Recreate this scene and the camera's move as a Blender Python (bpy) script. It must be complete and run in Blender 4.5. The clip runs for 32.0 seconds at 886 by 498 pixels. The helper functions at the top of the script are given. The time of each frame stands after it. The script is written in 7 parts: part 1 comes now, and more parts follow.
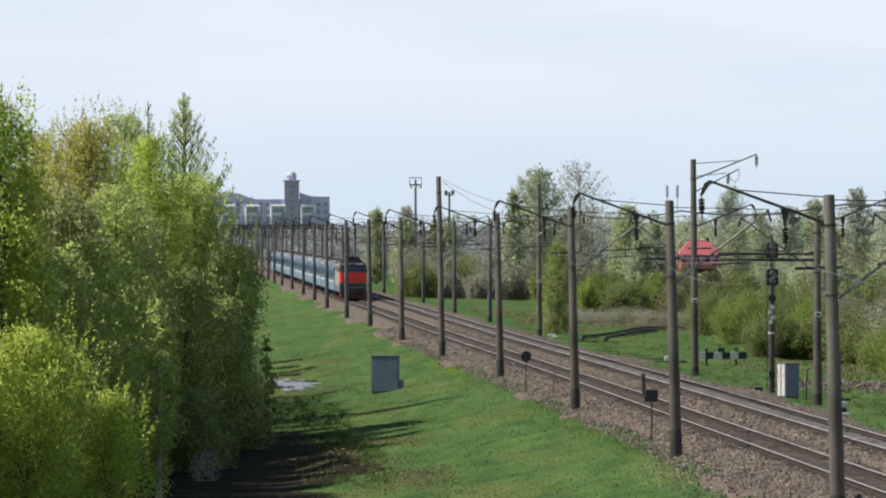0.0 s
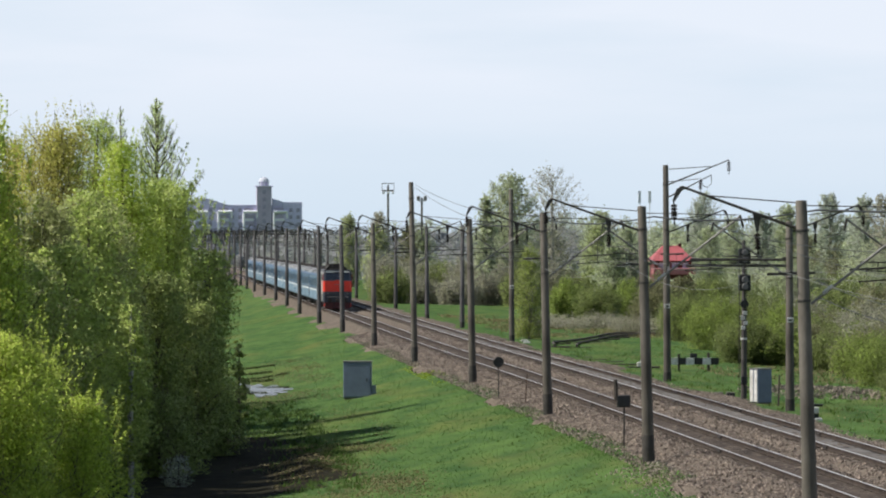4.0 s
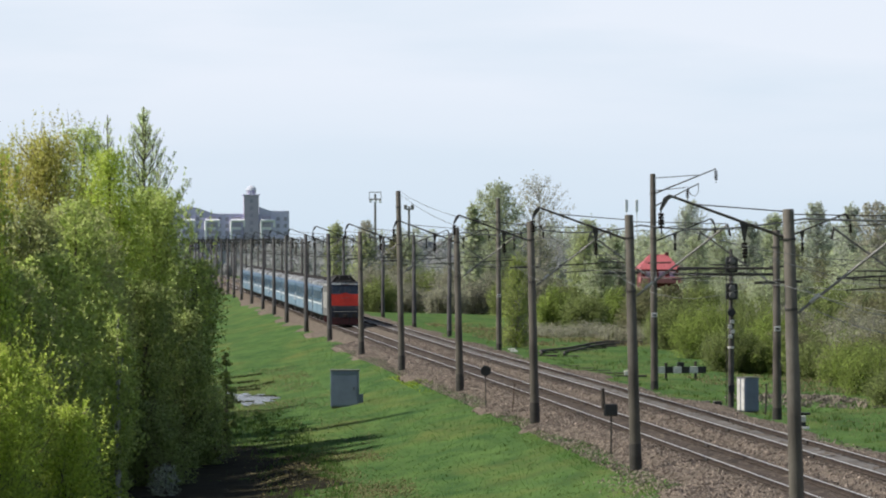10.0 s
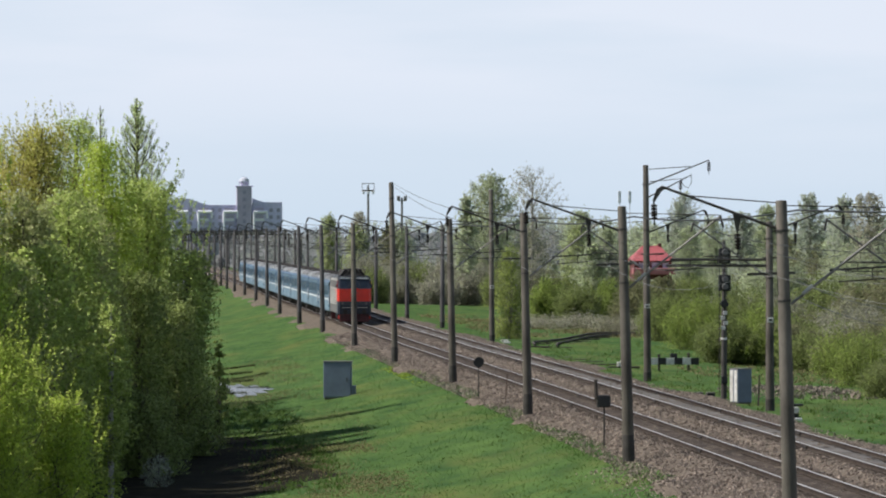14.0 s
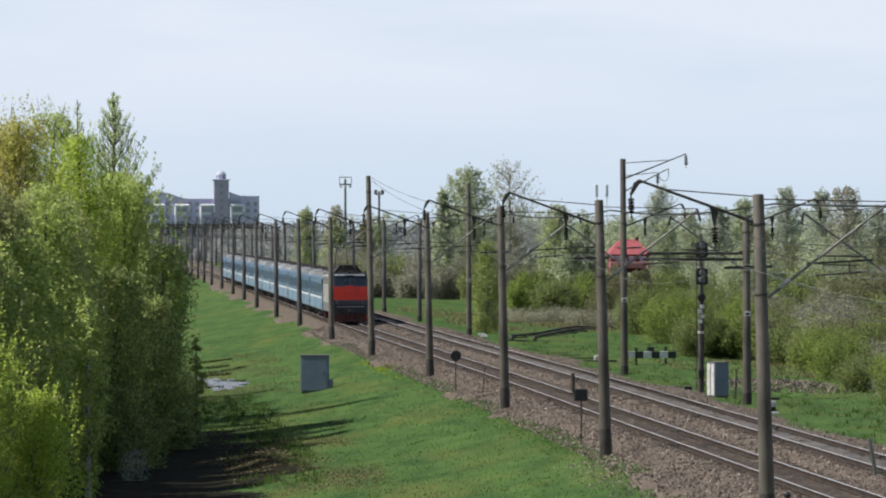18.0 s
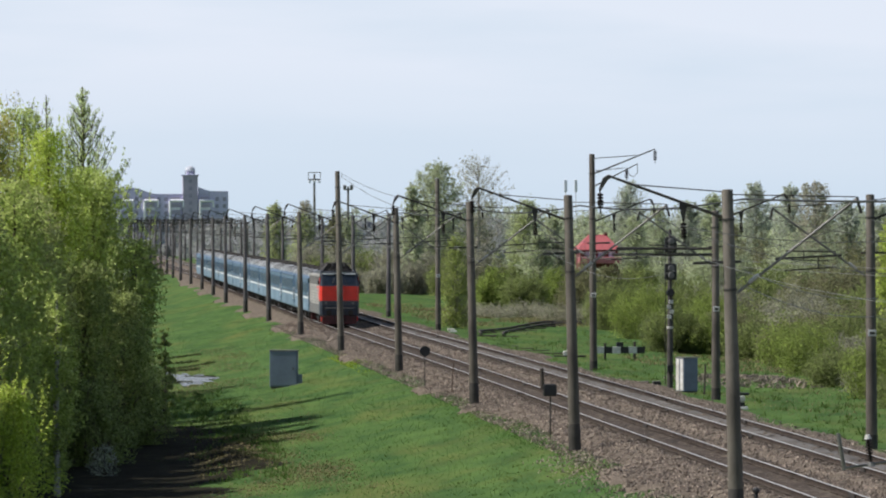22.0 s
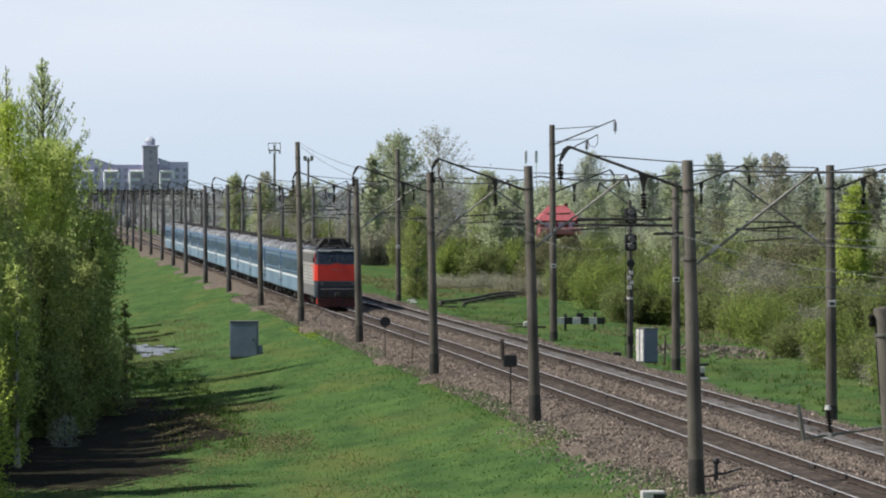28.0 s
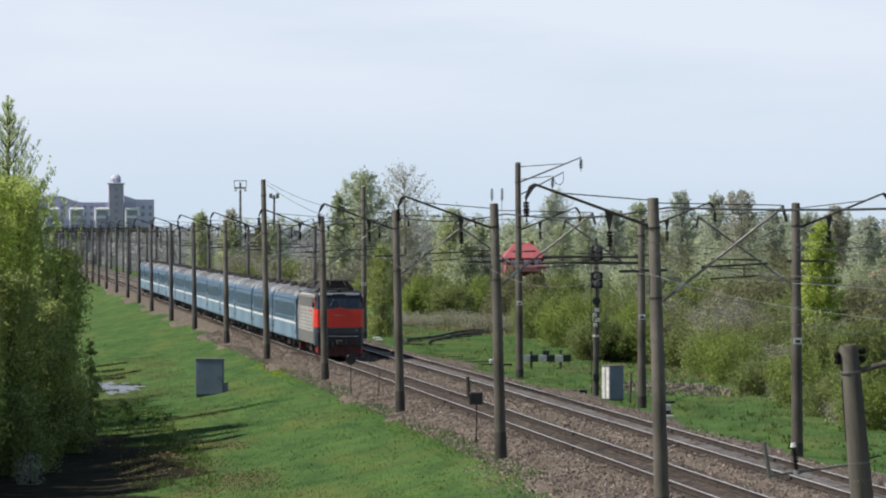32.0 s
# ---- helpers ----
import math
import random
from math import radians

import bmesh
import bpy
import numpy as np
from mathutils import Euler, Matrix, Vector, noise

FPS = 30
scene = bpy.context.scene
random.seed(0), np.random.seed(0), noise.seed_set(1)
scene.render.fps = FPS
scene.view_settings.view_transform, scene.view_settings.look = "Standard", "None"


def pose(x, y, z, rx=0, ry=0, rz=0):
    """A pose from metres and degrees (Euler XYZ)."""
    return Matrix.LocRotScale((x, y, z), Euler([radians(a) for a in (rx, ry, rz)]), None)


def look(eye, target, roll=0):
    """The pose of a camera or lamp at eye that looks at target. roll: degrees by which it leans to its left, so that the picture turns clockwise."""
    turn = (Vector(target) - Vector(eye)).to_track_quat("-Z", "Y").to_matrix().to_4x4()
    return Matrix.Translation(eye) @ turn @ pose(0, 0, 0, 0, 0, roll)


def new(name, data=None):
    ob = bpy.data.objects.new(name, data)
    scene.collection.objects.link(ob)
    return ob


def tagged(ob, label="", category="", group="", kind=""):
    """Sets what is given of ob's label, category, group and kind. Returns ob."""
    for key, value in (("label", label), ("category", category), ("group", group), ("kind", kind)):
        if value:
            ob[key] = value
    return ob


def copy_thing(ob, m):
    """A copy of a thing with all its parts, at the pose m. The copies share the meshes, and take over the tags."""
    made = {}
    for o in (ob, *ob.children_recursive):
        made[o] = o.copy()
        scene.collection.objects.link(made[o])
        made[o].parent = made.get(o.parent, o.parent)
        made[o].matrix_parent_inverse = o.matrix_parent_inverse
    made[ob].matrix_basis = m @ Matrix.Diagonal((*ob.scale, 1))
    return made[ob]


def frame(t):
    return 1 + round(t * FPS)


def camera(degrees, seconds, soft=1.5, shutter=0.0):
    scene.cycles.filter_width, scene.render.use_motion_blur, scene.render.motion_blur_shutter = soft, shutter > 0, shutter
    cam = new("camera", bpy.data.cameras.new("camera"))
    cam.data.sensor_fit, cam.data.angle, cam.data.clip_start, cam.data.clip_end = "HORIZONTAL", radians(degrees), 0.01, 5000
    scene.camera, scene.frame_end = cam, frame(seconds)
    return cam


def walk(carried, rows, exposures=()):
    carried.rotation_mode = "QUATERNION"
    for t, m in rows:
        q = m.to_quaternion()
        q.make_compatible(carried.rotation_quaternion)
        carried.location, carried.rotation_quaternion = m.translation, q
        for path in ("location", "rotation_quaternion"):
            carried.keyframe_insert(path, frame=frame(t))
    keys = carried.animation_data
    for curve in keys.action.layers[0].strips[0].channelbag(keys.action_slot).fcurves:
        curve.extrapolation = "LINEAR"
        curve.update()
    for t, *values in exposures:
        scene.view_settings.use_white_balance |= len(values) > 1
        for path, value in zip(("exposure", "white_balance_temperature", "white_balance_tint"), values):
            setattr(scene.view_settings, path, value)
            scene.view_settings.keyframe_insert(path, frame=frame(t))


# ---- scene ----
EYE_Z = 7.96
cam = camera(10.79, 32.0, soft=2.05)
# seconds, pan to the right of the track's direction, tilt (degrees)
PAN_TILT = [
    (0, 3.464, -0.224), (0.5, 3.551, -0.190), (1, 3.648, -0.193), (1.5, 3.663, -0.224), (2, 3.574, -0.252),
    (2.5, 3.753, -0.256), (4.5, 3.801, -0.136), (5, 3.681, -0.173), (5.5, 3.633, -0.180), (6, 3.824, -0.177),
    (6.5, 3.834, -0.134), (7, 3.769, -0.161), (7.5, 3.868, -0.120), (8, 4.039, -0.224), (8.5, 4.073, -0.293),
    (9, 4.046, -0.324), (9.5, 3.963, -0.234), (10, 3.957, -0.048), (10.5, 3.892, -0.153), (11, 3.945, -0.139),
    (11.5, 3.984, -0.052), (12, 3.868, -0.199), (12.5, 3.883, -0.072), (13, 3.911, -0.001), (13.5, 3.905, -0.041),
    (14, 4.043, -0.154), (14.5, 4.143, -0.179), (15, 4.153, -0.073), (15.5, 4.185, -0.115), (17.5, 4.216, -0.107),
    (18, 4.322, -0.231), (18.5, 4.367, -0.220), (19, 4.322, -0.193), (19.5, 4.349, -0.160), (20, 4.535, -0.140),
    (20.5, 4.552, -0.225), (21, 4.719, -0.210), (21.5, 4.596, -0.061), (22, 4.700, -0.289), (22.5, 4.714, -0.234),
    (23, 4.726, -0.159), (23.5, 4.831, -0.192), (24, 4.886, -0.300), (24.5, 4.830, -0.358), (25, 5.092, -0.288),
    (25.5, 4.967, -0.313), (27.5, 5.159, -0.637), (28, 5.186, -0.646), (28.5, 5.260, -0.642), (29, 5.387, -0.589),
    (29.5, 5.334, -0.562), (30, 5.301, -0.498), (30.5, 5.468, -0.303), (31, 5.455, -0.325), (31.5, 5.609, -0.288),
    (32, 5.603, -0.187),
]
# the picture darkens a little and turns cooler after 13 s
EXPOSURE = [(0, 0.05, 6420, 10.5), (13, 0.05, 6420, 10.5), (14, -0.03, 6330, 11.2), (32, -0.03, 6330, 11.2)]
walk(cam, [(t, pose(0, 0, EYE_Z, 90 + tilt, 0, -pan)) for t, pan, tilt in PAN_TILT], EXPOSURE)

# ---- daylight: hazy spring sky, sun high on the left, a little beyond the subject ----
SUN_EL, SUN_AZ = radians(48), radians(-91)      # azimuth measured from +Y towards +X
world = bpy.data.worlds.new("sky")
scene.world = world
world.use_nodes = True
wn, wl = world.node_tree.nodes, world.node_tree.links
wn.clear()
sky = wn.new("ShaderNodeTexSky")
sky.sky_type, sky.sun_disc = "NISHITA", False
sky.sun_elevation, sky.sun_rotation = SUN_EL, SUN_AZ
sky.air_density, sky.dust_density, sky.ozone_density = 1.0, 1.0, 1.0
wtc, wsep = wn.new("ShaderNodeTexCoord"), wn.new("ShaderNodeSeparateXYZ")
wl.new(wtc.outputs["Generated"], wsep.inputs["Vector"])
wmp, veil = wn.new("ShaderNodeMapping"), wn.new("ShaderNodeTexNoise")
wmp.inputs["Scale"].default_value = (6.0, 6.0, 40.0)
veil.inputs["Scale"].default_value, veil.inputs["Detail"].default_value = 1.6, 5.0
wl.new(wtc.outputs["Generated"], wmp.inputs["Vector"])
wl.new(wmp.outputs["Vector"], veil.inputs["Vector"])


def sky_range(sock, a, b, c, d):
    r = wn.new("ShaderNodeMapRange")
    for key, value in zip(("From Min", "From Max", "To Min", "To Max"), (a, b, c, d)):
        r.inputs[key].default_value = value
    wl.new(sock, r.inputs["Value"])
    return r.outputs["Result"]


# thin high cloud lies over the haze of the horizon
cloud = wn.new("ShaderNodeMath")
cloud.operation, cloud.use_clamp = "MULTIPLY", True
wl.new(sky_range(wsep.outputs["Z"], 0.004, 0.045, 0.05, 1.3), cloud.inputs[0])
wl.new(sky_range(veil.outputs["Fac"], 0.3, 0.6, 0.45, 1.0), cloud.inputs[1])
haze = wn.new("ShaderNodeMixRGB")
haze.inputs["Color1"].default_value, haze.inputs["Color2"].default_value = (0.66, 0.775, 0.88, 1), (0.81, 0.87, 0.955, 1)
wl.new(cloud.outputs[0], haze.inputs["Fac"])
bg, bg_haze, wmix = wn.new("ShaderNodeBackground"), wn.new("ShaderNodeBackground"), wn.new("ShaderNodeMixShader")
bg.inputs["Strength"].default_value, bg_haze.inputs["Strength"].default_value = 0.08, 0.97
wl.new(sky.outputs["Color"], bg.inputs["Color"])
wl.new(haze.outputs["Color"], bg_haze.inputs["Color"])
wl.new(sky_range(wsep.outputs["Z"], 0.06, 0.16, 1.0, 0.06), wmix.inputs["Fac"])
wl.new(bg.outputs["Background"], wmix.inputs[1])
wl.new(bg_haze.outputs["Background"], wmix.inputs[2])
wout = wn.new("ShaderNodeOutputWorld")
wl.new(wmix.outputs["Shader"], wout.inputs["Surface"])
sun_data = bpy.data.lights.new("sun", "SUN")
sun_data.energy, sun_data.angle, sun_data.color = 5.0, radians(0.6), (1.0, 0.95, 0.87)
sun = new("sun", sun_data)
to_sun = Vector((math.sin(SUN_AZ) * math.cos(SUN_EL), math.cos(SUN_AZ) * math.cos(SUN_EL), math.sin(SUN_EL)))
sun.matrix_world = look(to_sun * 200, (0, 0, 0))
scene.view_settings.exposure = 0.0


# ---- materials ----
def material(name, base, dark=None, rough=0.85, scale=3.0, fine=40.0, bump=0.15, metal=0.0, island=0.0, mix=(0.35, 0.65), spec=0.5, leaf=0.0, stretch=(1, 1, 1), third=None, tmix=(0.55, 0.7), tscale=0.3, obj_random=0.0):
    """base and dark mixed by noise at two scales; island: value change from piece to piece; leaf: light let through."""
    m = bpy.data.materials.new(name)
    m.use_nodes = True
    n, l = m.node_tree.nodes, m.node_tree.links
    n.clear()
    out, b = n.new("ShaderNodeOutputMaterial"), n.new("ShaderNodeBsdfPrincipled")
    tc, mp = n.new("ShaderNodeTexCoord"), n.new("ShaderNodeMapping")
    mp.inputs["Scale"].default_value = stretch
    l.new(tc.outputs["Object"], mp.inputs["Vector"])

    def noise_tex(s, detail=6.0):
        t = n.new("ShaderNodeTexNoise")
        t.inputs["Scale"].default_value, t.inputs["Detail"].default_value = s, detail
        l.new(mp.outputs["Vector"], t.inputs["Vector"])
        return t

    def ramp(sock, lo, hi):
        r = n.new("ShaderNodeMapRange")
        r.inputs["From Min"].default_value, r.inputs["From Max"].default_value = lo, hi
        l.new(sock, r.inputs["Value"])
        return r.outputs["Result"]

    dark = dark or tuple(c * 0.6 for c in base)
    big, small = noise_tex(scale), noise_tex(fine, 3.0)
    mx = n.new("ShaderNodeMixRGB")
    mx.inputs["Color1"].default_value, mx.inputs["Color2"].default_value = (*dark, 1), (*base, 1)
    l.new(ramp(big.outputs["Fac"], *mix), mx.inputs["Fac"])
    col = mx.outputs["Color"]
    if third:
        t3, m3 = noise_tex(tscale), n.new("ShaderNodeMixRGB")
        m3.inputs["Color2"].default_value = (*third, 1)
        l.new(col, m3.inputs["Color1"])
        l.new(ramp(t3.outputs["Fac"], *tmix), m3.inputs["Fac"])
        col = m3.outputs["Color"]
    hs = n.new("ShaderNodeHueSaturation")
    l.new(col, hs.inputs["Color"])
    vr2 = n.new("ShaderNodeMapRange")
    vr2.inputs["To Min"].default_value, vr2.inputs["To Max"].default_value = 0.8, 1.2
    l.new(small.outputs["Fac"], vr2.inputs["Value"])
    val = vr2.outputs["Result"]
    for amount, node, sock in ((island, "ShaderNodeNewGeometry", "Random Per Island"), (obj_random, "ShaderNodeObjectInfo", "Random")):
        if amount:
            g, r, mul = n.new(node), n.new("ShaderNodeMapRange"), n.new("ShaderNodeMath")
            r.inputs["To Min"].default_value, r.inputs["To Max"].default_value = 1 - amount, 1 + amount
            l.new(g.outputs[sock], r.inputs["Value"])
            mul.operation = "MULTIPLY"
            l.new(r.outputs["Result"], mul.inputs[0])
            l.new(val, mul.inputs[1])
            val = mul.outputs[0]
    l.new(val, hs.inputs["Value"])
    l.new(hs.outputs["Color"], b.inputs["Base Color"])
    b.inputs["Roughness"].default_value, b.inputs["Metallic"].default_value = rough, metal
    b.inputs["Specular IOR Level"].default_value = spec
    if bump:
        bp = n.new("ShaderNodeBump")
        bp.inputs["Strength"].default_value, bp.inputs["Distance"].default_value = bump, 0.05
        l.new(small.outputs["Fac"], bp.inputs["Height"])
        l.new(bp.outputs["Normal"], b.inputs["Normal"])
    shade = b.outputs["BSDF"]
    if leaf:
        tr, ms = n.new("ShaderNodeBsdfTranslucent"), n.new("ShaderNodeMixShader")
        warm = n.new("ShaderNodeMixRGB")
        warm.blend_type, warm.inputs["Fac"].default_value = "MULTIPLY", 1.0
        warm.inputs["Color2"].default_value = (1.36, 1.5, 1.12, 1)
        l.new(hs.outputs["Color"], warm.inputs["Color1"])
        l.new(warm.outputs["Color"], tr.inputs["Color"])
        ms.inputs["Fac"].default_value = leaf
        l.new(shade, ms.inputs[1])
        l.new(tr.outputs["BSDF"], ms.inputs[2])
        shade = ms.outputs["Shader"]
    l.new(shade, out.inputs["Surface"])
    return m


M_CONCRETE = material("aged_concrete", (0.16, 0.14, 0.115), (0.07, 0.06, 0.049), scale=1.2, fine=18, stretch=(1, 1, 0.35), bump=0.3, obj_random=0.15)
# darker, greyer concrete for masts beyond 400 m
M_CONCRETE_FAR = material("dark_far_concrete", (0.115, 0.105, 0.104), (0.06, 0.055, 0.056), scale=1.2, fine=18, stretch=(1, 1, 0.35), bump=0.3, obj_random=0.15)
M_TAR = material("tarred_base", (0.06, 0.053, 0.046), rough=0.8)
M_DARKSTEEL = material("weathered_steel", (0.075, 0.068, 0.06), (0.04, 0.034, 0.03), rough=0.6, metal=0.3)
M_GALV = material("galvanised_tube", (0.25, 0.24, 0.22), (0.15, 0.14, 0.125), rough=0.5, metal=0.5)
M_WIRE = material("oxidised_wire", (0.05, 0.052, 0.05), rough=0.6, bump=0)
M_LIGHTWIRE = material("aluminium_wire", (0.3, 0.3, 0.29), rough=0.6, bump=0)
M_INSUL = material("brown_glaze", (0.02, 0.016, 0.014), rough=0.75, spec=0.1, bump=0)
M_RAILSIDE = material("rusty_rail", (0.075, 0.058, 0.048), (0.045, 0.036, 0.031), rough=0.9, scale=2, spec=0.1)
M_RAILTOP = material("polished_rail", (0.66, 0.645, 0.62), (0.5, 0.49, 0.475), rough=0.42, metal=0.35, bump=0)
M_UNDER = material("grimy_running_gear", (0.045, 0.038, 0.033), (0.025, 0.021, 0.019), rough=0.9)
M_SLEEPER = material("sleeper_concrete", (0.165, 0.138, 0.113), (0.11, 0.09, 0.073), island=0.2, spec=0.1)
M_BALLAST = material("ballast", (0.215, 0.177, 0.138), (0.1, 0.082, 0.065), scale=2.6, fine=14, bump=0.9, spec=0.05, third=(0.11, 0.09, 0.073), tscale=0.16, tmix=(0.5, 0.75))
M_STONE = material("ballast_stone", (0.39, 0.32, 0.26), (0.17, 0.136, 0.108), island=0.6, scale=9, spec=0.1)
M_GRASS = material("meadow", (0.092, 0.156, 0.046), (0.046, 0.093, 0.032), scale=0.6, fine=5, bump=0.08, rough=1.0, spec=0.02, stretch=(1, 0.4, 1), third=(0.13, 0.148, 0.046), tscale=0.22, tmix=(0.5, 0.75))
M_BLADE = material("grass_blades", (0.1, 0.17, 0.054), (0.058, 0.112, 0.039), island=0.3, scale=0.6, leaf=0.45, bump=0, spec=0.03, stretch=(1, 0.2, 1), third=(0.148, 0.166, 0.053), tscale=0.22, tmix=(0.5, 0.75))
M_DRYBLADE = material("dry_grass", (0.215, 0.185, 0.105), (0.14, 0.12, 0.068), island=0.4, leaf=0.25, bump=0, spec=0.05)
M_BARK = material("grey_bark", (0.13, 0.105, 0.08), (0.07, 0.055, 0.04), scale=4, stretch=(1, 1, 0.3))
# bark for far trees, lightened in colour as haze would lift it
M_PALEBARK = material("haze_pale_bark", (0.3, 0.28, 0.25), (0.2, 0.185, 0.165), scale=4, stretch=(1, 1, 0.3))
M_BIRCH = material("birch_bark", (0.42, 0.4, 0.36), (0.08, 0.07, 0.06), scale=5, stretch=(1, 1, 3), mix=(0.38, 0.46))


def leafy(name, base, dark, leaf=0.55, island=0.5):
    return material(name, base, dark, rough=0.6, island=island, scale=0.6, leaf=leaf, bump=0, spec=0.15)


L_GREEN = leafy("fresh_leaves", (0.49, 0.565, 0.18), (0.38, 0.44, 0.145), 0.34, 0.3)
# fresh leaves darkened: the wood's shaded right side is put into the colour
L_SHADED = leafy("shaded_green_leaves", (0.36, 0.42, 0.15), (0.26, 0.305, 0.115), 0.28, 0.35)
L_BRIGHT = leafy("young_leaves", (0.52, 0.6, 0.125), (0.42, 0.49, 0.105), 0.36, 0.3)
L_OLIVE = leafy("olive_leaves", (0.48, 0.5, 0.23), (0.37, 0.385, 0.18), 0.36, 0.3)
L_YELLOW = leafy("budding_leaves", (0.5, 0.52, 0.13), (0.45, 0.38, 0.13), 0.35, 0.3)
# distance haze is put into this leaf colour: paler and less green
L_HAZE_MID = leafy("haze_distant_leaves", (0.42, 0.435, 0.33), (0.35, 0.365, 0.28), 0.62, 0.2)
L_MIST = leafy("pale_spring_leaves", (0.225, 0.255, 0.105), (0.16, 0.182, 0.08), 0.62, 0.2)
L_WEEP = leafy("hazy_yellow_green_leaves", (0.32, 0.36, 0.13), (0.25, 0.28, 0.105), 0.55, 0.2)
L_YOUNG = leafy("yellow_green_leaves", (0.44, 0.5, 0.13), (0.35, 0.4, 0.11), 0.5, 0.25)
L_LIGHT = leafy("light_spring_leaves", (0.255, 0.305, 0.092), (0.19, 0.227, 0.074), 0.62, 0.2)
L_SCRUB = leafy("brownish_scrub", (0.235, 0.225, 0.14), (0.175, 0.166, 0.108), 0.62, 0.2)
# palest leaves, the haze over the far trees mixed into the colour
L_HAZE = leafy("haze_far_leaves", (0.45, 0.465, 0.42), (0.37, 0.38, 0.35), 0.5, 0.2)
L_TWIG = leafy("budding_twigs", (0.4, 0.375, 0.31), (0.3, 0.28, 0.235), 0.4, 0.3)
L_POPLAR = leafy("poplar_leaves", (0.55, 0.6, 0.34), (0.42, 0.46, 0.27), 0.5, 0.4)
# lilac-grey tint painted for the haze over the far station
L_HAZE_GREY = leafy("haze_grey_wood", (0.38, 0.37, 0.42), (0.3, 0.295, 0.335), 0.45, 0.12)
L_BROWNWOOD = leafy("brown_leafless_scrub", (0.33, 0.308, 0.27), (0.24, 0.225, 0.2), 0.62, 0.25)
# olive leaves lightened by colour for the haze
L_TOWN = leafy("hazy_olive_leaves", (0.4, 0.42, 0.25), (0.33, 0.345, 0.21), 0.62, 0.2)
L_WHITE = leafy("white_blossom", (0.7, 0.7, 0.66), (0.45, 0.5, 0.4), 0.3)


# ---- mesh building ----
class Build:
    """Gathers vertices and faces for one mesh."""

    def __init__(self):
        self.v, self.f = [], []

    def box(self, x0, x1, y0, y1, z0, z1, bevel=0.0, m=None):
        b = min(bevel, 0.45 * min(x1 - x0, y1 - y0, z1 - z0))
        k = len(self.v)
        pts = []
        if b <= 0:
            pts = [(x, y, z) for z in (z0, z1) for y in (y0, y1) for x in (x0, x1)]
            fs = [(0, 2, 3, 1), (4, 5, 7, 6), (0, 1, 5, 4), (2, 6, 7, 3), (0, 4, 6, 2), (1, 3, 7, 5)]
        else:
            idx = {}
            for sx in (0, 1):
                for sy in (0, 1):
                    for sz in (0, 1):
                        c = [(x0, x1)[sx], (y0, y1)[sy], (z0, z1)[sz]]
                        s = [1 - 2 * sx, 1 - 2 * sy, 1 - 2 * sz]
                        for a in range(3):
                            q = [c[i] + (0 if i == a else s[i] * b) for i in range(3)]
                            idx[sx, sy, sz, a] = len(pts)
                            pts.append(tuple(q))
            fs = []
            for a in range(3):
                o = [i for i in range(3) if i != a]
                for s in (0, 1):
                    ring = []
                    for p, q in ((0, 0), (1, 0), (1, 1), (0, 1)):
                        key = [0, 0, 0]
                        key[a], key[o[0]], key[o[1]] = s, p, q
                        ring.append(idx[(*key, a)])
                    fs.append(tuple(ring))
                for p in (0, 1):
                    for q in (0, 1):
                        e = []
                        for s in (0, 1):
                            key = [0, 0, 0]
                            key[a], key[o[0]], key[o[1]] = s, p, q
                            e.append((idx[(*key, o[0])], idx[(*key, o[1])]))
                        fs.append((e[0][0], e[0][1], e[1][1], e[1][0]))
            for sx in (0, 1):
                for sy in (0, 1):
                    for sz in (0, 1):
                        fs.append(tuple(idx[sx, sy, sz, a] for a in range(3)))
        if m is not None:
            pts = [tuple(m @ Vector(p)) for p in pts]
        self.v += pts
        self.f += [tuple(i + k for i in q) for q in fs]
        return self

    def rod(self, p, q, r0, r1=None, n=8, caps=True):
        p, q = Vector(p), Vector(q)
        r1 = r0 if r1 is None else r1
        d = (q - p).normalized()
        a = d.orthogonal().normalized()
        b = d.cross(a)
        k = len(self.v)
        for c, r in ((p, r0), (q, r1)):
            for i in range(n):
                t = 2 * math.pi * i / n
                self.v.append(tuple(c + a * (r * math.cos(t)) + b * (r * math.sin(t))))
        for i in range(n):
            j = (i + 1) % n
            self.f.append((k + i, k + j, k + n + j, k + n + i))
        if caps:
            self.f.append(tuple(k + i for i in range(n))[::-1])
            self.f.append(tuple(k + n + i for i in range(n)))
        return self

    def path(self, pts, r, n=5):
        """One bent tube through all the points."""
        k = len(self.v)
        pts = [Vector(p) for p in pts]
        for i, p in enumerate(pts):
            d = (pts[min(i + 1, len(pts) - 1)] - pts[max(i - 1, 0)]).normalized()
            a = d.cross(Vector((0.31, 0.2, 0.93))).normalized()
            b = d.cross(a)
            self.v += [tuple(p + a * (r * math.cos(2 * math.pi * j / n)) + b * (r * math.sin(2 * math.pi * j / n))) for j in range(n)]
        for i in range(len(pts) - 1):
            for j in range(n):
                q, s = k + i * n + j, k + i * n + (j + 1) % n
                self.f.append((q, s, s + n, q + n))
        self.f += [tuple(range(k, k + n)), tuple(range(len(self.v) - n, len(self.v)))]
        return self

    def lathe(self, prof, at=(0, 0, 0), n=14):
        """prof: (radius, z) from bottom to top."""
        k = len(self.v)
        for r, z in prof:
            for i in range(n):
                t = 2 * math.pi * i / n
                self.v.append((at[0] + r * math.cos(t), at[1] + r * math.sin(t), at[2] + z))
        for s in range(len(prof) - 1):
            for i in range(n):
                j = (i + 1) % n
                self.f.append((k + s * n + i, k + s * n + j, k + (s + 1) * n + j, k + (s + 1) * n + i))
        self.f.append(tuple(k + i for i in range(n))[::-1])
        e = k + (len(prof) - 1) * n
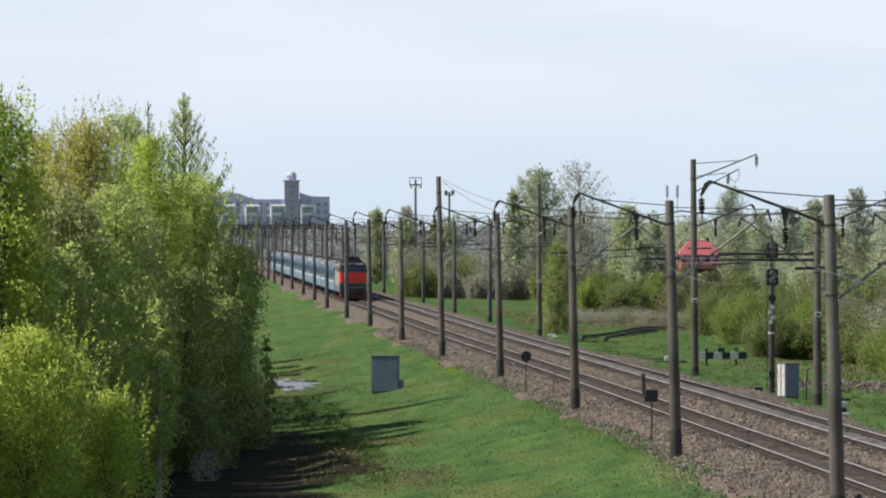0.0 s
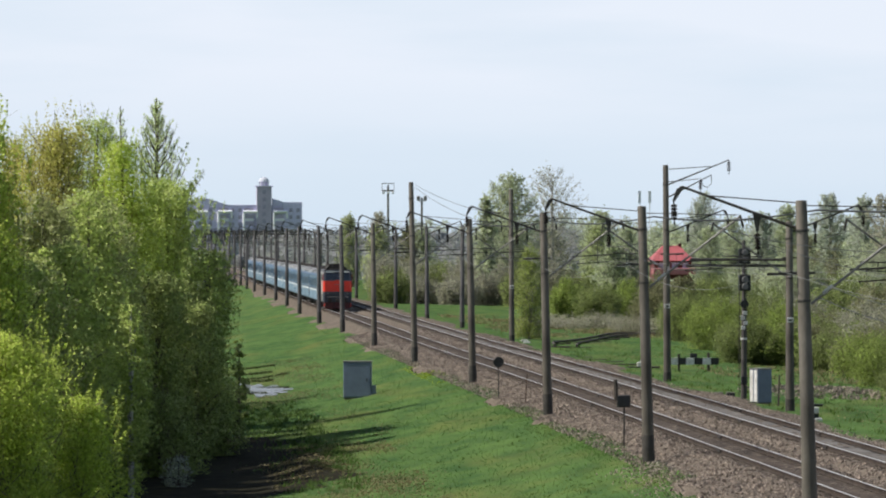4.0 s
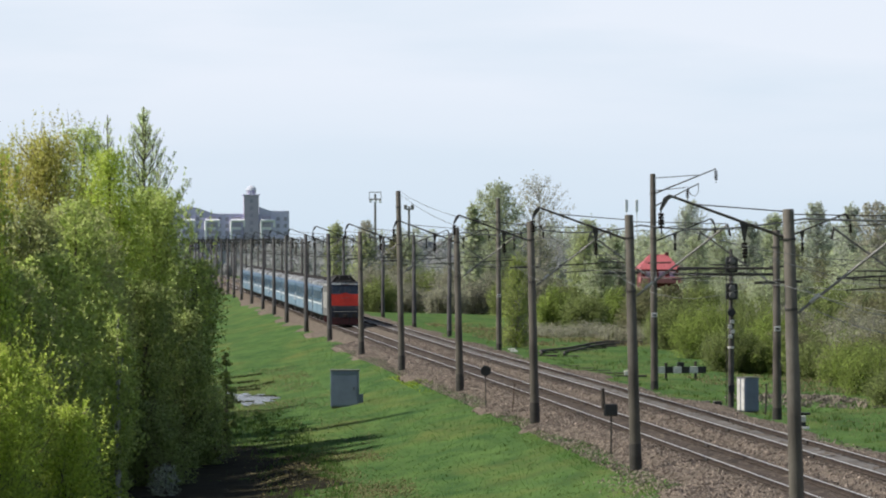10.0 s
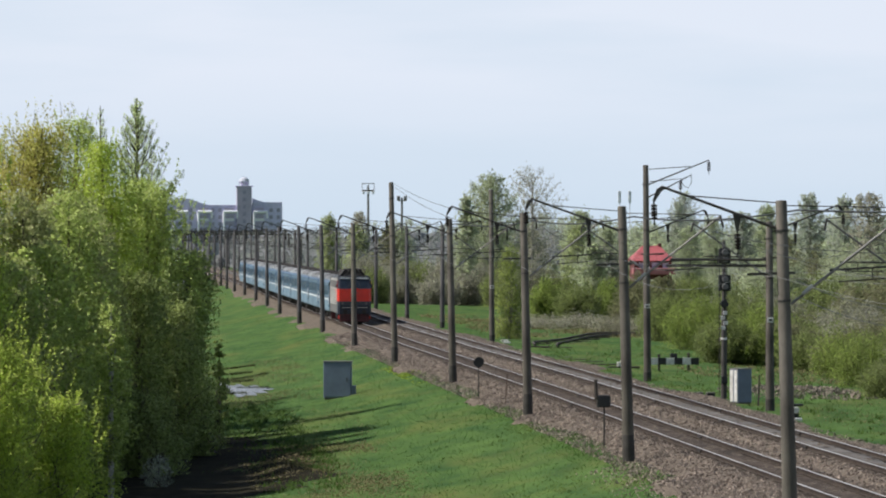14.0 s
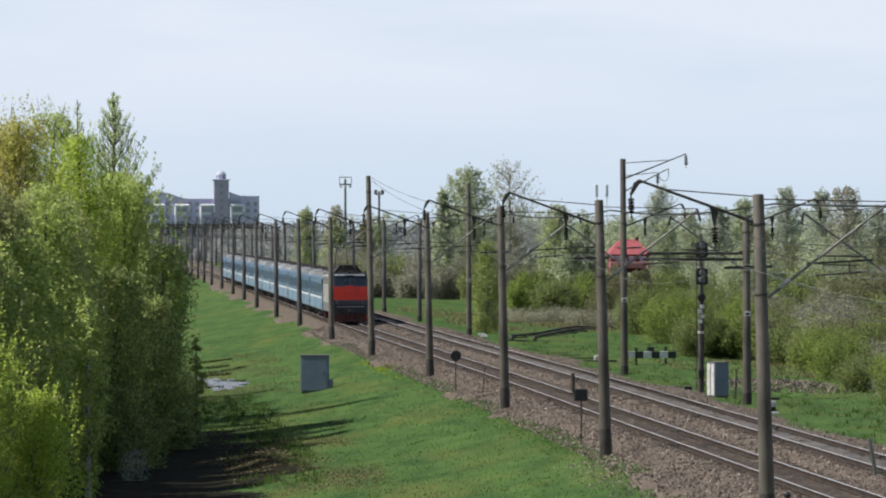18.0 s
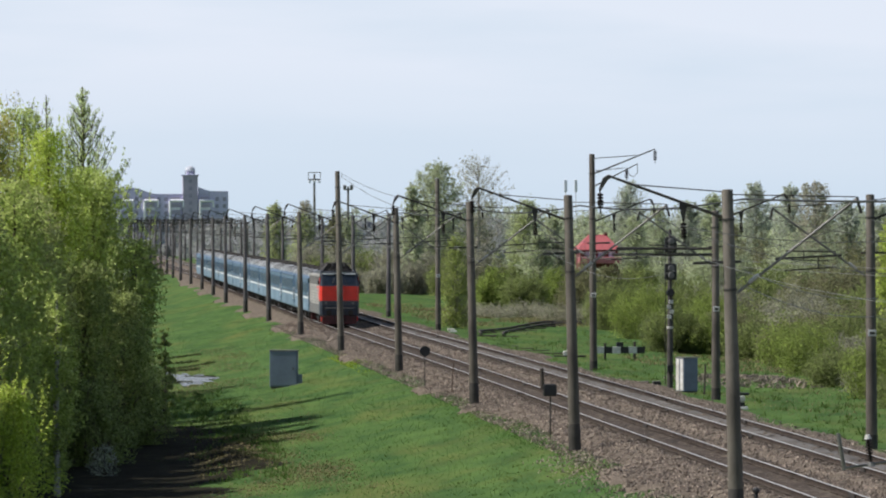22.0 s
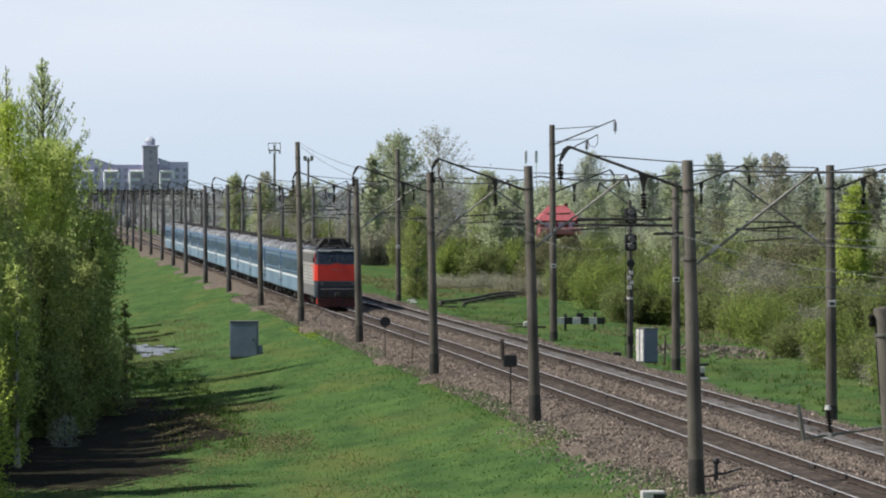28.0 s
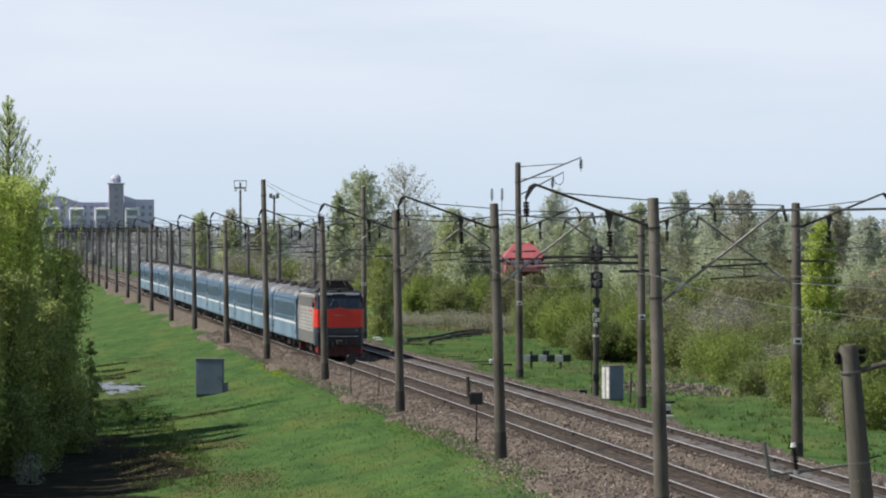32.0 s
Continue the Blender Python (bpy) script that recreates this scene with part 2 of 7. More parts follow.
        self.f.append(tuple(e + i for i in range(n)))
        return self

    def extrude(self, outline, y0, y1):
        """outline in (x, z), drawn out along y and closed."""
        k, n = len(self.v), len(outline)
        for y in (y0, y1):
            self.v += [(x, y, z) for x, z in outline]
        for i in range(n):
            j = (i + 1) % n
            self.f.append((k + i, k + j, k + n + j, k + n + i))
        self.f.append(tuple(k + i for i in range(n))[::-1])
        self.f.append(tuple(k + n + i for i in range(n)))
        return self

    def along_line(self, outline, ys):
        """outline in (x, z), swept along the line of the tracks."""
        k, n = len(self.v), len(outline)
        for y in ys:
            d = float(drift(y))
            self.v += [(x + d, y, z) for x, z in outline]
        for q in range(len(ys) - 1):
            for i in range(n):
                j = (i + 1) % n
                a = k + q * n
                self.f.append((a + i, a + j, a + n + j, a + n + i))
        self.f.append(tuple(k + i for i in range(n))[::-1])
        self.f.append(tuple(len(self.v) - n + i for i in range(n)))
        return self

    def mesh(self, name, mat, smooth=False):
        me = bpy.data.meshes.new(name)
        me.from_pydata(self.v, [], self.f)
        bm = bmesh.new()
        bm.from_mesh(me)
        bmesh.ops.recalc_face_normals(bm, faces=bm.faces)
        bm.to_mesh(me)
        bm.free()
        me.materials.append(mat)
        if smooth:
            me.shade_smooth()
            me.set_sharp_from_angle(angle=radians(40))
        return me


def thing(name, at, label, category, group="", rz=0, kind=""):
    e = new(name)
    e.empty_display_size = 0.2
    e.matrix_world = pose(*at, 0, 0, rz)
    return tagged(e, label, category, group, kind)


def part(name, b, mat, parent, label="", smooth=False, at=None):
    """One mesh object under a thing or a part; b is a Build or a ready mesh."""
    ob = new(name, b if isinstance(b, bpy.types.Mesh) else b.mesh(name, mat, smooth))
    ob.parent = parent
    if at is not None:
        ob.matrix_basis = at if isinstance(at, Matrix) else Matrix.Translation(at)
    return tagged(ob, label) if label else ob


def solo(name, b, mat, label, category, kind="", group="", smooth=False):
    return tagged(new(name, b.mesh(name, mat, smooth)), label, category, group, kind)


def loose_mesh(name, co, mat, normals=None):
    """co: (n, k, 3) corners of n loose faces of k corners; normals: softer shading directions, one a face."""
    n, k = len(co), co.shape[1]
    if normals is not None:
        gn = np.cross(co[:, 1] - co[:, 0], co[:, 2] - co[:, 0])
        back = (gn * normals).sum(1) < 0
        co = np.where(back[:, None, None], co[:, ::-1], co)
    me = bpy.data.meshes.new(name)
    me.vertices.add(n * k)
    me.vertices.foreach_set("co", np.ascontiguousarray(co, dtype=np.float32).ravel())
    me.loops.add(n * k)
    me.loops.foreach_set("vertex_index", np.arange(n * k, dtype=np.int32))
    me.polygons.add(n)
    me.polygons.foreach_set("loop_start", np.arange(0, n * k, k, dtype=np.int32))
    me.polygons.foreach_set("loop_total", np.full(n, k, dtype=np.int32))
    me.update(calc_edges=True)
    if normals is not None:
        soft = normals / (np.linalg.norm(normals, axis=1)[:, None] + 1e-9)
        me.normals_split_custom_set_from_vertices(np.repeat(soft, k, axis=0).astype(np.float32).tolist())
    me.materials.append(mat)
    return me


def leaf_faces(centres, size, rng, droop=0.0, slim=0.55):
    """A pointed leaf at each centre, turned at random."""
    n = len(centres)
    a = rng.normal(size=(n, 3))
    a[:, 2] -= droop
    a /= np.linalg.norm(a, axis=1)[:, None]
    r = rng.normal(size=(n, 3))
    b = np.cross(a, r)
    b /= np.linalg.norm(b, axis=1)[:, None] + 1e-9
    s = size * rng.uniform(0.6, 1.4, n)[:, None]
    return np.stack([centres - a * s * 0.6 - b * s * slim, centres + a * s * 1.1, centres - a * s * 0.6 + b * s * slim], axis=1)


# ---- ground ----
T1, T2 = 23.22, 27.30            # track centre lines (x); the second track's rail tops are at z = 0
Z1 = -0.13                       # the first track lies a little lower
GX = [-4000, -300, -20, 5, 9.5, 14, 18, 19.3, 20.2, 31.5, 33, 45, 80, 300, 4000]
GZ = [-2.5, -3.0, -3.2, -3.0, -2.6, -1.95, -1.05, -0.74, -0.66, -0.66, -0.72, -1.0, -1.5, -1.8, -1.8]


def drift(y):
    """The line eases to the left beyond the near masts."""
    u = np.clip((np.asarray(y, dtype=float) - 230) / 160, 0, 1)
    return -0.65 * u * u * (3 - 2 * u)


def ground_z(x, y):
    z = np.interp(x, GX, GZ)
    bumps = 0
    for kx, ky, ph, am in ((0.42, 0.11, 0.3, 0.03), (0.9, -0.19, 1.9, 0.02), (-0.63, 0.27, 4.0, 0.02), (1.7, 0.41, 2.2, 0.012), (0.15, 0.05, 5.0, 0.08)):
        bumps = bumps + am * np.sin(kx * x + ky * y + ph + 0.8 * np.sin(0.37 * x - 0.05 * y))
    off = np.clip((np.abs(x - 25.7) - 6.9) / 2.5, 0, 1)
    z = z + bumps * off
    w = np.exp(-(((x - 9.3) / 2.7) ** 2 + ((y - 327) / 17.0) ** 2) ** 2)
    return z * (1 - w) + w * -2.7


def lattice(name, xs, ys, zf, mat, follow=False):
    gx, gy = np.meshgrid(xs, ys)
    gz = zf(gx, gy)
    if follow:
        gx = gx + drift(gy)
    me = bpy.data.meshes.new(name)
    nx, ny = len(xs), len(ys)
    i = (np.arange(ny - 1)[:, None] * nx + np.arange(nx - 1)[None]).ravel()
    me.from_pydata(np.stack([gx, gy, gz], -1).reshape(-1, 3).tolist(), [], np.stack([i, i + 1, i + nx + 1, i + nx], -1).tolist())
    me.materials.append(mat)
    me.shade_smooth()
    return me


def steps(*spans):
    out = []
    for a, b, s in spans:
        out += list(np.arange(a, b, s))
    return np.array(out + [spans[-1][1]])


tagged(new("ground", lattice("ground", steps((-4000, -300, 370), (-300, -30, 30), (-30, 60, 0.9), (60, 300, 20), (300, 4000, 370)),
                             steps((-300, 60, 40), (60, 420, 1.2), (420, 800, 6), (800, 4400, 200)), ground_z, M_GRASS)),
       "spring meadow with fresh grass and dry brown patches", "ground", kind="structure")

rng = np.random.default_rng(5)
BX = [19.2, 20.0, 21.0, 21.75, 24.65, 25.2, 25.9, 28.7, 29.5, 31.2, 32.2]
BZ = [-1.15, -0.70, -0.46, -0.345, -0.345, -0.38, -0.215, -0.215, -0.30, -0.62, -1.1]


def shoulder_z(x, y):
    wob = 0.3 * np.sin(y * 0.21) + 0.25 * np.sin(y * 0.083 + 1) + 0.14 * np.sin(y * 0.9 + 2 * np.sin(y * 0.37)) + 0.05 * np.sin(y * 2.3)
    edge = np.clip((np.abs(x - 25.0) - 4.2) / 1.5, 0, 1)
    return np.interp(x + 1.9 * wob * edge * np.sign(25 - x), BX, BZ)


def ballast_z(x, y):
    z = shoulder_z(x, y)
    return z + rng.normal(0, 0.026, np.shape(z)) + 0.02 * np.sin(3.1 * y + 5 * x)


tagged(new("track_bed", lattice("track_bed", steps((18.7, 32.4, 0.25)), steps((60, 330, 0.45), (330, 700, 2.0), (700, 1800, 50)), ballast_z, M_BALLAST, True)),
       "brown crushed stone ballast under two tracks", "track bed", kind="structure")


LINE_YS = [60] + list(range(225, 396, 5)) + [1800]


def rail_track(x, z0, label):
    tr = thing("railway_track", (x, 0, z0), label, "railway track", kind="structure")
    prof = [(-0.075, -0.18), (0.075, -0.18), (0.075, -0.165), (0.012, -0.14), (0.012, -0.045), (0.036, -0.035), (0.036, -0.006), (-0.036, -0.006), (-0.036, -0.035), (-0.012, -0.045), (-0.012, -0.14), (-0.075, -0.165)]
    for s in (-1, 1):
        cx = s * 0.795
        r = part("rail", Build().along_line([(cx + u, z) for u, z in prof], LINE_YS), M_RAILSIDE, tr, "rusty steel rail with a polished head")
        part("rail_head", Build().along_line([(cx - 0.034, -0.0055), (cx + 0.034, -0.0055), (cx + 0.026, 0.003), (cx - 0.026, 0.003)], LINE_YS), M_RAILTOP, r, "polished running surface")
        for i in range(14):
            y = 128 + 25 * i + (12.5 if s > 0 else 0) + 0.4 * z0
            fp = Build()
            for k in (-1, 1):
                fp.box(cx + float(drift(y)) + k * 0.045 - 0.03, cx + float(drift(y)) + k * 0.045 + 0.03, y - 0.5, y + 0.5, -0.15, -0.03, 0.01)
            part("fishplate", fp, M_UNDER, r, "dark bolted rail joint")
    b = Build()
    for i in range(1100):
        y = 62 + i * 0.56
        d = float(drift(y))
        b.box(d - 1.3, d + 1.3, y - 0.12, y + 0.12, -0.34, -0.185)
        for s in (d - 0.795, d + 0.795):
            b.box(s - 0.17, s - 0.075, y - 0.07, y + 0.07, -0.185, -0.15)
            b.box(s + 0.075, s + 0.17, y - 0.07, y + 0.07, -0.185, -0.15)
    me = bpy.data.meshes.new("sleepers")
    me.from_pydata(b.v, [], b.f)
    me.materials.append(M_SLEEPER)
    tagged(part("sleepers", me, None, tr, "concrete sleepers set in ballast"), kind="stuff")
    return tr


# oil and brake dust darken the stones between the rails of the busier track
M_OILED = material("oily_ballast", (0.1, 0.078, 0.062), (0.05, 0.04, 0.033), scale=1.4, fine=12, bump=0.7, spec=0.08, stretch=(1, 0.25, 1))
M_GREYBED = material("grey_ballast", (0.19, 0.178, 0.165), (0.11, 0.102, 0.094), scale=1.6, fine=12, bump=0.8, spec=0.05, stretch=(1, 0.3, 1))
for x0, mat, lab in ((T1, M_OILED, "dark oily ballast between the rails"), (T2, M_GREYBED, "grey dusty ballast between the rails")):
    tagged(new("ballast_strip", lattice("ballast_strip", steps((x0 - 0.7, x0 + 0.7, 0.175)), steps((60, 330, 0.6), (330, 700, 3.0), (700, 1800, 50)),
                                        lambda a, b: np.interp(a, BX, BZ) + 0.035 + rng.normal(0, 0.014, np.shape(a)), mat, True)), lab, "track bed", kind="structure")
rail_track(T1, Z1, "track with bright rail heads on stained concrete sleepers")
rail_track(T2, 0, "parallel track with bright rail heads on concrete sleepers")


# ---- overhead line ----
def insulator(b, at, length=0.95, d=0.115):
    n = 5
    z0 = at[2]
    b.rod(at, (at[0], at[1], z0 - length), 0.02, n=6)
    for i in range(n):
        z = z0 - length * (0.2 + 0.13 * i)
        b.lathe([(0.03, -0.045), (d, -0.03), (d * 0.8, 0.025), (0.03, 0.04)], (at[0], at[1], z), 10)


def mast(x, y, top, side, lean=0.0, arms=True, base_z=-0.66, tall=False, sign=False, group="overhead line masts beside the track"):
    """side +1: the track lies towards +x. Concrete mast with a sloped feeder bracket on the field side and a tube cantilever over the track."""
    label = "tall tapered grey concrete mast" if tall else "tapered grey concrete mast with cantilever and feeder bracket"
    e = thing("catenary_mast", (x, y, base_z), label + ", dark tarred foot", "catenary mast", group)
    e.matrix_world = pose(x, y, base_z, 0, lean, 0)
    h = top - base_z
    foot = 1.0 if side > 0 else 0.45
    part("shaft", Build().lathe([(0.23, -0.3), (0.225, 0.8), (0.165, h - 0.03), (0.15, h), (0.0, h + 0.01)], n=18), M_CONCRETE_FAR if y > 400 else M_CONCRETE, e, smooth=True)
    part("tarred_foot", Build().lathe([(0.24, -0.35), (0.236, 0.55), (0.229, foot - 0.02), (0.224, foot)], n=18), M_TAR, e, "black bitumen coated foot", smooth=True)
    for zz in (0.70, 0.91):
        part("clamp_band", Build().lathe([(0.195, -0.035), (0.2, -0.03), (0.2, 0.03), (0.195, 0.035)], (0, 0, h * zz), 14), M_DARKSTEEL, e)
    if sign:
        part("number_plate", Build().box(-0.16, 0.16, -0.27, -0.235, 4.35, 4.6, 0.01), M_WHITE, e, "white enamel plate with dark bar")
        part("dark_bar", Build().box(-0.09, 0.09, -0.28, -0.268, 4.42, 4.52), M_TAR, e)
    z = lambda w: w - base_z
    if arms:
        f = -side
        b = Build().rod((f * 0.15, 0, z(8.2)), (f * 3.45, 0, z(9.5)), 0.048, 0.036)
        b.rod((f * 3.45, 0, z(9.5)), (f * 3.58, 0, z(9.42)), 0.036, 0.025)
        part("feeder_bracket", b, M_DARKSTEEL, e, "sloped dark steel bracket")
        part("end_plate", Build().extrude([(f * 3.4, z(9.47)), (f * 3.6, z(9.45)), (f * 3.74, z(9.1)), (f * 3.67, z(9.08))], -0.04, 0.04), M_DARKSTEEL, e, "dark wedge-shaped end plate")
        part("hanger_plate", Build().extrude([(f * 1.18, z(8.58)), (f * 1.42, z(8.68)), (f * 1.33, z(8.15)), (f * 1.27, z(8.15))], -0.04, 0.04), M_DARKSTEEL, e, "dark wedge-shaped hanger")
        part("tie_rod", Build().rod((f * 0.12, 0, z(8.94)), (f * 2.7, 0, z(9.22)), 0.018, n=6), M_DARKSTEEL, e)
        for u in (1.3, 3.55):
            bb = Build()
            zz = 8.2 + (u - 0.15) * 0.394 - 0.05
            zz = 9.1 if u > 3 else 8.18
            u = 3.7 if u > 3 else u
            insulator(bb, (f * u, 0, z(zz)), 0.7, 0.1)
            part("insulator", bb, M_INSUL, e, "brown disc insulator string")
        part("cross_bar", Build().box(-0.35 if side < 0 else -1.05, 1.05 if side < 0 else 0.35, -0.03, 0.03, z(6.86), z(6.94), 0.01), M_DARKSTEEL, e)
        c = Build().rod((side * 0.2, 0, z(6.0)), (side * 3.78, 0, z(8.62)), 0.042, n=10)
        part("cantilever_tube", c, M_GALV, e, "sloped galvanised tube")
        part("cantilever_insulator", Build().rod((side * 0.55, 0, z(6.28)), (side * 0.85, 0, z(6.52)), 0.06, n=10), M_WHITE_GLAZE, e, "pale porcelain insulator")
        part("top_tie", Build().rod((side * 0.15, 0, z(8.85)), (side * 3.75, 0, z(8.68)), 0.016, n=6), M_DARKSTEEL, e)
        part("tip_clamp", Build().rod((side * 3.78, 0, z(8.68)), (side * 3.9, 0, z(8.2)), 0.045, n=6), M_DARKSTEEL, e)
        r = Build().rod((side * 1.35, 0, z(6.95)), (side * 3.3, 0, z(7.0)), 0.03, n=8)
        r.rod((side * 1.6, 0, z(6.6)), (side * 3.1, 0, z(6.66)), 0.022, n=6).rod((side * 2.6, 0, z(7.0)), (side * 2.6, 0, z(6.64)), 0.018, n=6)
        part("registration_arm", r, M_DARKSTEEL, e, "slim dark steady arms")
    return e


M_WHITE = material("white_paint", (0.72, 0.71, 0.68), (0.5, 0.48, 0.44), rough=0.5, scale=4)
M_WHITE_GLAZE = material("white_porcelain", (0.48, 0.46, 0.43), (0.36, 0.34, 0.32), rough=0.4, bump=0)

# x, y, top, lean
LEFT = [(19.6, 134.6, 9.0, -1.7), (19.8, 179.0, 9.12, -1.6), (20.1, 226, 9.1, -1.4), (20.1, 276, 9.0, -1.3), (19.5, 323, 11.7, -1.2), (19.1, 369, 9.0, -0.8), (19.2, 427, 9.0, -0.9),
        (18.95, 474, 9.0, -0.5), (19.0, 531, 9.0, -0.6), (19.4, 586, 9.0, -0.4), (19.4, 632, 9.0, 0.3), (19.5, 688, 9.0, -0.5), (19.3, 738, 9.0, 0.2), (19.2, 782, 9.0, -0.3), (19.3, 830, 9.0, 0)]
for i in range(12):
    LEFT.append((19.3, 880 + 50 * i, 9.0, 0.3 * math.sin(i * 2.1)))
for i, (x, y, top, lean) in enumerate(LEFT):
    mast(x, y, top, 1, lean, tall=top > 11)
RIGHT = [(31.3, 178.9, 9.15, -0.4), (32.6, 231, 8.7, -0.3), (31.8, 277.4, 12.2, -0.5), (31.1, 383, 11.8, -0.4), (31.1, 441, 9.0, 0.2), (30.5, 484, 9.0, -0.3), (31.3, 556, 9.0, 0.2), (30.8, 643, 9.0, 0.0)]
for i in range(14):
    RIGHT.append((31.0, 693 + 50 * i, 9.0, 0.3 * math.sin(i * 1.7)))
for i, (x, y, top, lean) in enumerate(RIGHT):
    mast(x, y, top, -1, lean, tall=top > 11, sign=i < 4)


def wire(name, pts, sag, r, mat, label, extra=0):
    """A cable from support to support; sag in metres at mid span."""
    b, run = Build(), []
    for p, q in zip(pts, pts[1:]):
        p, q = Vector(p), Vector(q)
        line = []
        for k in range(9):
            t = k / 8
            w = p.lerp(q, t)
            w.z -= sag * 4 * t * (1 - t)
            line.append(w)
        run += line if not run else line[1:]
    b.path(run, r, 4)
    me = bpy.data.meshes.new(name)
    me.from_pydata(b.v, [], b.f)
    me.materials.append(mat)
    return tagged(new(name, me), label, "cable", "overhead wires")


def along(rows, dx, zz, flip=1):
    pts = [(x + dx * flip, y, zz) for x, y, *_ in rows]
    return [(pts[0][0], 60, zz)] + pts


for rows, flip, tc in ((LEFT, 1, T1), (RIGHT, -1, T2)):
    wire("messenger_wire", along([(tc + float(drift(r[1])), r[1]) for r in rows], 0, 8.2), 1.0, 0.009, M_WIRE, "dark stranded messenger wire above the track")
    cw = [(tc + float(drift(r[1])) + (0.25 if i % 2 else -0.25), r[1], 6.55) for i, r in enumerate(rows)]
    wire("contact_wire", [(tc, 60, 6.55)] + cw, 0.02, 0.007, M_LIGHTWIRE, "thin contact wire above the track")
    for u, zz in ((1.3, 7.75), (3.55, 8.5)):
        wire("feeder_wire", along(rows, -u, zz, flip), 0.9, 0.009, M_WIRE, "dark feeder cable on brackets")
    wire("return_wire", along(rows, -0.95, 6.98, flip), 0.8, 0.006, M_LIGHTWIRE, "thin line on cross bars")
    if flip > 0:
        wire("line_wire", along(rows, 0.18, 8.72), 0.22, 0.03, M_WIRE, "thick dark line along the mast tops")
        wire("line_wire", [(x + 0.2, y, 6.66) for x, y, *_ in rows[3:8]], 0.12, 0.02, M_WIRE, "dark line along the masts")
    # droppers between messenger and contact wire
    for r, q in list(zip(rows, rows[1:]))[:6]:
        b = Build()
        for k in range(1, 7):
            t = k / 7
            y = r[1] + (q[1] - r[1]) * t
            d = tc + float(drift(y))
            b.rod((d, y, 6.55), (d, y, 8.2 - 4 * t * (1 - t)), 0.006, n=4)
        tagged(new("dropper_wires", b.mesh("dropper_wires", M_WIRE)), "thin vertical dropper wires of the overhead line", "cable", "overhead wires", "stuff")


# ---- train ----
M_BLUE = material("coach_blue", (0.075, 0.145, 0.235), (0.05, 0.1, 0.175), spec=0.3, rough=0.42, obj_random=0.14, scale=0.7, fine=12, bump=0.04, stretch=(1, 0.5, 0.4))
M_LIGHTBLUE = material("coach_light_blue", (0.19, 0.28, 0.36), (0.13, 0.2, 0.27), spec=0.25, rough=0.45, obj_random=0.12, scale=0.7, fine=12, bump=0.04, stretch=(1, 0.5, 0.4))
M_STRIPE = material("white_stripe", (0.78, 0.79, 0.78), (0.66, 0.67, 0.67), rough=0.45)
M_ROOF = material("grey_roof", (0.31, 0.305, 0.295), (0.15, 0.148, 0.142), obj_random=0.4, rough=0.5, scale=0.5, metal=0.15, stretch=(1, 0.6, 1))
M_ROOFEND = material("pale_roof_shine", (0.46, 0.46, 0.455), (0.3, 0.3, 0.295), obj_random=0.3, rough=0.4, scale=0.6, metal=0.2)
M_GLASS = material("dark_glass", (0.02, 0.03, 0.046), rough=0.3, bump=0, spec=0.25)
M_RED = material("loco_red", (0.74, 0.034, 0.014), (0.62, 0.028, 0.012), rough=0.4, scale=1.2)
M_NAVY = material("loco_navy", (0.02, 0.025, 0.04), (0.014, 0.018, 0.03), rough=0.45)
M_CREAM = material("loco_pale_grey", (0.45, 0.43, 0.4), (0.3, 0.285, 0.265), spec=0.1, rough=0.55, scale=0.8)
M_GREYBAND = material("loco_grey_band", (0.075, 0.08, 0.09), (0.055, 0.058, 0.066), rough=0.5)
M_NOSEBAND = material("dull_nose_band", (0.05, 0.055, 0.07), (0.036, 0.04, 0.052), rough=0.5)
M_PANE = material("coach_window", (0.03, 0.048, 0.07), (0.018, 0.03, 0.046), rough=0.3, bump=0, spec=0.3, scale=0.5)
M_SIDEGREY = material("loco_side_grey", (0.15, 0.135, 0.135), (0.1, 0.09, 0.09), spec=0.05, rough=0.6, scale=0.8)
M_LOUVRE = material("grey_grille", (0.2, 0.195, 0.19), (0.14, 0.137, 0.132), spec=0.05, rough=0.6, scale=2)
M_GANGWAY = material("black_rubber", (0.02, 0.02, 0.021), rough=0.9)


def outline(w, side, crown, bottom, n=7):
    """Cross section of a vehicle body: straight sides and an arched roof."""
    pts = [(-w, bottom), (w, bottom), (w, side)]
    for i in range(1, n):
        t = math.pi * i / n
        pts.append((w * math.cos(t), side + (crown - side) * math.sin(t) ** 0.8))
    return pts + [(-w, side)]


def bogie(parent, y, axles, base, name="bogie"):
    b = Build()
    for s in (-1, 1):
        b.box(s * 1.02 - 0.07, s * 1.02 + 0.07, y - base / 2 - 0.5, y + base / 2 + 0.5, 0.42, 0.66, 0.03)
        for k in (-0.28, 0.28):
            b.lathe([(0.11, 0), (0.11, 0.3)], (s * 1.05, y + k * base, 0.6), 8)
    b.box(-0.9, 0.9, y - 0.25, y + 0.25, 0.5, 0.85, 0.04)
    bo = part(name, b, M_UNDER, parent, "grimy steel bogie frame")
    for i in range(axles):
        ay = y + (i / (axles - 1) - 0.5) * base
        w = Build()
        w.rod((-0.95, ay, 0.475), (0.95, ay, 0.475), 0.08)
        for s in (-1, 1):
            w.rod((s * 0.74, ay, 0.475), (s * 0.86, ay, 0.475), 0.475, n=20)
            w.box(s * 1.0 - 0.1, s * 1.0 + 0.12, ay - 0.14, ay + 0.14, 0.36, 0.62, 0.03)
        part("wheelset", w, M_UNDER, bo)
    return bo


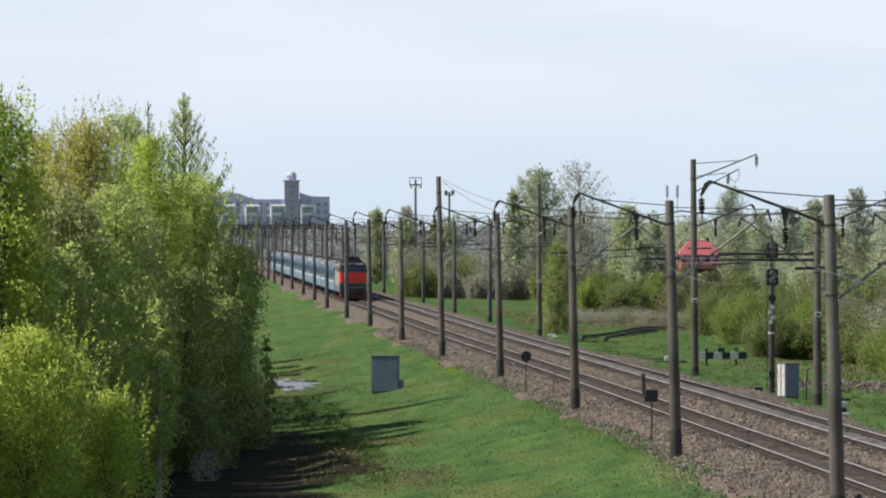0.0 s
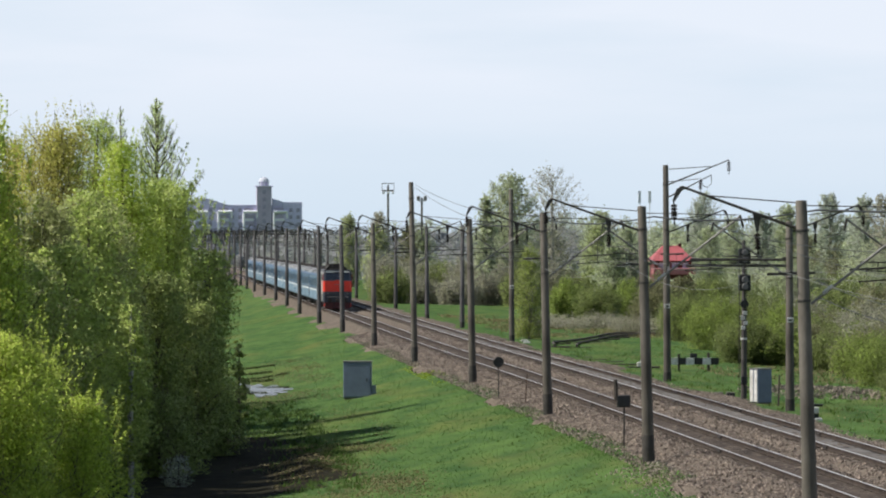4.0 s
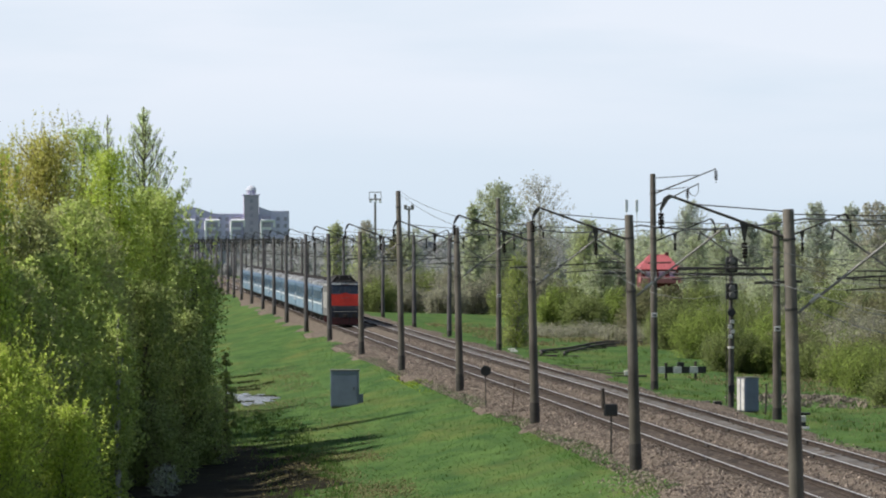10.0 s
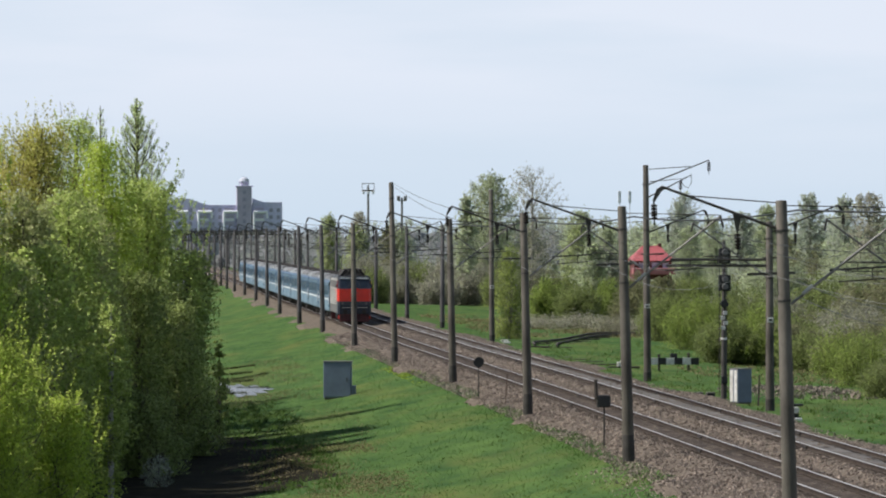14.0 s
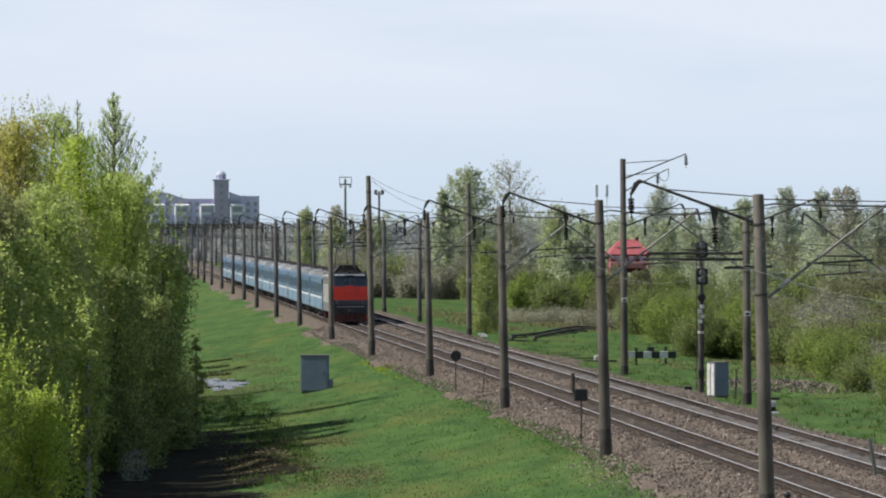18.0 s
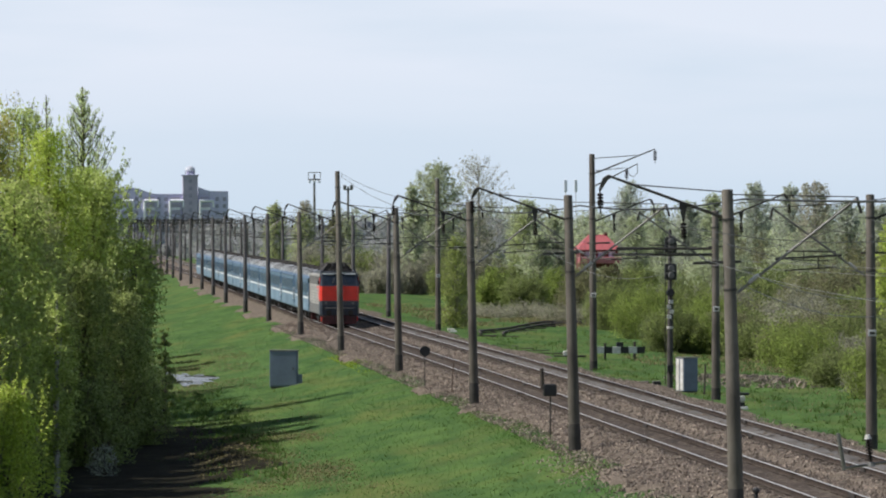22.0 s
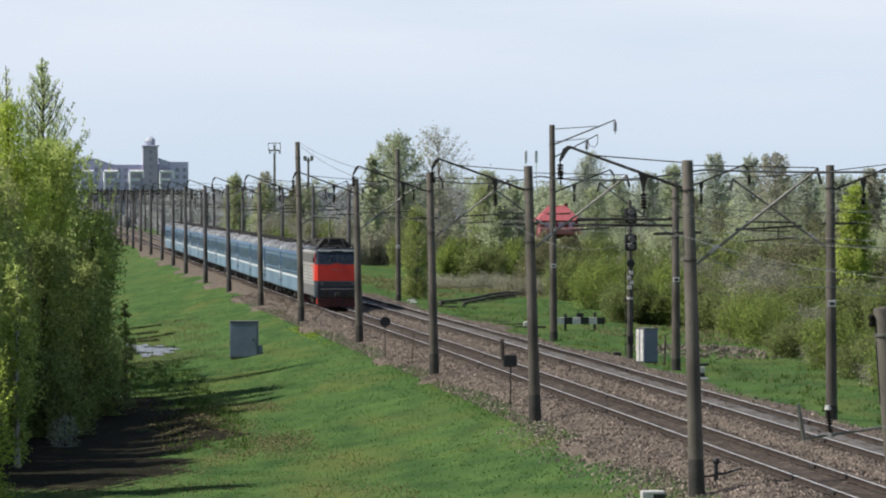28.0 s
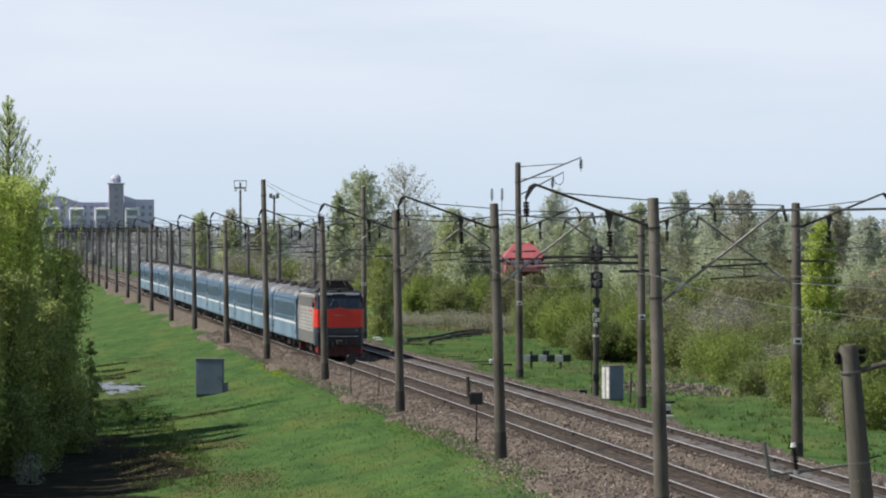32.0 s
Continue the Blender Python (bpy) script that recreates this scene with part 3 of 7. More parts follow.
def coach():
    """Passenger coach, its front coupling end at y = 0, running back to y = 24.54."""
    e = thing("passenger_coach", (0, 0, 0), "blue passenger coach with white stripe and grey roof", "railway coach", "coaches of the passenger train")
    w, y0, y1 = 1.55, 0.45, 24.1
    low = Build().extrude([(-w, 0.95), (-w + 0.06, 0.85), (w - 0.06, 0.85), (w, 0.95), (w, 1.92), (-w, 1.92)], y0, y1)
    part("lower_body", low, M_LIGHTBLUE, e, "light blue lower side panels")
    part("upper_body", Build().extrude([(-w, 1.92), (w, 1.92), (w, 3.62), (w - 0.12, 3.86), (-w + 0.12, 3.86), (-w, 3.62)], y0, y1), M_BLUE, e, "mid blue upper body")
    roof = outline(w - 0.1, 3.80, 4.38, 3.74)
    rb = Build().extrude(roof, y0 + 0.9, y1 - 0.9)
    for a, b2 in ((y0, y0 + 0.9), (y1, y1 - 0.9)):     # drooped roof ends
        k, n = len(rb.v), len(roof)
        rb.v += [(x, a, 3.74 + (z - 3.74) * 0.72) for x, z in roof] + [(x, b2, z) for x, z in roof]
        rb.f += [(k + i, k + (i + 1) % n, k + n + (i + 1) % n, k + n + i) for i in range(n)] + [tuple(range(k, k + n))]
    part("roof", rb, M_ROOF, e, "arched grey sheet roof", smooth=True)
    # shine on the roof ends, laid on as paler panels
    for a, b2 in ((y0 + 0.92, y0 + 3.3), (y1 - 3.3, y1 - 0.92)):
        part("roof_end_panel", Build().extrude([(x * 1.012, z + 0.014) for x, z in roof[2:]], a, b2), M_ROOFEND, e, "pale panel in place of the shine on the roof end", smooth=True)
    for k in range(7):
        part("roof_seam", Build().extrude([(x * 1.01, z + 0.012) for x, z in roof[2:]], 4.5 + k * 2.6, 4.56 + k * 2.6), M_UNDER, e)
    vent = Build().lathe([(0.2, 0), (0.2, 0.14), (0.34, 0.16), (0.3, 0.24), (0.05, 0.28)], n=12).mesh("roof_vent", M_UNDER)
    for i in range(6):
        part("roof_vent", vent, None, e, at=(0.45 if i % 2 else -0.45, 2.6 + i * 3.8, 4.26))
    pane = Build().box(-0.012, 0.012, -0.5, 0.5, 0, 0.82, 0.006).mesh("window_pane", M_PANE)
    frame_me = Build().box(-0.012, 0.012, -0.56, 0.56, -0.06, 0.0).box(-0.012, 0.012, -0.56, 0.56, 0.82, 0.88).box(-0.012, 0.012, -0.56, -0.5, 0, 0.82).box(-0.012, 0.012, 0.5, 0.56, 0, 0.82).mesh("window_frame", M_BLUE)
    door = Build().box(-0.015, 0.015, -0.4, 0.4, 0, 2.0, 0.01).mesh("door", M_BLUE)
    for s in (-1, 1):
        part("stripe", Build().box(s * w - 0.006, s * w + 0.006, y0 + 0.05, y1 - 0.05, 1.90, 2.06), M_STRIPE, e, "white painted waist stripe")
        part("upper_line", Build().box(s * w - 0.006, s * w + 0.006, y0 + 1.4, y1 - 1.4, 3.34, 3.40), M_LIGHTBLUE, e, "thin pale line above the windows")
        for i in range(11):
            wn_ob = part("window", frame_me, None, e, at=(s * (w + 0.004), 3.2 + i * 1.82, 2.42))
            part("pane", pane, None, wn_ob)
        for yy in (y0 + 0.75, y1 - 0.75):
            d = part("door", door, None, e, at=(s * (w + 0.006), yy, 1.3))
            part("handrail", Build().rod((s * 0.05, -0.5, 0.2), (s * 0.05, -0.5, 1.3), 0.02, n=6), M_STRIPE, d, "pale grab rail")
    for yy, d in ((y0, -1), (y1, 1)):
        part("gangway", Build().box(-0.62, 0.62, min(yy, yy + d * 0.42), max(yy, yy + d * 0.42), 1.15, 3.4, 0.06), M_GANGWAY, e, "black rubber gangway")
        part("buffer_beam", Build().box(-1.4, 1.4, yy - 0.1, yy + 0.1, 0.9, 1.2, 0.02).rod((0, yy, 1.05), (0, yy + d * 0.45, 1.05), 0.14), M_UNDER, e)
    for s in (-1, 1):
        for zz in (2.18, 2.3, 3.46, 3.55):
            part("body_rib", Build().box(s * w - 0.012, s * w + 0.012, y0 + 1.5, y1 - 1.5, zz, zz + 0.05), M_LIGHTBLUE if zz in (2.3, 3.46) else M_PANE, e)
    for x0, x1, a, b2, z0 in ((-1.1, 1.1, 8.4, 10.2, 0.35), (-1.2, 0.2, 11.2, 13.6, 0.3), (-0.9, 1.2, 14.3, 15.6, 0.42)):
        part("underfloor_box", Build().box(x0, x1, a, b2, z0, 0.85, 0.03), M_UNDER, e, "dark underfloor equipment box")
    bogie(e, 3.9, 2, 2.4)
    bogie(e, 20.6, 2, 2.4)
    return e


def locomotive():
    """Electric locomotive, front face at y = 0, running back to y = 16.7."""
    e = thing("electric_locomotive", (0, 0, 0), "electric locomotive with red, navy and pale grey body", "locomotive")
    w, L = 1.56, 16.4
    part("body", Build().extrude([(-w, 1.15), (w, 1.15), (w, 3.95), (w - 0.12, 4.15), (-w + 0.12, 4.15), (-w, 3.95)], 1.7, L - 1.7), M_CREAM, e, "pale grey ribbed side body")
    part("skirt", Build().box(-w - 0.012, w + 0.012, 1.7, L - 1.7, 0.92, 1.72, 0.02), M_LOUVRE, e, "grey lower side band")
    rb = Build().extrude(outline(w - 0.08, 4.05, 4.42, 4.0), 0.55, L - 0.55)
    part("roof", rb, M_GREYBAND, e, "dark grey roof", smooth=True)
    for s in (-1, 1):
        part("upper_side", Build().box(s * (w + 0.002) - 0.01, s * (w + 0.002) + 0.01, 1.7, L - 1.7, 3.3, 3.93), M_SIDEGREY, e, "grey upper side panel")
        part("cant_rail", Build().box(s * (w - 0.02) - 0.05, s * (w - 0.02) + 0.05, 0.5, L - 0.5, 3.98, 4.1, 0.02), M_CREAM, e, "pale roof edge rail")
    for end, d in ((0.0, 1), (L, -1)):
        # cab: side profile drawn across the width, leaning windscreen
        def slab(name, z0, z1, a0, a1, mat, wide, label=""):
            b = Build()
            k = len(b.v)
            inset = 0.16
            for x, add in ((-wide, 0.22), (-wide + inset, 0.0), (wide - inset, 0.0), (wide, 0.22)):
                b.v += [(x, end + d * (a0 + add), z0), (x, end + d * (a1 + add), z1), (x, end + d * 1.72, z1), (x, end + d * 1.72, z0)]
            for i in range(3):
                p, q = k + 4 * i, k + 4 * i + 4
                b.f += [(p, p + 1, q + 1, q), (p + 1, p + 2, q + 2, q + 1), (p + 2, p + 3, q + 3, q + 2), (p + 3, p, q, q + 3)]
            b.f += [(k, k + 1, k + 2, k + 3), (k + 12, k + 13, k + 14, k + 15)]
            return part(name, b, mat, e, label)
        slab("nose_lower", 0.86, 1.66, 0.06, 0.03, M_NAVY, w, "navy lower front")
        slab("nose_band", 1.66, 2.04, 0.03, 0.02, M_NOSEBAND, w + 0.004, "grey front band")
        slab("nose_panel", 2.04, 3.2, 0.02, 0.05, M_RED if d > 0 else M_SIDEGREY, w + 0.012, "bright red front panel" if d > 0 else "grey rear panel")
        slab("cab_upper", 3.2, 4.12, 0.05, 0.48, M_NAVY, w, "navy windscreen surround")
        slab("cab_brow", 4.12, 4.26, 0.48, 0.55, M_GREYBAND, w - 0.05, "dark brow over the windscreen")
        for s in (-1, 1):
            b = Build()
            x0, x1 = sorted((s * 0.07, s * 1.22))
            yf = lambda zz: end + d * (0.05 + 0.43 * (zz - 3.2) / 0.92 - 0.02)
            b.v += [(x0, yf(3.36), 3.36), (x1, yf(3.36), 3.36), (x1, yf(4.02), 4.02), (x0, yf(4.02), 4.02), (x0, yf(3.36) + d * 0.03, 3.36), (x1, yf(3.36) + d * 0.03, 3.36), (x1, yf(4.02) + d * 0.03, 4.02), (x0, yf(4.02) + d * 0.03, 4.02)]
            b.f += [(0, 1, 2, 3), (4, 5, 6, 7), (0, 1, 5, 4), (1, 2, 6, 5), (2, 3, 7, 6), (3, 0, 4, 7)]
            part("windscreen", b, M_GLASS, e, "dark windscreen pane")
            xb = sorted((s * 0.42, s * 1.3))
            part("brow_strip", Build().box(xb[0], xb[1], min(end + d * 0.38, end + d * 0.5), max(end + d * 0.38, end + d * 0.5), 4.12, 4.2, 0.01), M_STRIPE, e, "white strip over the windscreen")
            part("marker_lamp", Build().rod((s * 1.1, end - d * 0.03, 1.85), (s * 1.1, end + d * 0.05, 1.85), 0.1, n=14), M_LOUVRE, e, "round marker lamp")
            part("buffer", Build().rod((s * 0.87, end + d * 0.1, 1.06), (s * 0.87, end - d * 0.35, 1.06), 0.1).rod((s * 0.87, end - d * 0.35, 1.06), (s * 0.87, end - d * 0.39, 1.06), 0.22, n=16), M_UNDER, e, "round steel buffer")
            if d > 0:
                part("cab_side_red", Build().box(s * (w + 0.005) - 0.01, s * (w + 0.005) + 0.01, 0.3, 3.0, 2.04, 3.2), M_RED, e, "red cab side panel")
                part("cab_pillar", Build().box(s * (w + 0.005) - 0.01, s * (w + 0.005) + 0.01, 0.42, 0.85, 3.2, 3.95), M_RED, e, "red corner pillar")
            part("cab_side_window", Build().box(s * (w + 0.008) - 0.01, s * (w + 0.008) + 0.01, min(end + d * 0.95, end + d * 1.6), max(end + d * 0.95, end + d * 1.6), 3.25, 3.9, 0.005), M_GLASS, e, "dark cab side window")
            part("cab_door", Build().box(s * (w + 0.008) - 0.012, s * (w + 0.008) + 0.012, min(end + d * 1.8, end + d * 2.45), max(end + d * 1.8, end + d * 2.45), 1.75, 3.6, 0.01), M_CREAM, e, "pale cab door")
            part("mirror", Build().box(s * 1.62 - 0.08, s * 1.62 + 0.08, end + d * 0.9 - 0.03, end + d * 0.9 + 0.03, 3.3, 3.65, 0.02), M_NAVY, e)
        part("headlight", Build().rod((0, end + d * 0.42, 4.32), (0, end + d * 0.75, 4.32), 0.16, n=16), M_GLASS, e, "round headlight above the windscreen")
        part("plow", Build().box(-1.4, 1.4, min(end + d * 0.05, end + d * 0.4), max(end + d * 0.05, end + d * 0.4), 0.16, 0.86, 0.05), M_MAROON, e, "dark red snow plough")
        part("coupler", Build().box(-0.2, 0.2, min(end - d * 0.4, end + d * 0.1), max(end - d * 0.4, end + d * 0.1), 0.9, 1.2, 0.04), M_UNDER, e)
        if d > 0:
            part("badge", Build().box(-0.4, 0.4, -0.015, 0.03, 2.8, 2.83, 0.006), M_LOUVRE, e, "thin pale metal badge bar")
            part("red_peak", Build().extrude([(-0.45, 3.2), (0.45, 3.2), (0.08, 3.3), (-0.08, 3.3)], 0.0, 0.12), M_RED, e, "red peak between the windscreens")
            part("lower_rail", Build().rod((-1.2, -0.1, 1.45), (1.2, -0.1, 1.45), 0.03, n=6), M_LOUVRE, e, "pale step rail")
            for s in (-1, 1):
                part("air_hose", Build().path([(s * 0.45, -0.02, 1.1), (s * 0.45, -0.16, 0.95), (s * 0.42, -0.2, 0.6), (s * 0.38, -0.12, 0.42)], 0.035), M_GANGWAY, e, "black brake hose")
                part("wiper", Build().rod((s * 0.6, 0.08, 3.38), (s * 0.35, 0.3, 3.88), 0.014, n=5), M_DARKSTEEL, e)
                part("step", Build().box(s * 1.2 - 0.25, s * 1.2 + 0.25, -0.14, 0.06, 0.72, 0.76, 0.01), M_UNDER, e)
        part("brow_band", Build().box(-1.3, 1.3, min(end + d * 0.36, end + d * 0.48), max(end + d * 0.36, end + d * 0.48), 4.2, 4.25, 0.01), M_STRIPE, e, "pale gutter strip over the windscreen")
        part("handrail", Build().rod((-1.3, end - d * 0.05, 1.98), (1.3, end - d * 0.05, 1.98), 0.016, n=6), M_GREYBAND, e, "front handrail")
        # louvre grilles along the sides, one group at each end
    for s in (-1, 1):
        for i in range(7):
            y = 4.2 + i * 1.6
            part("louvre", Build().box(s * (w + 0.004) - 0.012, s * (w + 0.004) + 0.012, y - 0.6, y + 0.6, 3.32, 3.9, 0.008), M_LOUVRE, e, "grey side grille")
    for s in (-1, 1):
        for k in range(6):
            zz = 1.85 + 0.23 * k
            part("side_rib", Build().box(s * w - 0.012, s * w + 0.012, 3.2, L - 2.6, zz, zz + 0.04), M_LOUVRE, e)
        part("number_bar", Build().box(s * w - 0.016, s * w + 0.016, 3.3, 4.6, 3.0, 3.14), M_RED, e, "red lettering bar")
    part("roof_housing", Build().extrude([(-1.25, 4.38), (1.25, 4.38), (0.95, 4.75), (0.7, 5.06), (-0.7, 5.06), (-0.95, 4.75)], 2.9, 6.6), M_UNDER, e, "dark peaked roof housing")
    part("roof_housing", Build().box(-0.8, 0.8, 11.2, 13.8, 4.40, 4.95, 0.08), M_UNDER, e, "dark roof housing")
    for y in (8.2, 9.3, 10.4):
        ib = Build()
        insulator(ib, (0.6, y, 5.05), 0.7, 0.12)
        part("roof_insulator", ib, M_INSUL, e)
    # pantographs: front one folded, rear one raised to the contact wire
    for y, up in ((2.3, False), (L - 2.4, True)):
        zt = 6.5 if up else 5.02
        mid, knee = (4.5 + zt) / 2, 0.75 if up else 1.0
        base = Build()
        for s in (-1, 1):
            base.rod((s * 0.75, y - 0.7, 4.5), (s * 0.75, y + 0.7, 4.5), 0.04)
            base.rod((s * 0.75, y, 4.38), (s * 0.75, y, 4.55), 0.05)
        for v in (-0.6, 0.6):
            base.rod((-0.75, y + v, 4.5), (0.75, y + v, 4.5), 0.035)
        pan = part("pantograph", base, M_DARKSTEEL, e, "raised pantograph" if up else "folded pantograph")
        for s in (-1, 1):
            for v in (-1, 1):
                arm = Build().rod((s * 0.7, y + v * 0.5, 4.5), (s * 0.5, y + v * knee, mid), 0.028)
                arm.rod((s * 0.5, y + v * knee, mid), (s * 0.45, y, zt), 0.022)
                part("pantograph_arm", arm, M_DARKSTEEL, pan)
        for v in (0.0, 0.12):
            bow = Build().path([(-1.15, y + v, zt - 0.15), (-1.0, y + v, zt), (1.0, y + v, zt), (1.15, y + v, zt - 0.15)], 0.034)
            part("collector_strip", bow, M_DARKSTEEL, pan)
    for s in (-1, 1):
        part("corner_step", Build().box(s * 1.42 - 0.07, s * 1.42 + 0.07, 0.1, 0.4, 0.4, 0.75, 0.02), M_RED, e, "red corner step box")
        part("roof_edge_grille", Build().box(s * 1.3 - 0.16, s * 1.3 + 0.16, 2.0, 7.2, 4.14, 4.42, 0.04), M_GREYBAND, e, "dark sloping roof grille")
    bogie(e, 4.6, 3, 4.6)
    bogie(e, L - 4.6, 3, 4.6)
    part("battery_box", Build().box(-1.25, 1.25, 7.2, 9.2, 0.35, 0.92, 0.04), M_UNDER, e)
    return e


M_MAROON = material("dark_red_plough", (0.085, 0.012, 0.014), (0.05, 0.01, 0.011), rough=0.6)


# seconds, and where the engine's front stands on the track
FRONT = [(0, 546.0), (4, 514.3), (8, 483.0), (12, 451.8), (16, 421.0), (20, 390.5), (24, 361.6), (28, 334.6), (30, 319.0), (32, 302.3)]


loco = locomotive()
coaches = [coach()]
for i in range(12):
    coaches.append(copy_thing(coaches[0], pose(0, 0, 0)))


# ---- trees and bushes ----
def crown_radius(shape, u):
    if shape == "spire":
        return np.clip(1.25 * (1 - u), 0.0, 1) ** 0.8 * np.minimum(1, 0.5 + 3 * u)
    if shape == "broad":
        return np.clip(1 - (np.maximum(u - 0.3, 0) / 0.73) ** 2.8, 0.02, 1) ** 0.5 * (0.72 + 0.28 * np.minimum(1, u / 0.3))
    return np.sqrt(np.clip(1 - ((u - 0.42) / 0.6) ** 2, 0.02, 1))


def soft_leaves(name, centres, size, mat, g, e, up=0.8):
    """Fine leaves lit mostly from above, as loose thin foliage is."""
    nrm = g.normal(size=centres.shape) * 0.45 + centres * np.array([0.12, 0.12, 0.0]) + np.array([0, 0, up])
    return part(name, loose_mesh(name, leaf_faces(centres, size, g, slim=0.6), mat, nrm), None, e)


def thin_strips(name, p, q, wide, mat, e, g):
    """Slim tapered strips from p to q."""
    d = q - p
    sd = np.cross(d, g.normal(size=d.shape))
    sd *= wide / (np.linalg.norm(sd, axis=1)[:, None] + 1e-9)
    return tagged(part(name, loose_mesh(name, np.stack([p - sd, p + sd, q + sd * 0.3, q - sd * 0.3], axis=1), mat), None, e, "fine bare twigs"), kind="stuff")


def thicket(name, x, y, top, r, mat, n, size, label, category, group):
    """Shrub of many stems that fan out from the ground, each in thin leaf."""
    g = np.random.default_rng(int(abs(x * 131 + y * 17 + top * 7)) % 99991)
    base = float(ground_z(np.array(x), np.array(float(y))))
    h = top - base
    e = thing(name, (x, y, base), label, category, group)
    stems = 130
    a, ro = g.random(stems) * 2 * math.pi, r * np.sqrt(g.random(stems))
    foot = np.stack([0.75 * ro * np.cos(a), 0.75 * ro * np.sin(a), np.full(stems, -0.1)], -1)
    reach = h * (1 - 0.38 * (ro / r) ** 2) * g.uniform(0.62, 1.06, stems)
    out = ro * g.uniform(0.9, 1.3, stems)
    tip = np.stack([out * np.cos(a + g.normal(0, 0.2, stems)), out * np.sin(a), reach], -1)
    thin_strips("twig_tangle", foot, tip, 0.009 * max(1.0, y / 330), M_BARK, e, g)
    n = int(n * 1.35)
    k, u = g.integers(0, stems, n), g.random(n) ** 0.75
    blob = g.normal(size=(n, 3)) * (0.16 + 0.085 * r * (1.1 - u))[:, None]
    c = foot[k] + (tip[k] - foot[k]) * u[:, None] + blob
    c[:, 2] = np.maximum(c[:, 2], 0.04)
    soft_leaves("crown", c, size, mat, g, e)
    return e


def feathered(name, x, y, top, r, mat, n, size, label, shape, lo, category, group):
    """Tree with rising limbs that carry feathery side twigs, the leaves strung along them."""
    g = np.random.default_rng(int(abs(x * 131 + y * 17 + top * 7)) % 99991)
    base = float(ground_z(np.array(x), np.array(float(y))))
    h = top - base
    e = thing(name, (x, y, base), label, category, group)
    tr = max(0.07, min(0.3, h * 0.016))
    part("trunk", Build().rod((0, 0, -0.3), (0.2, 0, h * 0.5), tr * 1.2, tr * 0.7, 8).rod((0.2, 0, h * 0.5), (0.1, 0, h * 0.94), tr * 0.7, tr * 0.12, 7), M_PALEBARK, e, "", True)
    m = 190
    u = lo + (1 - lo) * (np.arange(m) + g.random(m)) / m
    a = np.arange(m) * 2.4 + g.normal(0, 0.4, m)
    rad = r * crown_radius(shape, (u - lo) / (1 - lo)) * g.uniform(0.45, 1.15, m)
    tip = np.stack([rad * np.cos(a), rad * np.sin(a), h * u], -1)
    start = np.stack([0.1 + rad * 0.04 * np.cos(a), rad * 0.04 * np.sin(a), np.maximum(h * u - rad * g.uniform(0.5, 1.2, m), h * 0.08)], -1)
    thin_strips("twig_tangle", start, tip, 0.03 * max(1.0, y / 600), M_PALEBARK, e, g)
    k, w = g.integers(0, m, n), g.random(n) ** 0.6
    c = start[k] + (tip[k] - start[k]) * w[:, None] + g.normal(size=(n, 3)) * (0.12 + 0.1 * r * (1.15 - w))[:, None] * np.array([0.8, 0.8, 1.1])
    c[:, 2] = np.clip(c[:, 2], 0.1, None)
    soft_leaves("crown", c, size, mat, g, e, 0.55)
    return e


def poplar(x, y, top, r, lo, branches, leaves, mat, label):
    """Pointed tree of steeply rising branches with short upright shoots, in sparse young leaf."""
    g = np.random.default_rng(int(abs(x * 131 + y * 17 + top * 7)) % 99991)
    base = float(ground_z(np.array(x), np.array(float(y))))
    h = top - base
    e = thing("tree", (x, y, base), label, "tree")
    part("trunk", Build().rod((0, 0, -0.3), (0.08, 0, h * 0.55), 0.22, 0.12, 9).rod((0.08, 0, h * 0.55), (0, 0, h * 0.985), 0.12, 0.02, 7), M_BARK, e, "", True)
    shoots, co = [], []
    for i in range(branches):
        u = lo + (0.97 - lo) * (i + g.random()) / branches
        a = i * 2.4 + g.normal(0, 0.35)
        reach = r * min(1.0, 1.2 * (1 - u) / (1 - lo) + 0.02) * g.uniform(0.4, 1.08)
        rise = reach * g.uniform(1.3, 2.0)
        p = np.array([0.04, 0, h * u - rise * 0.35])
        q = p + np.array([reach * math.cos(a), reach * math.sin(a), rise])
        q[2] = min(q[2], h * (1.0 - 0.42 * reach / r))
        elbow = p + (q - p) * np.array([0.6, 0.6, 0.42])
        limb = Build().rod(p, elbow, 0.035, 0.024, 5).rod(elbow, q, 0.024, 0.008, 5)
        shoots.append(limb)
        many = int(leaves * (reach + 0.12))
        w = g.random(many) ** 0.8
        near = np.round(w * 8) / 8
        turn = a + near * 8 * 2.4
        lift = g.random(many) * 0.85
        on = p + (q - p) * np.stack([near, near, near ** 1.15], -1)
        spread = 0.3 * lift
        fork = np.stack([np.cos(turn) * spread, np.sin(turn) * spread, lift], -1) * (0.95 - 0.5 * near)[:, None] * min(1.0, 0.35 + 1.1 * (1 - u) / (1 - lo))
        co.append(on + fork + g.normal(size=(many, 3)) * 0.045)
    b = Build()
    for limb in shoots:
        k = len(b.v)
        b.v += limb.v
        b.f += [tuple(i + k for i in f) for f in limb.f]
    tagged(part("twig_tangle", b, M_BARK, e, "thin rising branches"), kind="stuff")
    co = np.concatenate(co)
    co[:, 2] = np.minimum(co[:, 2], h)
    nrm = g.normal(size=co.shape) * 0.6 + co * np.array([0.3 / r, 0.3 / r, 0]) + np.array([-0.2, 0, 0.4])
    part("crown", loose_mesh("crown", leaf_faces(co, 0.06, g, droop=-1.2, slim=0.5), mat, nrm), None, e)
    return e


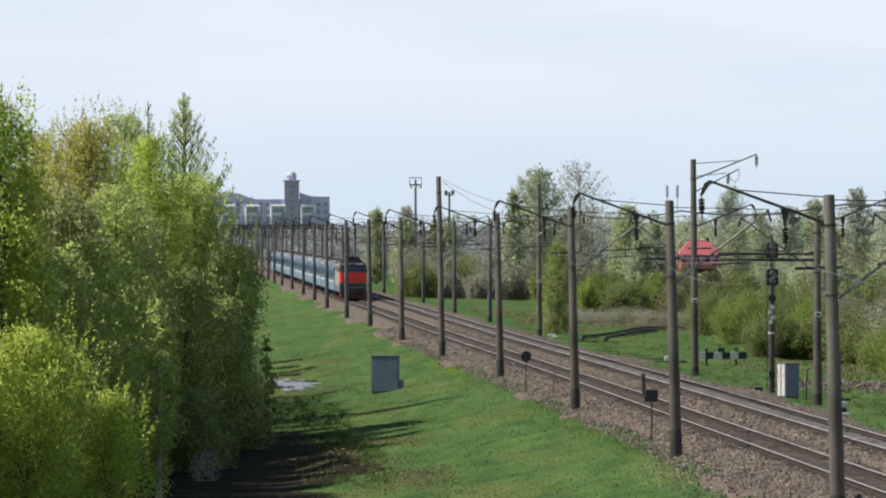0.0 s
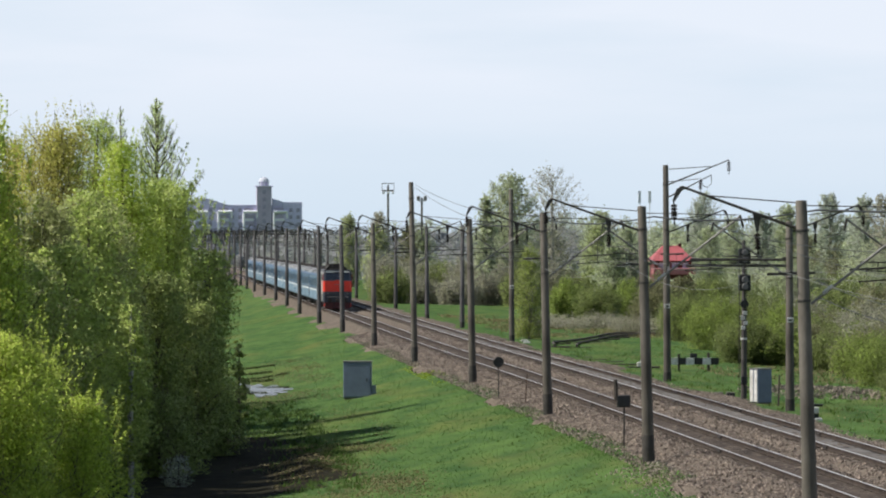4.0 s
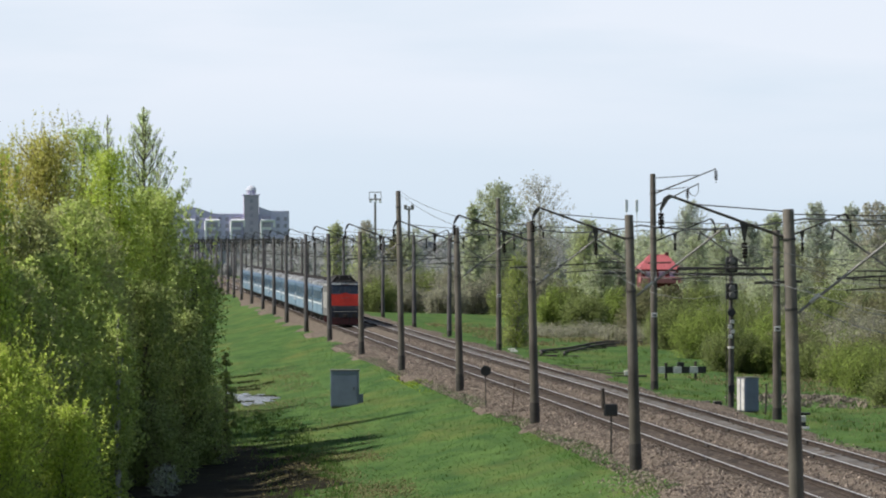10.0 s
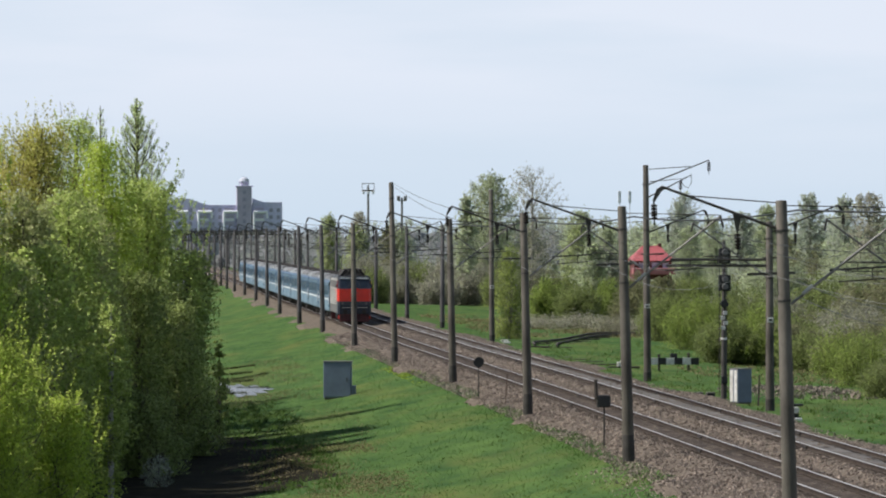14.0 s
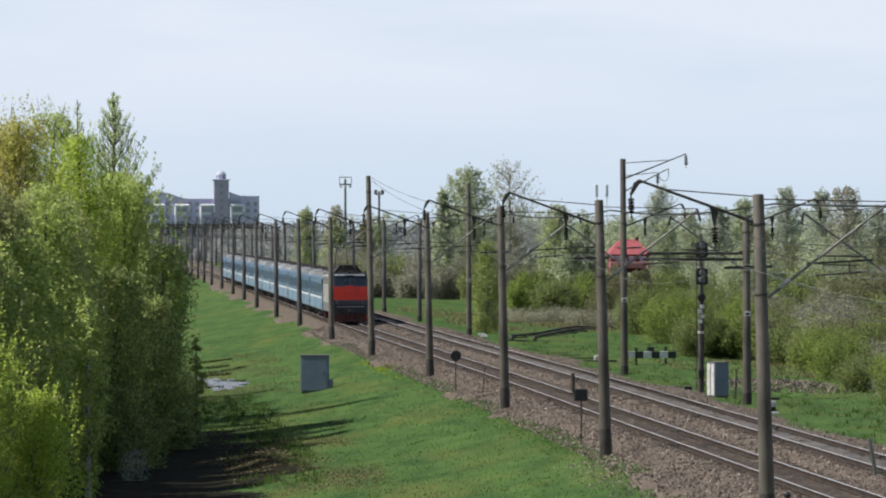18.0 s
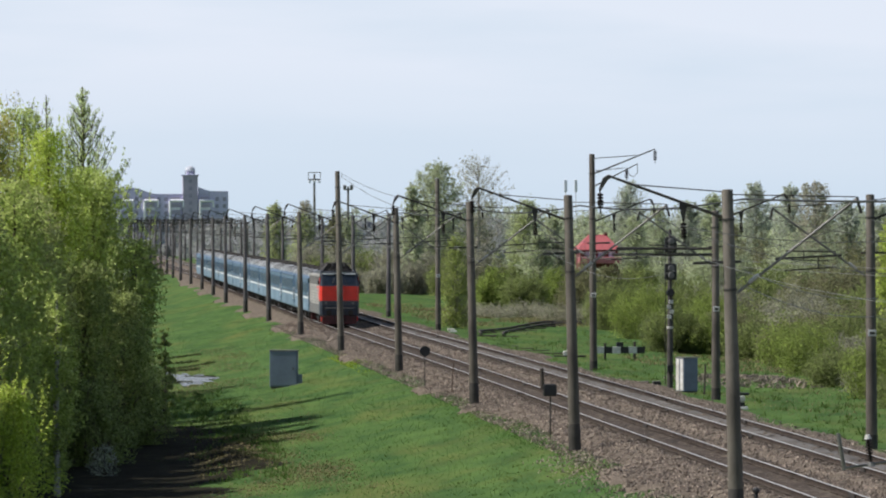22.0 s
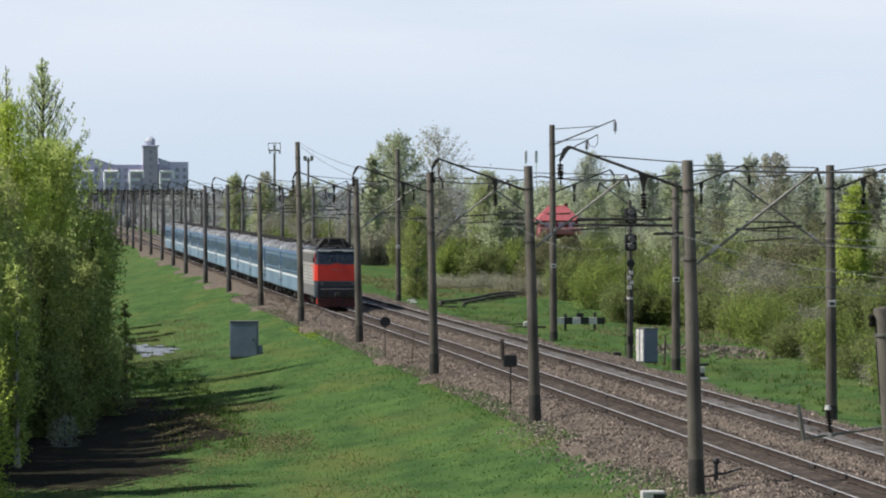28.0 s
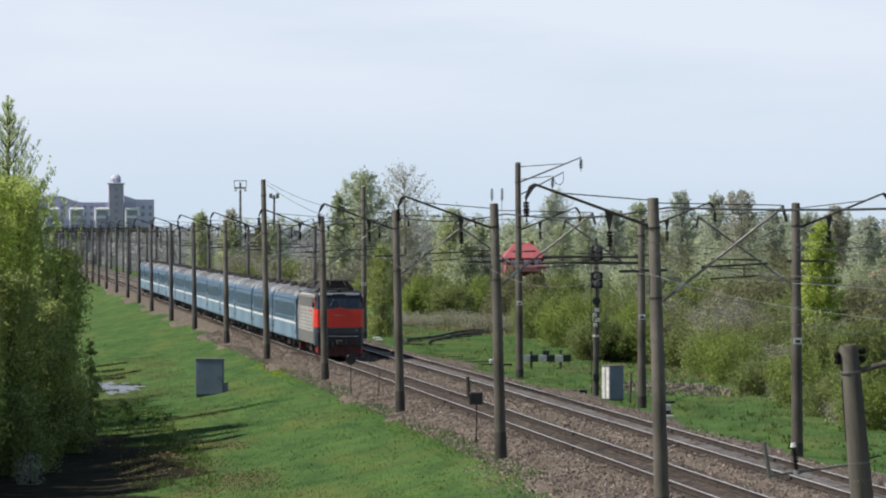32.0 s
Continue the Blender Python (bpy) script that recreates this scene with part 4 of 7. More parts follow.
def tree(name, x, y, top, r, mat, n, size, label, shape="oval", lo=0.1, bark=None, clumps=60, category="tree", spike=0.0, limbs=9, twigs=0, shoots=0, group=""):
    """Tapered trunk with limbs, and a crown of loose leaves gathered in uneven clumps."""
    if category == "bush" and y > 280:
        return thicket(name, x, y, top, r, mat, n, size, label, category, group)
    if y > 310 and x > 20:
        return feathered(name, x, y, top, r, mat, n, size, label, shape, lo, category, group)
    seed = int(abs(x * 131 + y * 17 + top * 7)) % 99991
    g = np.random.default_rng(seed)
    base = float(ground_z(np.array(x), np.array(float(y))))
    h = top - base
    e = thing(name, (x, y, base), label, category, group)
    z0 = h * lo
    # lobes: boughs of foliage, large ones inside and smaller ones that break the outline
    lobes = int(max(30, min(130, clumps / 2.2)))
    u = (np.arange(lobes) + g.random(lobes)) / lobes
    ang = np.arange(lobes) * 2.4 + g.normal(0, 0.5, lobes)
    lr = r * g.uniform(0.15, 0.44, lobes) * (0.55 + 0.45 * crown_radius(shape, u)) * (0.42 if shape == "spire" else 1.0)
    reach = np.maximum(r * crown_radius(shape, u) * g.uniform(0.55, 1.14, lobes) - lr * 0.7, 0)
    if shape == "broad":      # boughs in uneven tiers, heavier on some sides
        reach = reach * (0.93 + 0.2 * np.sin(u * h * 1.25 + seed % 6) + 0.16 * np.sin(2 * ang + 5 * u + seed % 5))
    rad = reach * g.random(lobes) ** 0.35
    c = np.stack([rad * np.cos(ang), rad * np.sin(ang), np.clip(z0 + (h - z0) * u, lr * 0.35, h - lr * (0.9 + 0.8 * min(spike, 1.2)))], -1)
    clumps = lobes
    if y > 380:
        lr = lr * 1.3
    spread = float(lr.mean())
    share = lr ** 2 / (lr ** 2).sum()
    k = g.choice(lobes, n, p=share)
    d = g.normal(size=(n, 3))
    d /= np.linalg.norm(d, axis=1)[:, None]
    ragged = 1 + 0.28 * np.sin(5 * d[:, 0] + 3 * k) * np.sin(6 * d[:, 1] + k) + 0.2 * np.sin(9 * d[:, 2] + 2 * k + 4 * d[:, 0])
    dist = lr[k] * ragged * (0.35 + 0.65 * g.random(n) ** (0.55 if y < 380 else 1.0)) * np.where(g.random(n) < 0.12, g.uniform(1.0, 1.35, n), 1.0)
    leaves = c[k] + d * dist[:, None] * np.array([1.0, 1.0, 0.78 * (1 + spike)])
    leaves[:, 2] -= 0.12 * np.hypot(leaves[:, 0], leaves[:, 1]) * (0 if spike else 1)
    leaves[:, 2] = np.maximum(leaves[:, 2], 0.05)
    if shoots:
        # upright young shoots that break the outline
        us, sa = 0.55 + 0.43 * g.random(shoots), g.random(shoots) * 2 * math.pi
        sr = r * crown_radius(shape, us) * g.uniform(0.4, 1.02, shoots)
        base_pt = np.stack([sr * np.cos(sa), sr * np.sin(sa), z0 + (h - z0) * us * 0.96], -1)
        q = np.repeat(np.arange(shoots), 22 if spike else 26)
        step = g.random(len(q))
        rise = g.uniform(0.5, 1.5, shoots) * min(1.3, 0.35 * r + 0.35) * (1 + 0.25 * spike)
        tipped = np.stack([0.16 * np.cos(sa), 0.16 * np.sin(sa), np.ones(shoots)], -1) * rise[:, None]
        leaves = np.concatenate([leaves, base_pt[q] + tipped[q] * step[:, None] + g.normal(size=(len(q), 3)) * 0.085 * (1.15 - step)[:, None]])
    # leaves turn outwards and up to the light, loosely near by
    full = np.concatenate([d, np.tile([0.0, -0.3, 0.6], (len(leaves) - n, 1))])
    loose, out, up = (0.3, 0.35, 0.9) if y > 280 else (0.4, 1.0, 0.3)
    soft = full * out + g.normal(size=full.shape) * loose + leaves * np.array([0.1 / r, 0.1 / r, 0.0]) + np.array([0, 0, up])
    part("crown", loose_mesh("crown", leaf_faces(leaves, size, g, slim=0.6), mat, soft), None, e)
    b = Build()
    tr = max(0.05, min(0.28, h * 0.016))
    bend = g.normal(0, 0.02, 2) * h
    mid = (bend[0] * 0.5, bend[1] * 0.5, h * 0.45)
    tip = (bend[0] * 0.3, bend[1] * 0.3, h * 0.93)
    b.rod((0, 0, -0.3), mid, tr * 1.15, tr * 0.75, 8).rod(mid, tip, tr * 0.75, tr * 0.15, 7)
    for i in g.permutation(clumps)[:limbs]:
        st = max(0.05, min(0.8, (c[i][2] / h) - 0.16 - 0.1 * g.random()))
        p0 = Vector((bend[0] * st, bend[1] * st, h * st))
        q = Vector(c[i])
        m1 = p0.lerp(q, 0.5) + Vector((0, 0, 0.06 * h * g.random()))
        b.rod(p0, m1, tr * 0.4, tr * 0.25, 5).rod(m1, q, tr * 0.25, tr * 0.06, 5)
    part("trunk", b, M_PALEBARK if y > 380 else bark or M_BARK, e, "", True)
    if twigs:
        i = g.integers(0, clumps, twigs)
        p0 = c[i] + g.normal(size=(twigs, 3)) * spread * 0.4
        d = p0 * np.array([0.5, 0.5, 0.0]) / max(r, 0.1) + g.normal(size=(twigs, 3)) * 0.35 + np.array([0, 0, 0.7 + 0.6 * spike])
        d /= np.linalg.norm(d, axis=1)[:, None]
        ln = (0.25 + 0.5 * g.random(twigs))[:, None] * max(0.5, min(1.6, r * 0.45)) * (1 + 0.5 * min(spike, 1.2))
        sd = np.cross(d, g.normal(size=(twigs, 3)))
        sd /= np.linalg.norm(sd, axis=1)[:, None] + 1e-9
        wd = 0.013 * max(1.0, y / 330) + (0.006 if spike else 0.0)
        q = np.stack([p0 - sd * wd, p0 + sd * wd, p0 + d * ln + sd * wd * 0.3, p0 + d * ln - sd * wd * 0.3], axis=1)
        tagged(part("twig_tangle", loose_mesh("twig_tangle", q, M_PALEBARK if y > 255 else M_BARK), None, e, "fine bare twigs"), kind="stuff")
    return e


tree("tree", 1.62, 245, 11.18, 3.84, L_GREEN, 50908, 0.074, "broad leafy tree with dense fresh green foliage", shape="broad", lo=0.02, bark=M_BARK, clumps=520, category="tree", spike=0.0, limbs=14, twigs=0, shoots=90)
tree("tree", 4.14, 247, 7.35, 1.85, L_SHADED, 20962, 0.067, "leafy tree with drooping green foliage at the meadow edge", shape="broad", lo=0.02, bark=M_BARK, clumps=240, category="tree", spike=0.0, limbs=9, twigs=0, shoots=40)
poplar(-0.62, 262, 15.5, 1.7, 0.4, 46, 110, L_POPLAR, "slim pointed poplar with sparse young leaves")
poplar(1.38, 262, 15.95, 4.3, 0.3, 130, 130, L_POPLAR, "tall pointed poplar with sparse upright twigs")
tree("tree", -3.65, 228, 13.52, 3.16, L_YELLOW, 46500, 0.062, "rounded tree with yellow-brown budding crown", shape="broad", lo=0.25, bark=M_BARK, clumps=400, category="tree", spike=0.8, limbs=14, twigs=500, shoots=160)
tree("tree", -0.49, 235, 12.9, 2.69, L_BRIGHT, 25454, 0.067, "leafy tree with light green spring crown", shape="oval", lo=0.15, bark=M_BARK, clumps=280, category="tree", spike=0.0, limbs=10, twigs=0, shoots=90)
tree("tree", -1.67, 217, 9.12, 2.61, L_OLIVE, 38929, 0.062, "grey-green willow with dense fine foliage", shape="broad", lo=0.02, bark=M_BARK, clumps=400, category="tree", spike=0.0, limbs=12, twigs=500, shoots=150)
tree("tree", -5.92, 172, 12.85, 2.69, L_BRIGHT, 32939, 0.074, "bright green tree with a dark hollow crown", shape="oval", lo=0.3, bark=M_BARK, clumps=260, category="tree", spike=0.0, limbs=16, twigs=500, shoots=80)
tree("tree", -4.76, 182, 7.52, 2.19, L_GREEN, 23956, 0.067, "leafy green shrub tree beside tall trees", shape="broad", lo=0.0, bark=M_BARK, clumps=220, category="tree", spike=0.0, limbs=12, twigs=600, shoots=0)
tree("tree", -9.23, 190, 14.54, 2.52, L_GREEN, 17966, 0.078, "leafy tree at the meadow edge", shape="oval", lo=0.1, bark=M_BARK, clumps=200, category="tree", spike=0.0, limbs=9, twigs=0, shoots=0)
tree("bush", -4.11, 150, 5.05, 2.89, L_BRIGHT, 53902, 0.047, "large rounded willow bush with yellow-green leaves", shape="broad", lo=0.0, bark=M_BARK, clumps=520, category="bush", spike=0.0, limbs=14, twigs=600, shoots=120)
tree("bush", -1.67, 155, 2.76, 1.77, L_BRIGHT, 26951, 0.047, "rounded willow bush with yellow-green leaves", shape="broad", lo=0.0, bark=M_BARK, clumps=300, category="bush", spike=0.0, limbs=9, twigs=300, shoots=60)
tree("birch", 0.0, 189, 5.25, 0.9, L_GREEN, 8000, 0.056, "young birch with white trunk and fresh leaves", shape="oval", lo=0.1, bark=M_BIRCH, clumps=140, category="tree", spike=0.0, limbs=10, twigs=0, shoots=30)
tree("bush", -2.81, 196, 2.56, 1.42, L_TWIG, 8983, 0.051, "bare brown shrub with fine twigs", shape="broad", lo=0.0, bark=M_BARK, clumps=140, category="bush", spike=0.0, limbs=9, twigs=900, shoots=0)
tree("bush", -0.77, 212, -0.31, 1.79, L_SHADED, 10481, 0.056, "low shrub in the shade of trees", shape="broad", lo=0.0, bark=M_BARK, clumps=120, category="bush", spike=0.0, limbs=9, twigs=400, shoots=0)
tree("bush", 4.23, 236, 0.01, 1.71, L_SHADED, 11978, 0.056, "low green shrub under the trees", shape="broad", lo=0.0, bark=M_BARK, clumps=140, category="bush", spike=0.0, limbs=9, twigs=200, shoots=0)
tree("bush", 5.73, 252, 2.49, 0.67, L_SHADED, 4491, 0.062, "small leafy shrub at the meadow edge", shape="oval", lo=0.0, bark=M_BARK, clumps=72, category="bush", spike=0.0, limbs=9, twigs=0, shoots=0)
tree("bush", 2.07, 205, -1.53, 0.89, L_WHITE, 2245, 0.034, "small shrub with white blossom", shape="broad", lo=0.0, bark=M_BARK, clumps=80, category="bush", spike=0.0, limbs=9, twigs=250, shoots=0)
tree("tree", -6.06, 232, 13.01, 2.66, L_YELLOW, 25454, 0.067, "leafy tree with yellow-green budding crown", shape="broad", lo=0.1, bark=M_BARK, clumps=280, category="tree", spike=0.0, limbs=9, twigs=300, shoots=120)
tree("tree", -1.84, 240, 14.2, 2.4, L_GREEN, 25454, 0.067, "leafy green tree with rounded crown", shape="broad", lo=0.1, bark=M_BARK, clumps=280, category="tree", spike=0.0, limbs=9, twigs=300, shoots=90)
tree("tree", 3.19, 232, 4.88, 2.10, L_SHADED, 20962, 0.062, "leafy green tree with branches to the ground", shape="broad", lo=0.0, bark=M_BARK, clumps=240, category="tree", spike=0.0, limbs=9, twigs=200, shoots=40)
tree("tree", 1.35, 226, 6.32, 2.72, L_SHADED, 29945, 0.062, "leafy green tree with branches to the ground", shape="broad", lo=0.0, bark=M_BARK, clumps=300, category="tree", spike=0.0, limbs=9, twigs=300, shoots=50)
tree("bush", 1.28, 216, 0.95, 2.08, L_SHADED, 17966, 0.056, "dense shrub in the shade of trees", shape="broad", lo=0.0, bark=M_BARK, clumps=200, category="bush", spike=0.0, limbs=9, twigs=300, shoots=0)
tree("tree", -3.90, 205, 9.92, 2.22, L_OLIVE, 20962, 0.062, "grey-green leafy tree among others", shape="broad", lo=0.05, bark=M_BARK, clumps=220, category="tree", spike=0.0, limbs=9, twigs=300, shoots=60)
# added row, almost wholly out of view, that throws shade over soil and bushes
tree("tree", -10.8, 181, 12, 4.6, L_GREEN, 14000, 0.4, "tall leafy tree added out of view to shade the wood edge", shape="broad", lo=0.05, clumps=260, limbs=12)
tree("tree", -10.5, 189, 13, 4.6, L_GREEN, 14000, 0.4, "tall leafy tree added out of view to shade the wood edge", shape="broad", lo=0.05, clumps=260, limbs=12)
tree("tree", -10.4, 197, 14.5, 4.6, L_GREEN, 14000, 0.4, "tall leafy tree added out of view to shade the wood edge", shape="broad", lo=0.05, clumps=260, limbs=12)
tree("tree", -10.6, 206, 15, 4.6, L_GREEN, 14000, 0.4, "tall leafy tree added out of view to shade the wood edge", shape="broad", lo=0.05, clumps=260, limbs=12)
tree("tree", -10.8, 214, 15, 4.6, L_GREEN, 14000, 0.4, "tall leafy tree added out of view to shade the wood edge", shape="broad", lo=0.05, clumps=260, limbs=12)
tree("tree", -11, 223, 14.5, 4.6, L_GREEN, 14000, 0.4, "tall leafy tree added out of view to shade the wood edge", shape="broad", lo=0.05, clumps=260, limbs=12)
tree("tree", -10.5, 171, 10, 4.6, L_GREEN, 14000, 0.4, "tall leafy tree added out of view to shade the wood edge", shape="broad", lo=0.05, clumps=260, limbs=12)
tree("tree", -11, 232, 13.5, 4.6, L_GREEN, 14000, 0.4, "tall leafy tree added out of view to shade the wood edge", shape="broad", lo=0.05, clumps=260, limbs=12)
tree("tree", -10.8, 241, 13, 4.6, L_GREEN, 14000, 0.4, "tall leafy tree added out of view to shade the wood edge", shape="broad", lo=0.05, clumps=260, limbs=12)
tree("tree", -10.4, 250, 11, 4.6, L_GREEN, 14000, 0.4, "tall leafy tree added out of view to shade the wood edge", shape="broad", lo=0.05, clumps=260, limbs=12)
tree("tree", -10.6, 259, 10.5, 4.6, L_GREEN, 14000, 0.4, "tall leafy tree added out of view to shade the wood edge", shape="broad", lo=0.05, clumps=260, limbs=12)
tree("tree", -11.4, 162, 12.5, 4.4, L_GREEN, 14000, 0.4, "tall leafy tree added out of view to shade the wood edge", shape="broad", lo=0.05, clumps=260, limbs=12)
tree("tree", -11.2, 153, 12.3, 4.4, L_GREEN, 14000, 0.4, "tall leafy tree added out of view to shade the wood edge", shape="broad", lo=0.05, clumps=260, limbs=12)
tree("tree", -11.4, 145, 12, 4.4, L_GREEN, 14000, 0.4, "tall leafy tree added out of view to shade the wood edge", shape="broad", lo=0.05, clumps=260, limbs=12)
# inner trees, mostly hidden, added to close gaps in the cast shade
tree("tree", -4.23, 188.0, 7.20, 2.74, L_GREEN, 13000, 0.095, "leafy tree inside the dense wood edge", shape="broad", lo=0.0, clumps=200, limbs=8)
tree("tree", -4.13, 192.5, 7.17, 2.74, L_OLIVE, 13000, 0.095, "leafy tree inside the dense wood edge", shape="broad", lo=0.0, clumps=200, limbs=8)
tree("tree", -2.67, 197.0, 7.90, 2.96, L_GREEN, 13000, 0.095, "leafy tree inside the dense wood edge", shape="broad", lo=0.0, clumps=200, limbs=8)
tree("tree", -3.54, 201.5, 7.64, 2.67, L_GREEN, 13000, 0.095, "leafy tree inside the dense wood edge", shape="broad", lo=0.0, clumps=200, limbs=8)
tree("tree", -3.38, 206.0, 9.51, 2.63, L_OLIVE, 13000, 0.095, "leafy tree inside the dense wood edge", shape="broad", lo=0.0, clumps=200, limbs=8)
tree("tree", -1.94, 210.5, 10.23, 2.98, L_GREEN, 13000, 0.095, "leafy tree inside the dense wood edge", shape="broad", lo=0.0, clumps=200, limbs=8)
tree("tree", -1.90, 215.0, 9.59, 2.69, L_GREEN, 13000, 0.095, "leafy tree inside the dense wood edge", shape="broad", lo=0.0, clumps=200, limbs=8)
tree("tree", -1.94, 219.5, 10.13, 3.01, L_OLIVE, 13000, 0.095, "leafy tree inside the dense wood edge", shape="broad", lo=0.0, clumps=200, limbs=8)
tree("tree", -1.30, 224.0, 9.49, 2.86, L_GREEN, 13000, 0.095, "leafy tree inside the dense wood edge", shape="broad", lo=0.0, clumps=200, limbs=8)
tree("tree", -1.39, 228.5, 9.91, 2.61, L_GREEN, 13000, 0.095, "leafy tree inside the dense wood edge", shape="broad", lo=0.0, clumps=200, limbs=8)
tree("tree", -1.47, 233.0, 9.49, 3.06, L_OLIVE, 13000, 0.095, "leafy tree inside the dense wood edge", shape="broad", lo=0.0, clumps=200, limbs=8)
tree("tree", -0.60, 237.5, 9.95, 2.68, L_GREEN, 13000, 0.095, "leafy tree inside the dense wood edge", shape="broad", lo=0.0, clumps=200, limbs=8)
tree("tree", -0.30, 242.0, 9.97, 3.03, L_GREEN, 13000, 0.095, "leafy tree inside the dense wood edge", shape="broad", lo=0.0, clumps=200, limbs=8)
tree("tree", -0.15, 246.5, 9.91, 2.75, L_OLIVE, 13000, 0.095, "leafy tree inside the dense wood edge", shape="broad", lo=0.0, clumps=200, limbs=8)
tree("tree", -0.31, 251.0, 9.13, 2.60, L_GREEN, 13000, 0.095, "leafy tree inside the dense wood edge", shape="broad", lo=0.0, clumps=200, limbs=8)
tree("tree", -0.55, 255.5, 9.51, 2.53, L_GREEN, 13000, 0.095, "leafy tree inside the dense wood edge", shape="broad", lo=0.0, clumps=200, limbs=8)
tree("tree", -0.72, 260.0, 9.33, 2.67, L_OLIVE, 13000, 0.095, "leafy tree inside the dense wood edge", shape="broad", lo=0.0, clumps=200, limbs=8)
tree("tree", 0.30, 264.5, 9.17, 2.71, L_GREEN, 13000, 0.095, "leafy tree inside the dense wood edge", shape="broad", lo=0.0, clumps=200, limbs=8)
tree("tree", 1.28, 269.0, 8.30, 2.75, L_GREEN, 13000, 0.095, "leafy tree inside the dense wood edge", shape="broad", lo=0.0, clumps=200, limbs=8)
tree("tree", 0.24, 273.5, 8.73, 2.67, L_OLIVE, 13000, 0.095, "leafy tree inside the dense wood edge", shape="broad", lo=0.0, clumps=200, limbs=8)
tree("tree", 0.73, 278.0, 8.85, 2.69, L_GREEN, 13000, 0.095, "leafy tree inside the dense wood edge", shape="broad", lo=0.0, clumps=200, limbs=8)
tree("tree", 1.29, 282.5, 9.00, 2.56, L_GREEN, 13000, 0.095, "leafy tree inside the dense wood edge", shape="broad", lo=0.0, clumps=200, limbs=8)
tree("tree", 0.73, 287.0, 7.53, 2.96, L_OLIVE, 13000, 0.095, "leafy tree inside the dense wood edge", shape="broad", lo=0.0, clumps=200, limbs=8)
tree("tree", 1.86, 291.5, 7.54, 2.70, L_GREEN, 13000, 0.095, "leafy tree inside the dense wood edge", shape="broad", lo=0.0, clumps=200, limbs=8)
tree("tree", 1.40, 296.0, 7.76, 2.53, L_GREEN, 13000, 0.095, "leafy tree inside the dense wood edge", shape="broad", lo=0.0, clumps=200, limbs=8)
tree("tree", 2.47, 300.5, 8.20, 3.07, L_OLIVE, 13000, 0.095, "leafy tree inside the dense wood edge", shape="broad", lo=0.0, clumps=200, limbs=8)
tree("tree", 51.61, 640, 16.32, 5.09, L_HAZE_MID, 14250, 0.17, "large dull green tree behind the track", shape="broad", lo=0.2, bark=M_BARK, clumps=110, category="tree", spike=0.0, limbs=9, twigs=200, shoots=0)
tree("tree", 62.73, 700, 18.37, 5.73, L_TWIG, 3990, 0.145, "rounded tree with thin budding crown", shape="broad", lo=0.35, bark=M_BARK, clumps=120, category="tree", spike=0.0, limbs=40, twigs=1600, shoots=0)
tree("tree", 46.84, 620, 13.14, 1.79, L_HAZE_MID, 2375, 0.255, "slim green tree behind the track", shape="oval", lo=0.1, bark=M_BARK, clumps=40, category="tree", spike=0.0, limbs=9, twigs=0, shoots=0)
tree("tree", 78.05, 780, 12.10, 3.95, L_HAZE_MID, 5700, 0.221, "dull green tree behind bushes", shape="broad", lo=0.1, bark=M_BARK, clumps=60, category="tree", spike=0.0, limbs=9, twigs=0, shoots=0)
tree("tree", 33.57, 395, 7.0, 1.75, L_WEEP, 9000, 0.085, "weeping tree with bright green leaves", shape="oval", lo=0.0, bark=M_BARK, clumps=70, category="tree", spike=0.0, limbs=9, twigs=0, shoots=0)
tree("tree", 57.53, 560, 7.20, 2.56, L_HAZE_MID, 6650, 0.17, "green tree behind bushes", shape="broad", lo=0.0, bark=M_BARK, clumps=60, category="tree", spike=0.0, limbs=9, twigs=0, shoots=0)
tree("bush", 43.87, 470, 3.97, 1.93, L_LIGHT, 15675, 0.088, "leafy spring bush beyond the verge", shape="broad", lo=0, bark=M_BARK, clumps=70, category="bush", spike=0.0, limbs=9, twigs=200, shoots=90, group="bushes beyond the track")
tree("bush", 46.02, 460, 3.60, 2.22, L_MIST, 15675, 0.086, "leafy spring bush beyond the verge", shape="broad", lo=0, bark=M_BARK, clumps=70, category="bush", spike=0.0, limbs=9, twigs=200, shoots=90, group="bushes beyond the track")
tree("bush", 49.88, 470, 3.84, 2.04, L_LIGHT, 15675, 0.088, "leafy spring bush beyond the verge", shape="broad", lo=0, bark=M_BARK, clumps=70, category="bush", spike=0.0, limbs=9, twigs=200, shoots=90, group="bushes beyond the track")
tree("bush", 49.65, 440, 4.42, 2.33, L_SCRUB, 15675, 0.082, "leafy spring bush beyond the verge", shape="broad", lo=0, bark=M_BARK, clumps=70, category="bush", spike=0.0, limbs=9, twigs=200, shoots=90, group="bushes beyond the track")
tree("bush", 47.57, 400, 3.76, 2.41, L_MIST, 15675, 0.075, "leafy spring bush beyond the verge", shape="broad", lo=0, bark=M_BARK, clumps=70, category="bush", spike=0.0, limbs=9, twigs=200, shoots=90, group="bushes beyond the track")
tree("bush", 46.74, 372, 3.83, 2.69, L_LIGHT, 15675, 0.07, "leafy spring bush beyond the verge", shape="broad", lo=0, bark=M_BARK, clumps=70, category="bush", spike=0.0, limbs=9, twigs=200, shoots=90, group="bushes beyond the track")
tree("bush", 50.24, 376, 4.46, 3.17, L_MIST, 15675, 0.071, "leafy spring bush beyond the verge", shape="broad", lo=0, bark=M_BARK, clumps=70, category="bush", spike=0.0, limbs=9, twigs=200, shoots=90, group="bushes beyond the track")
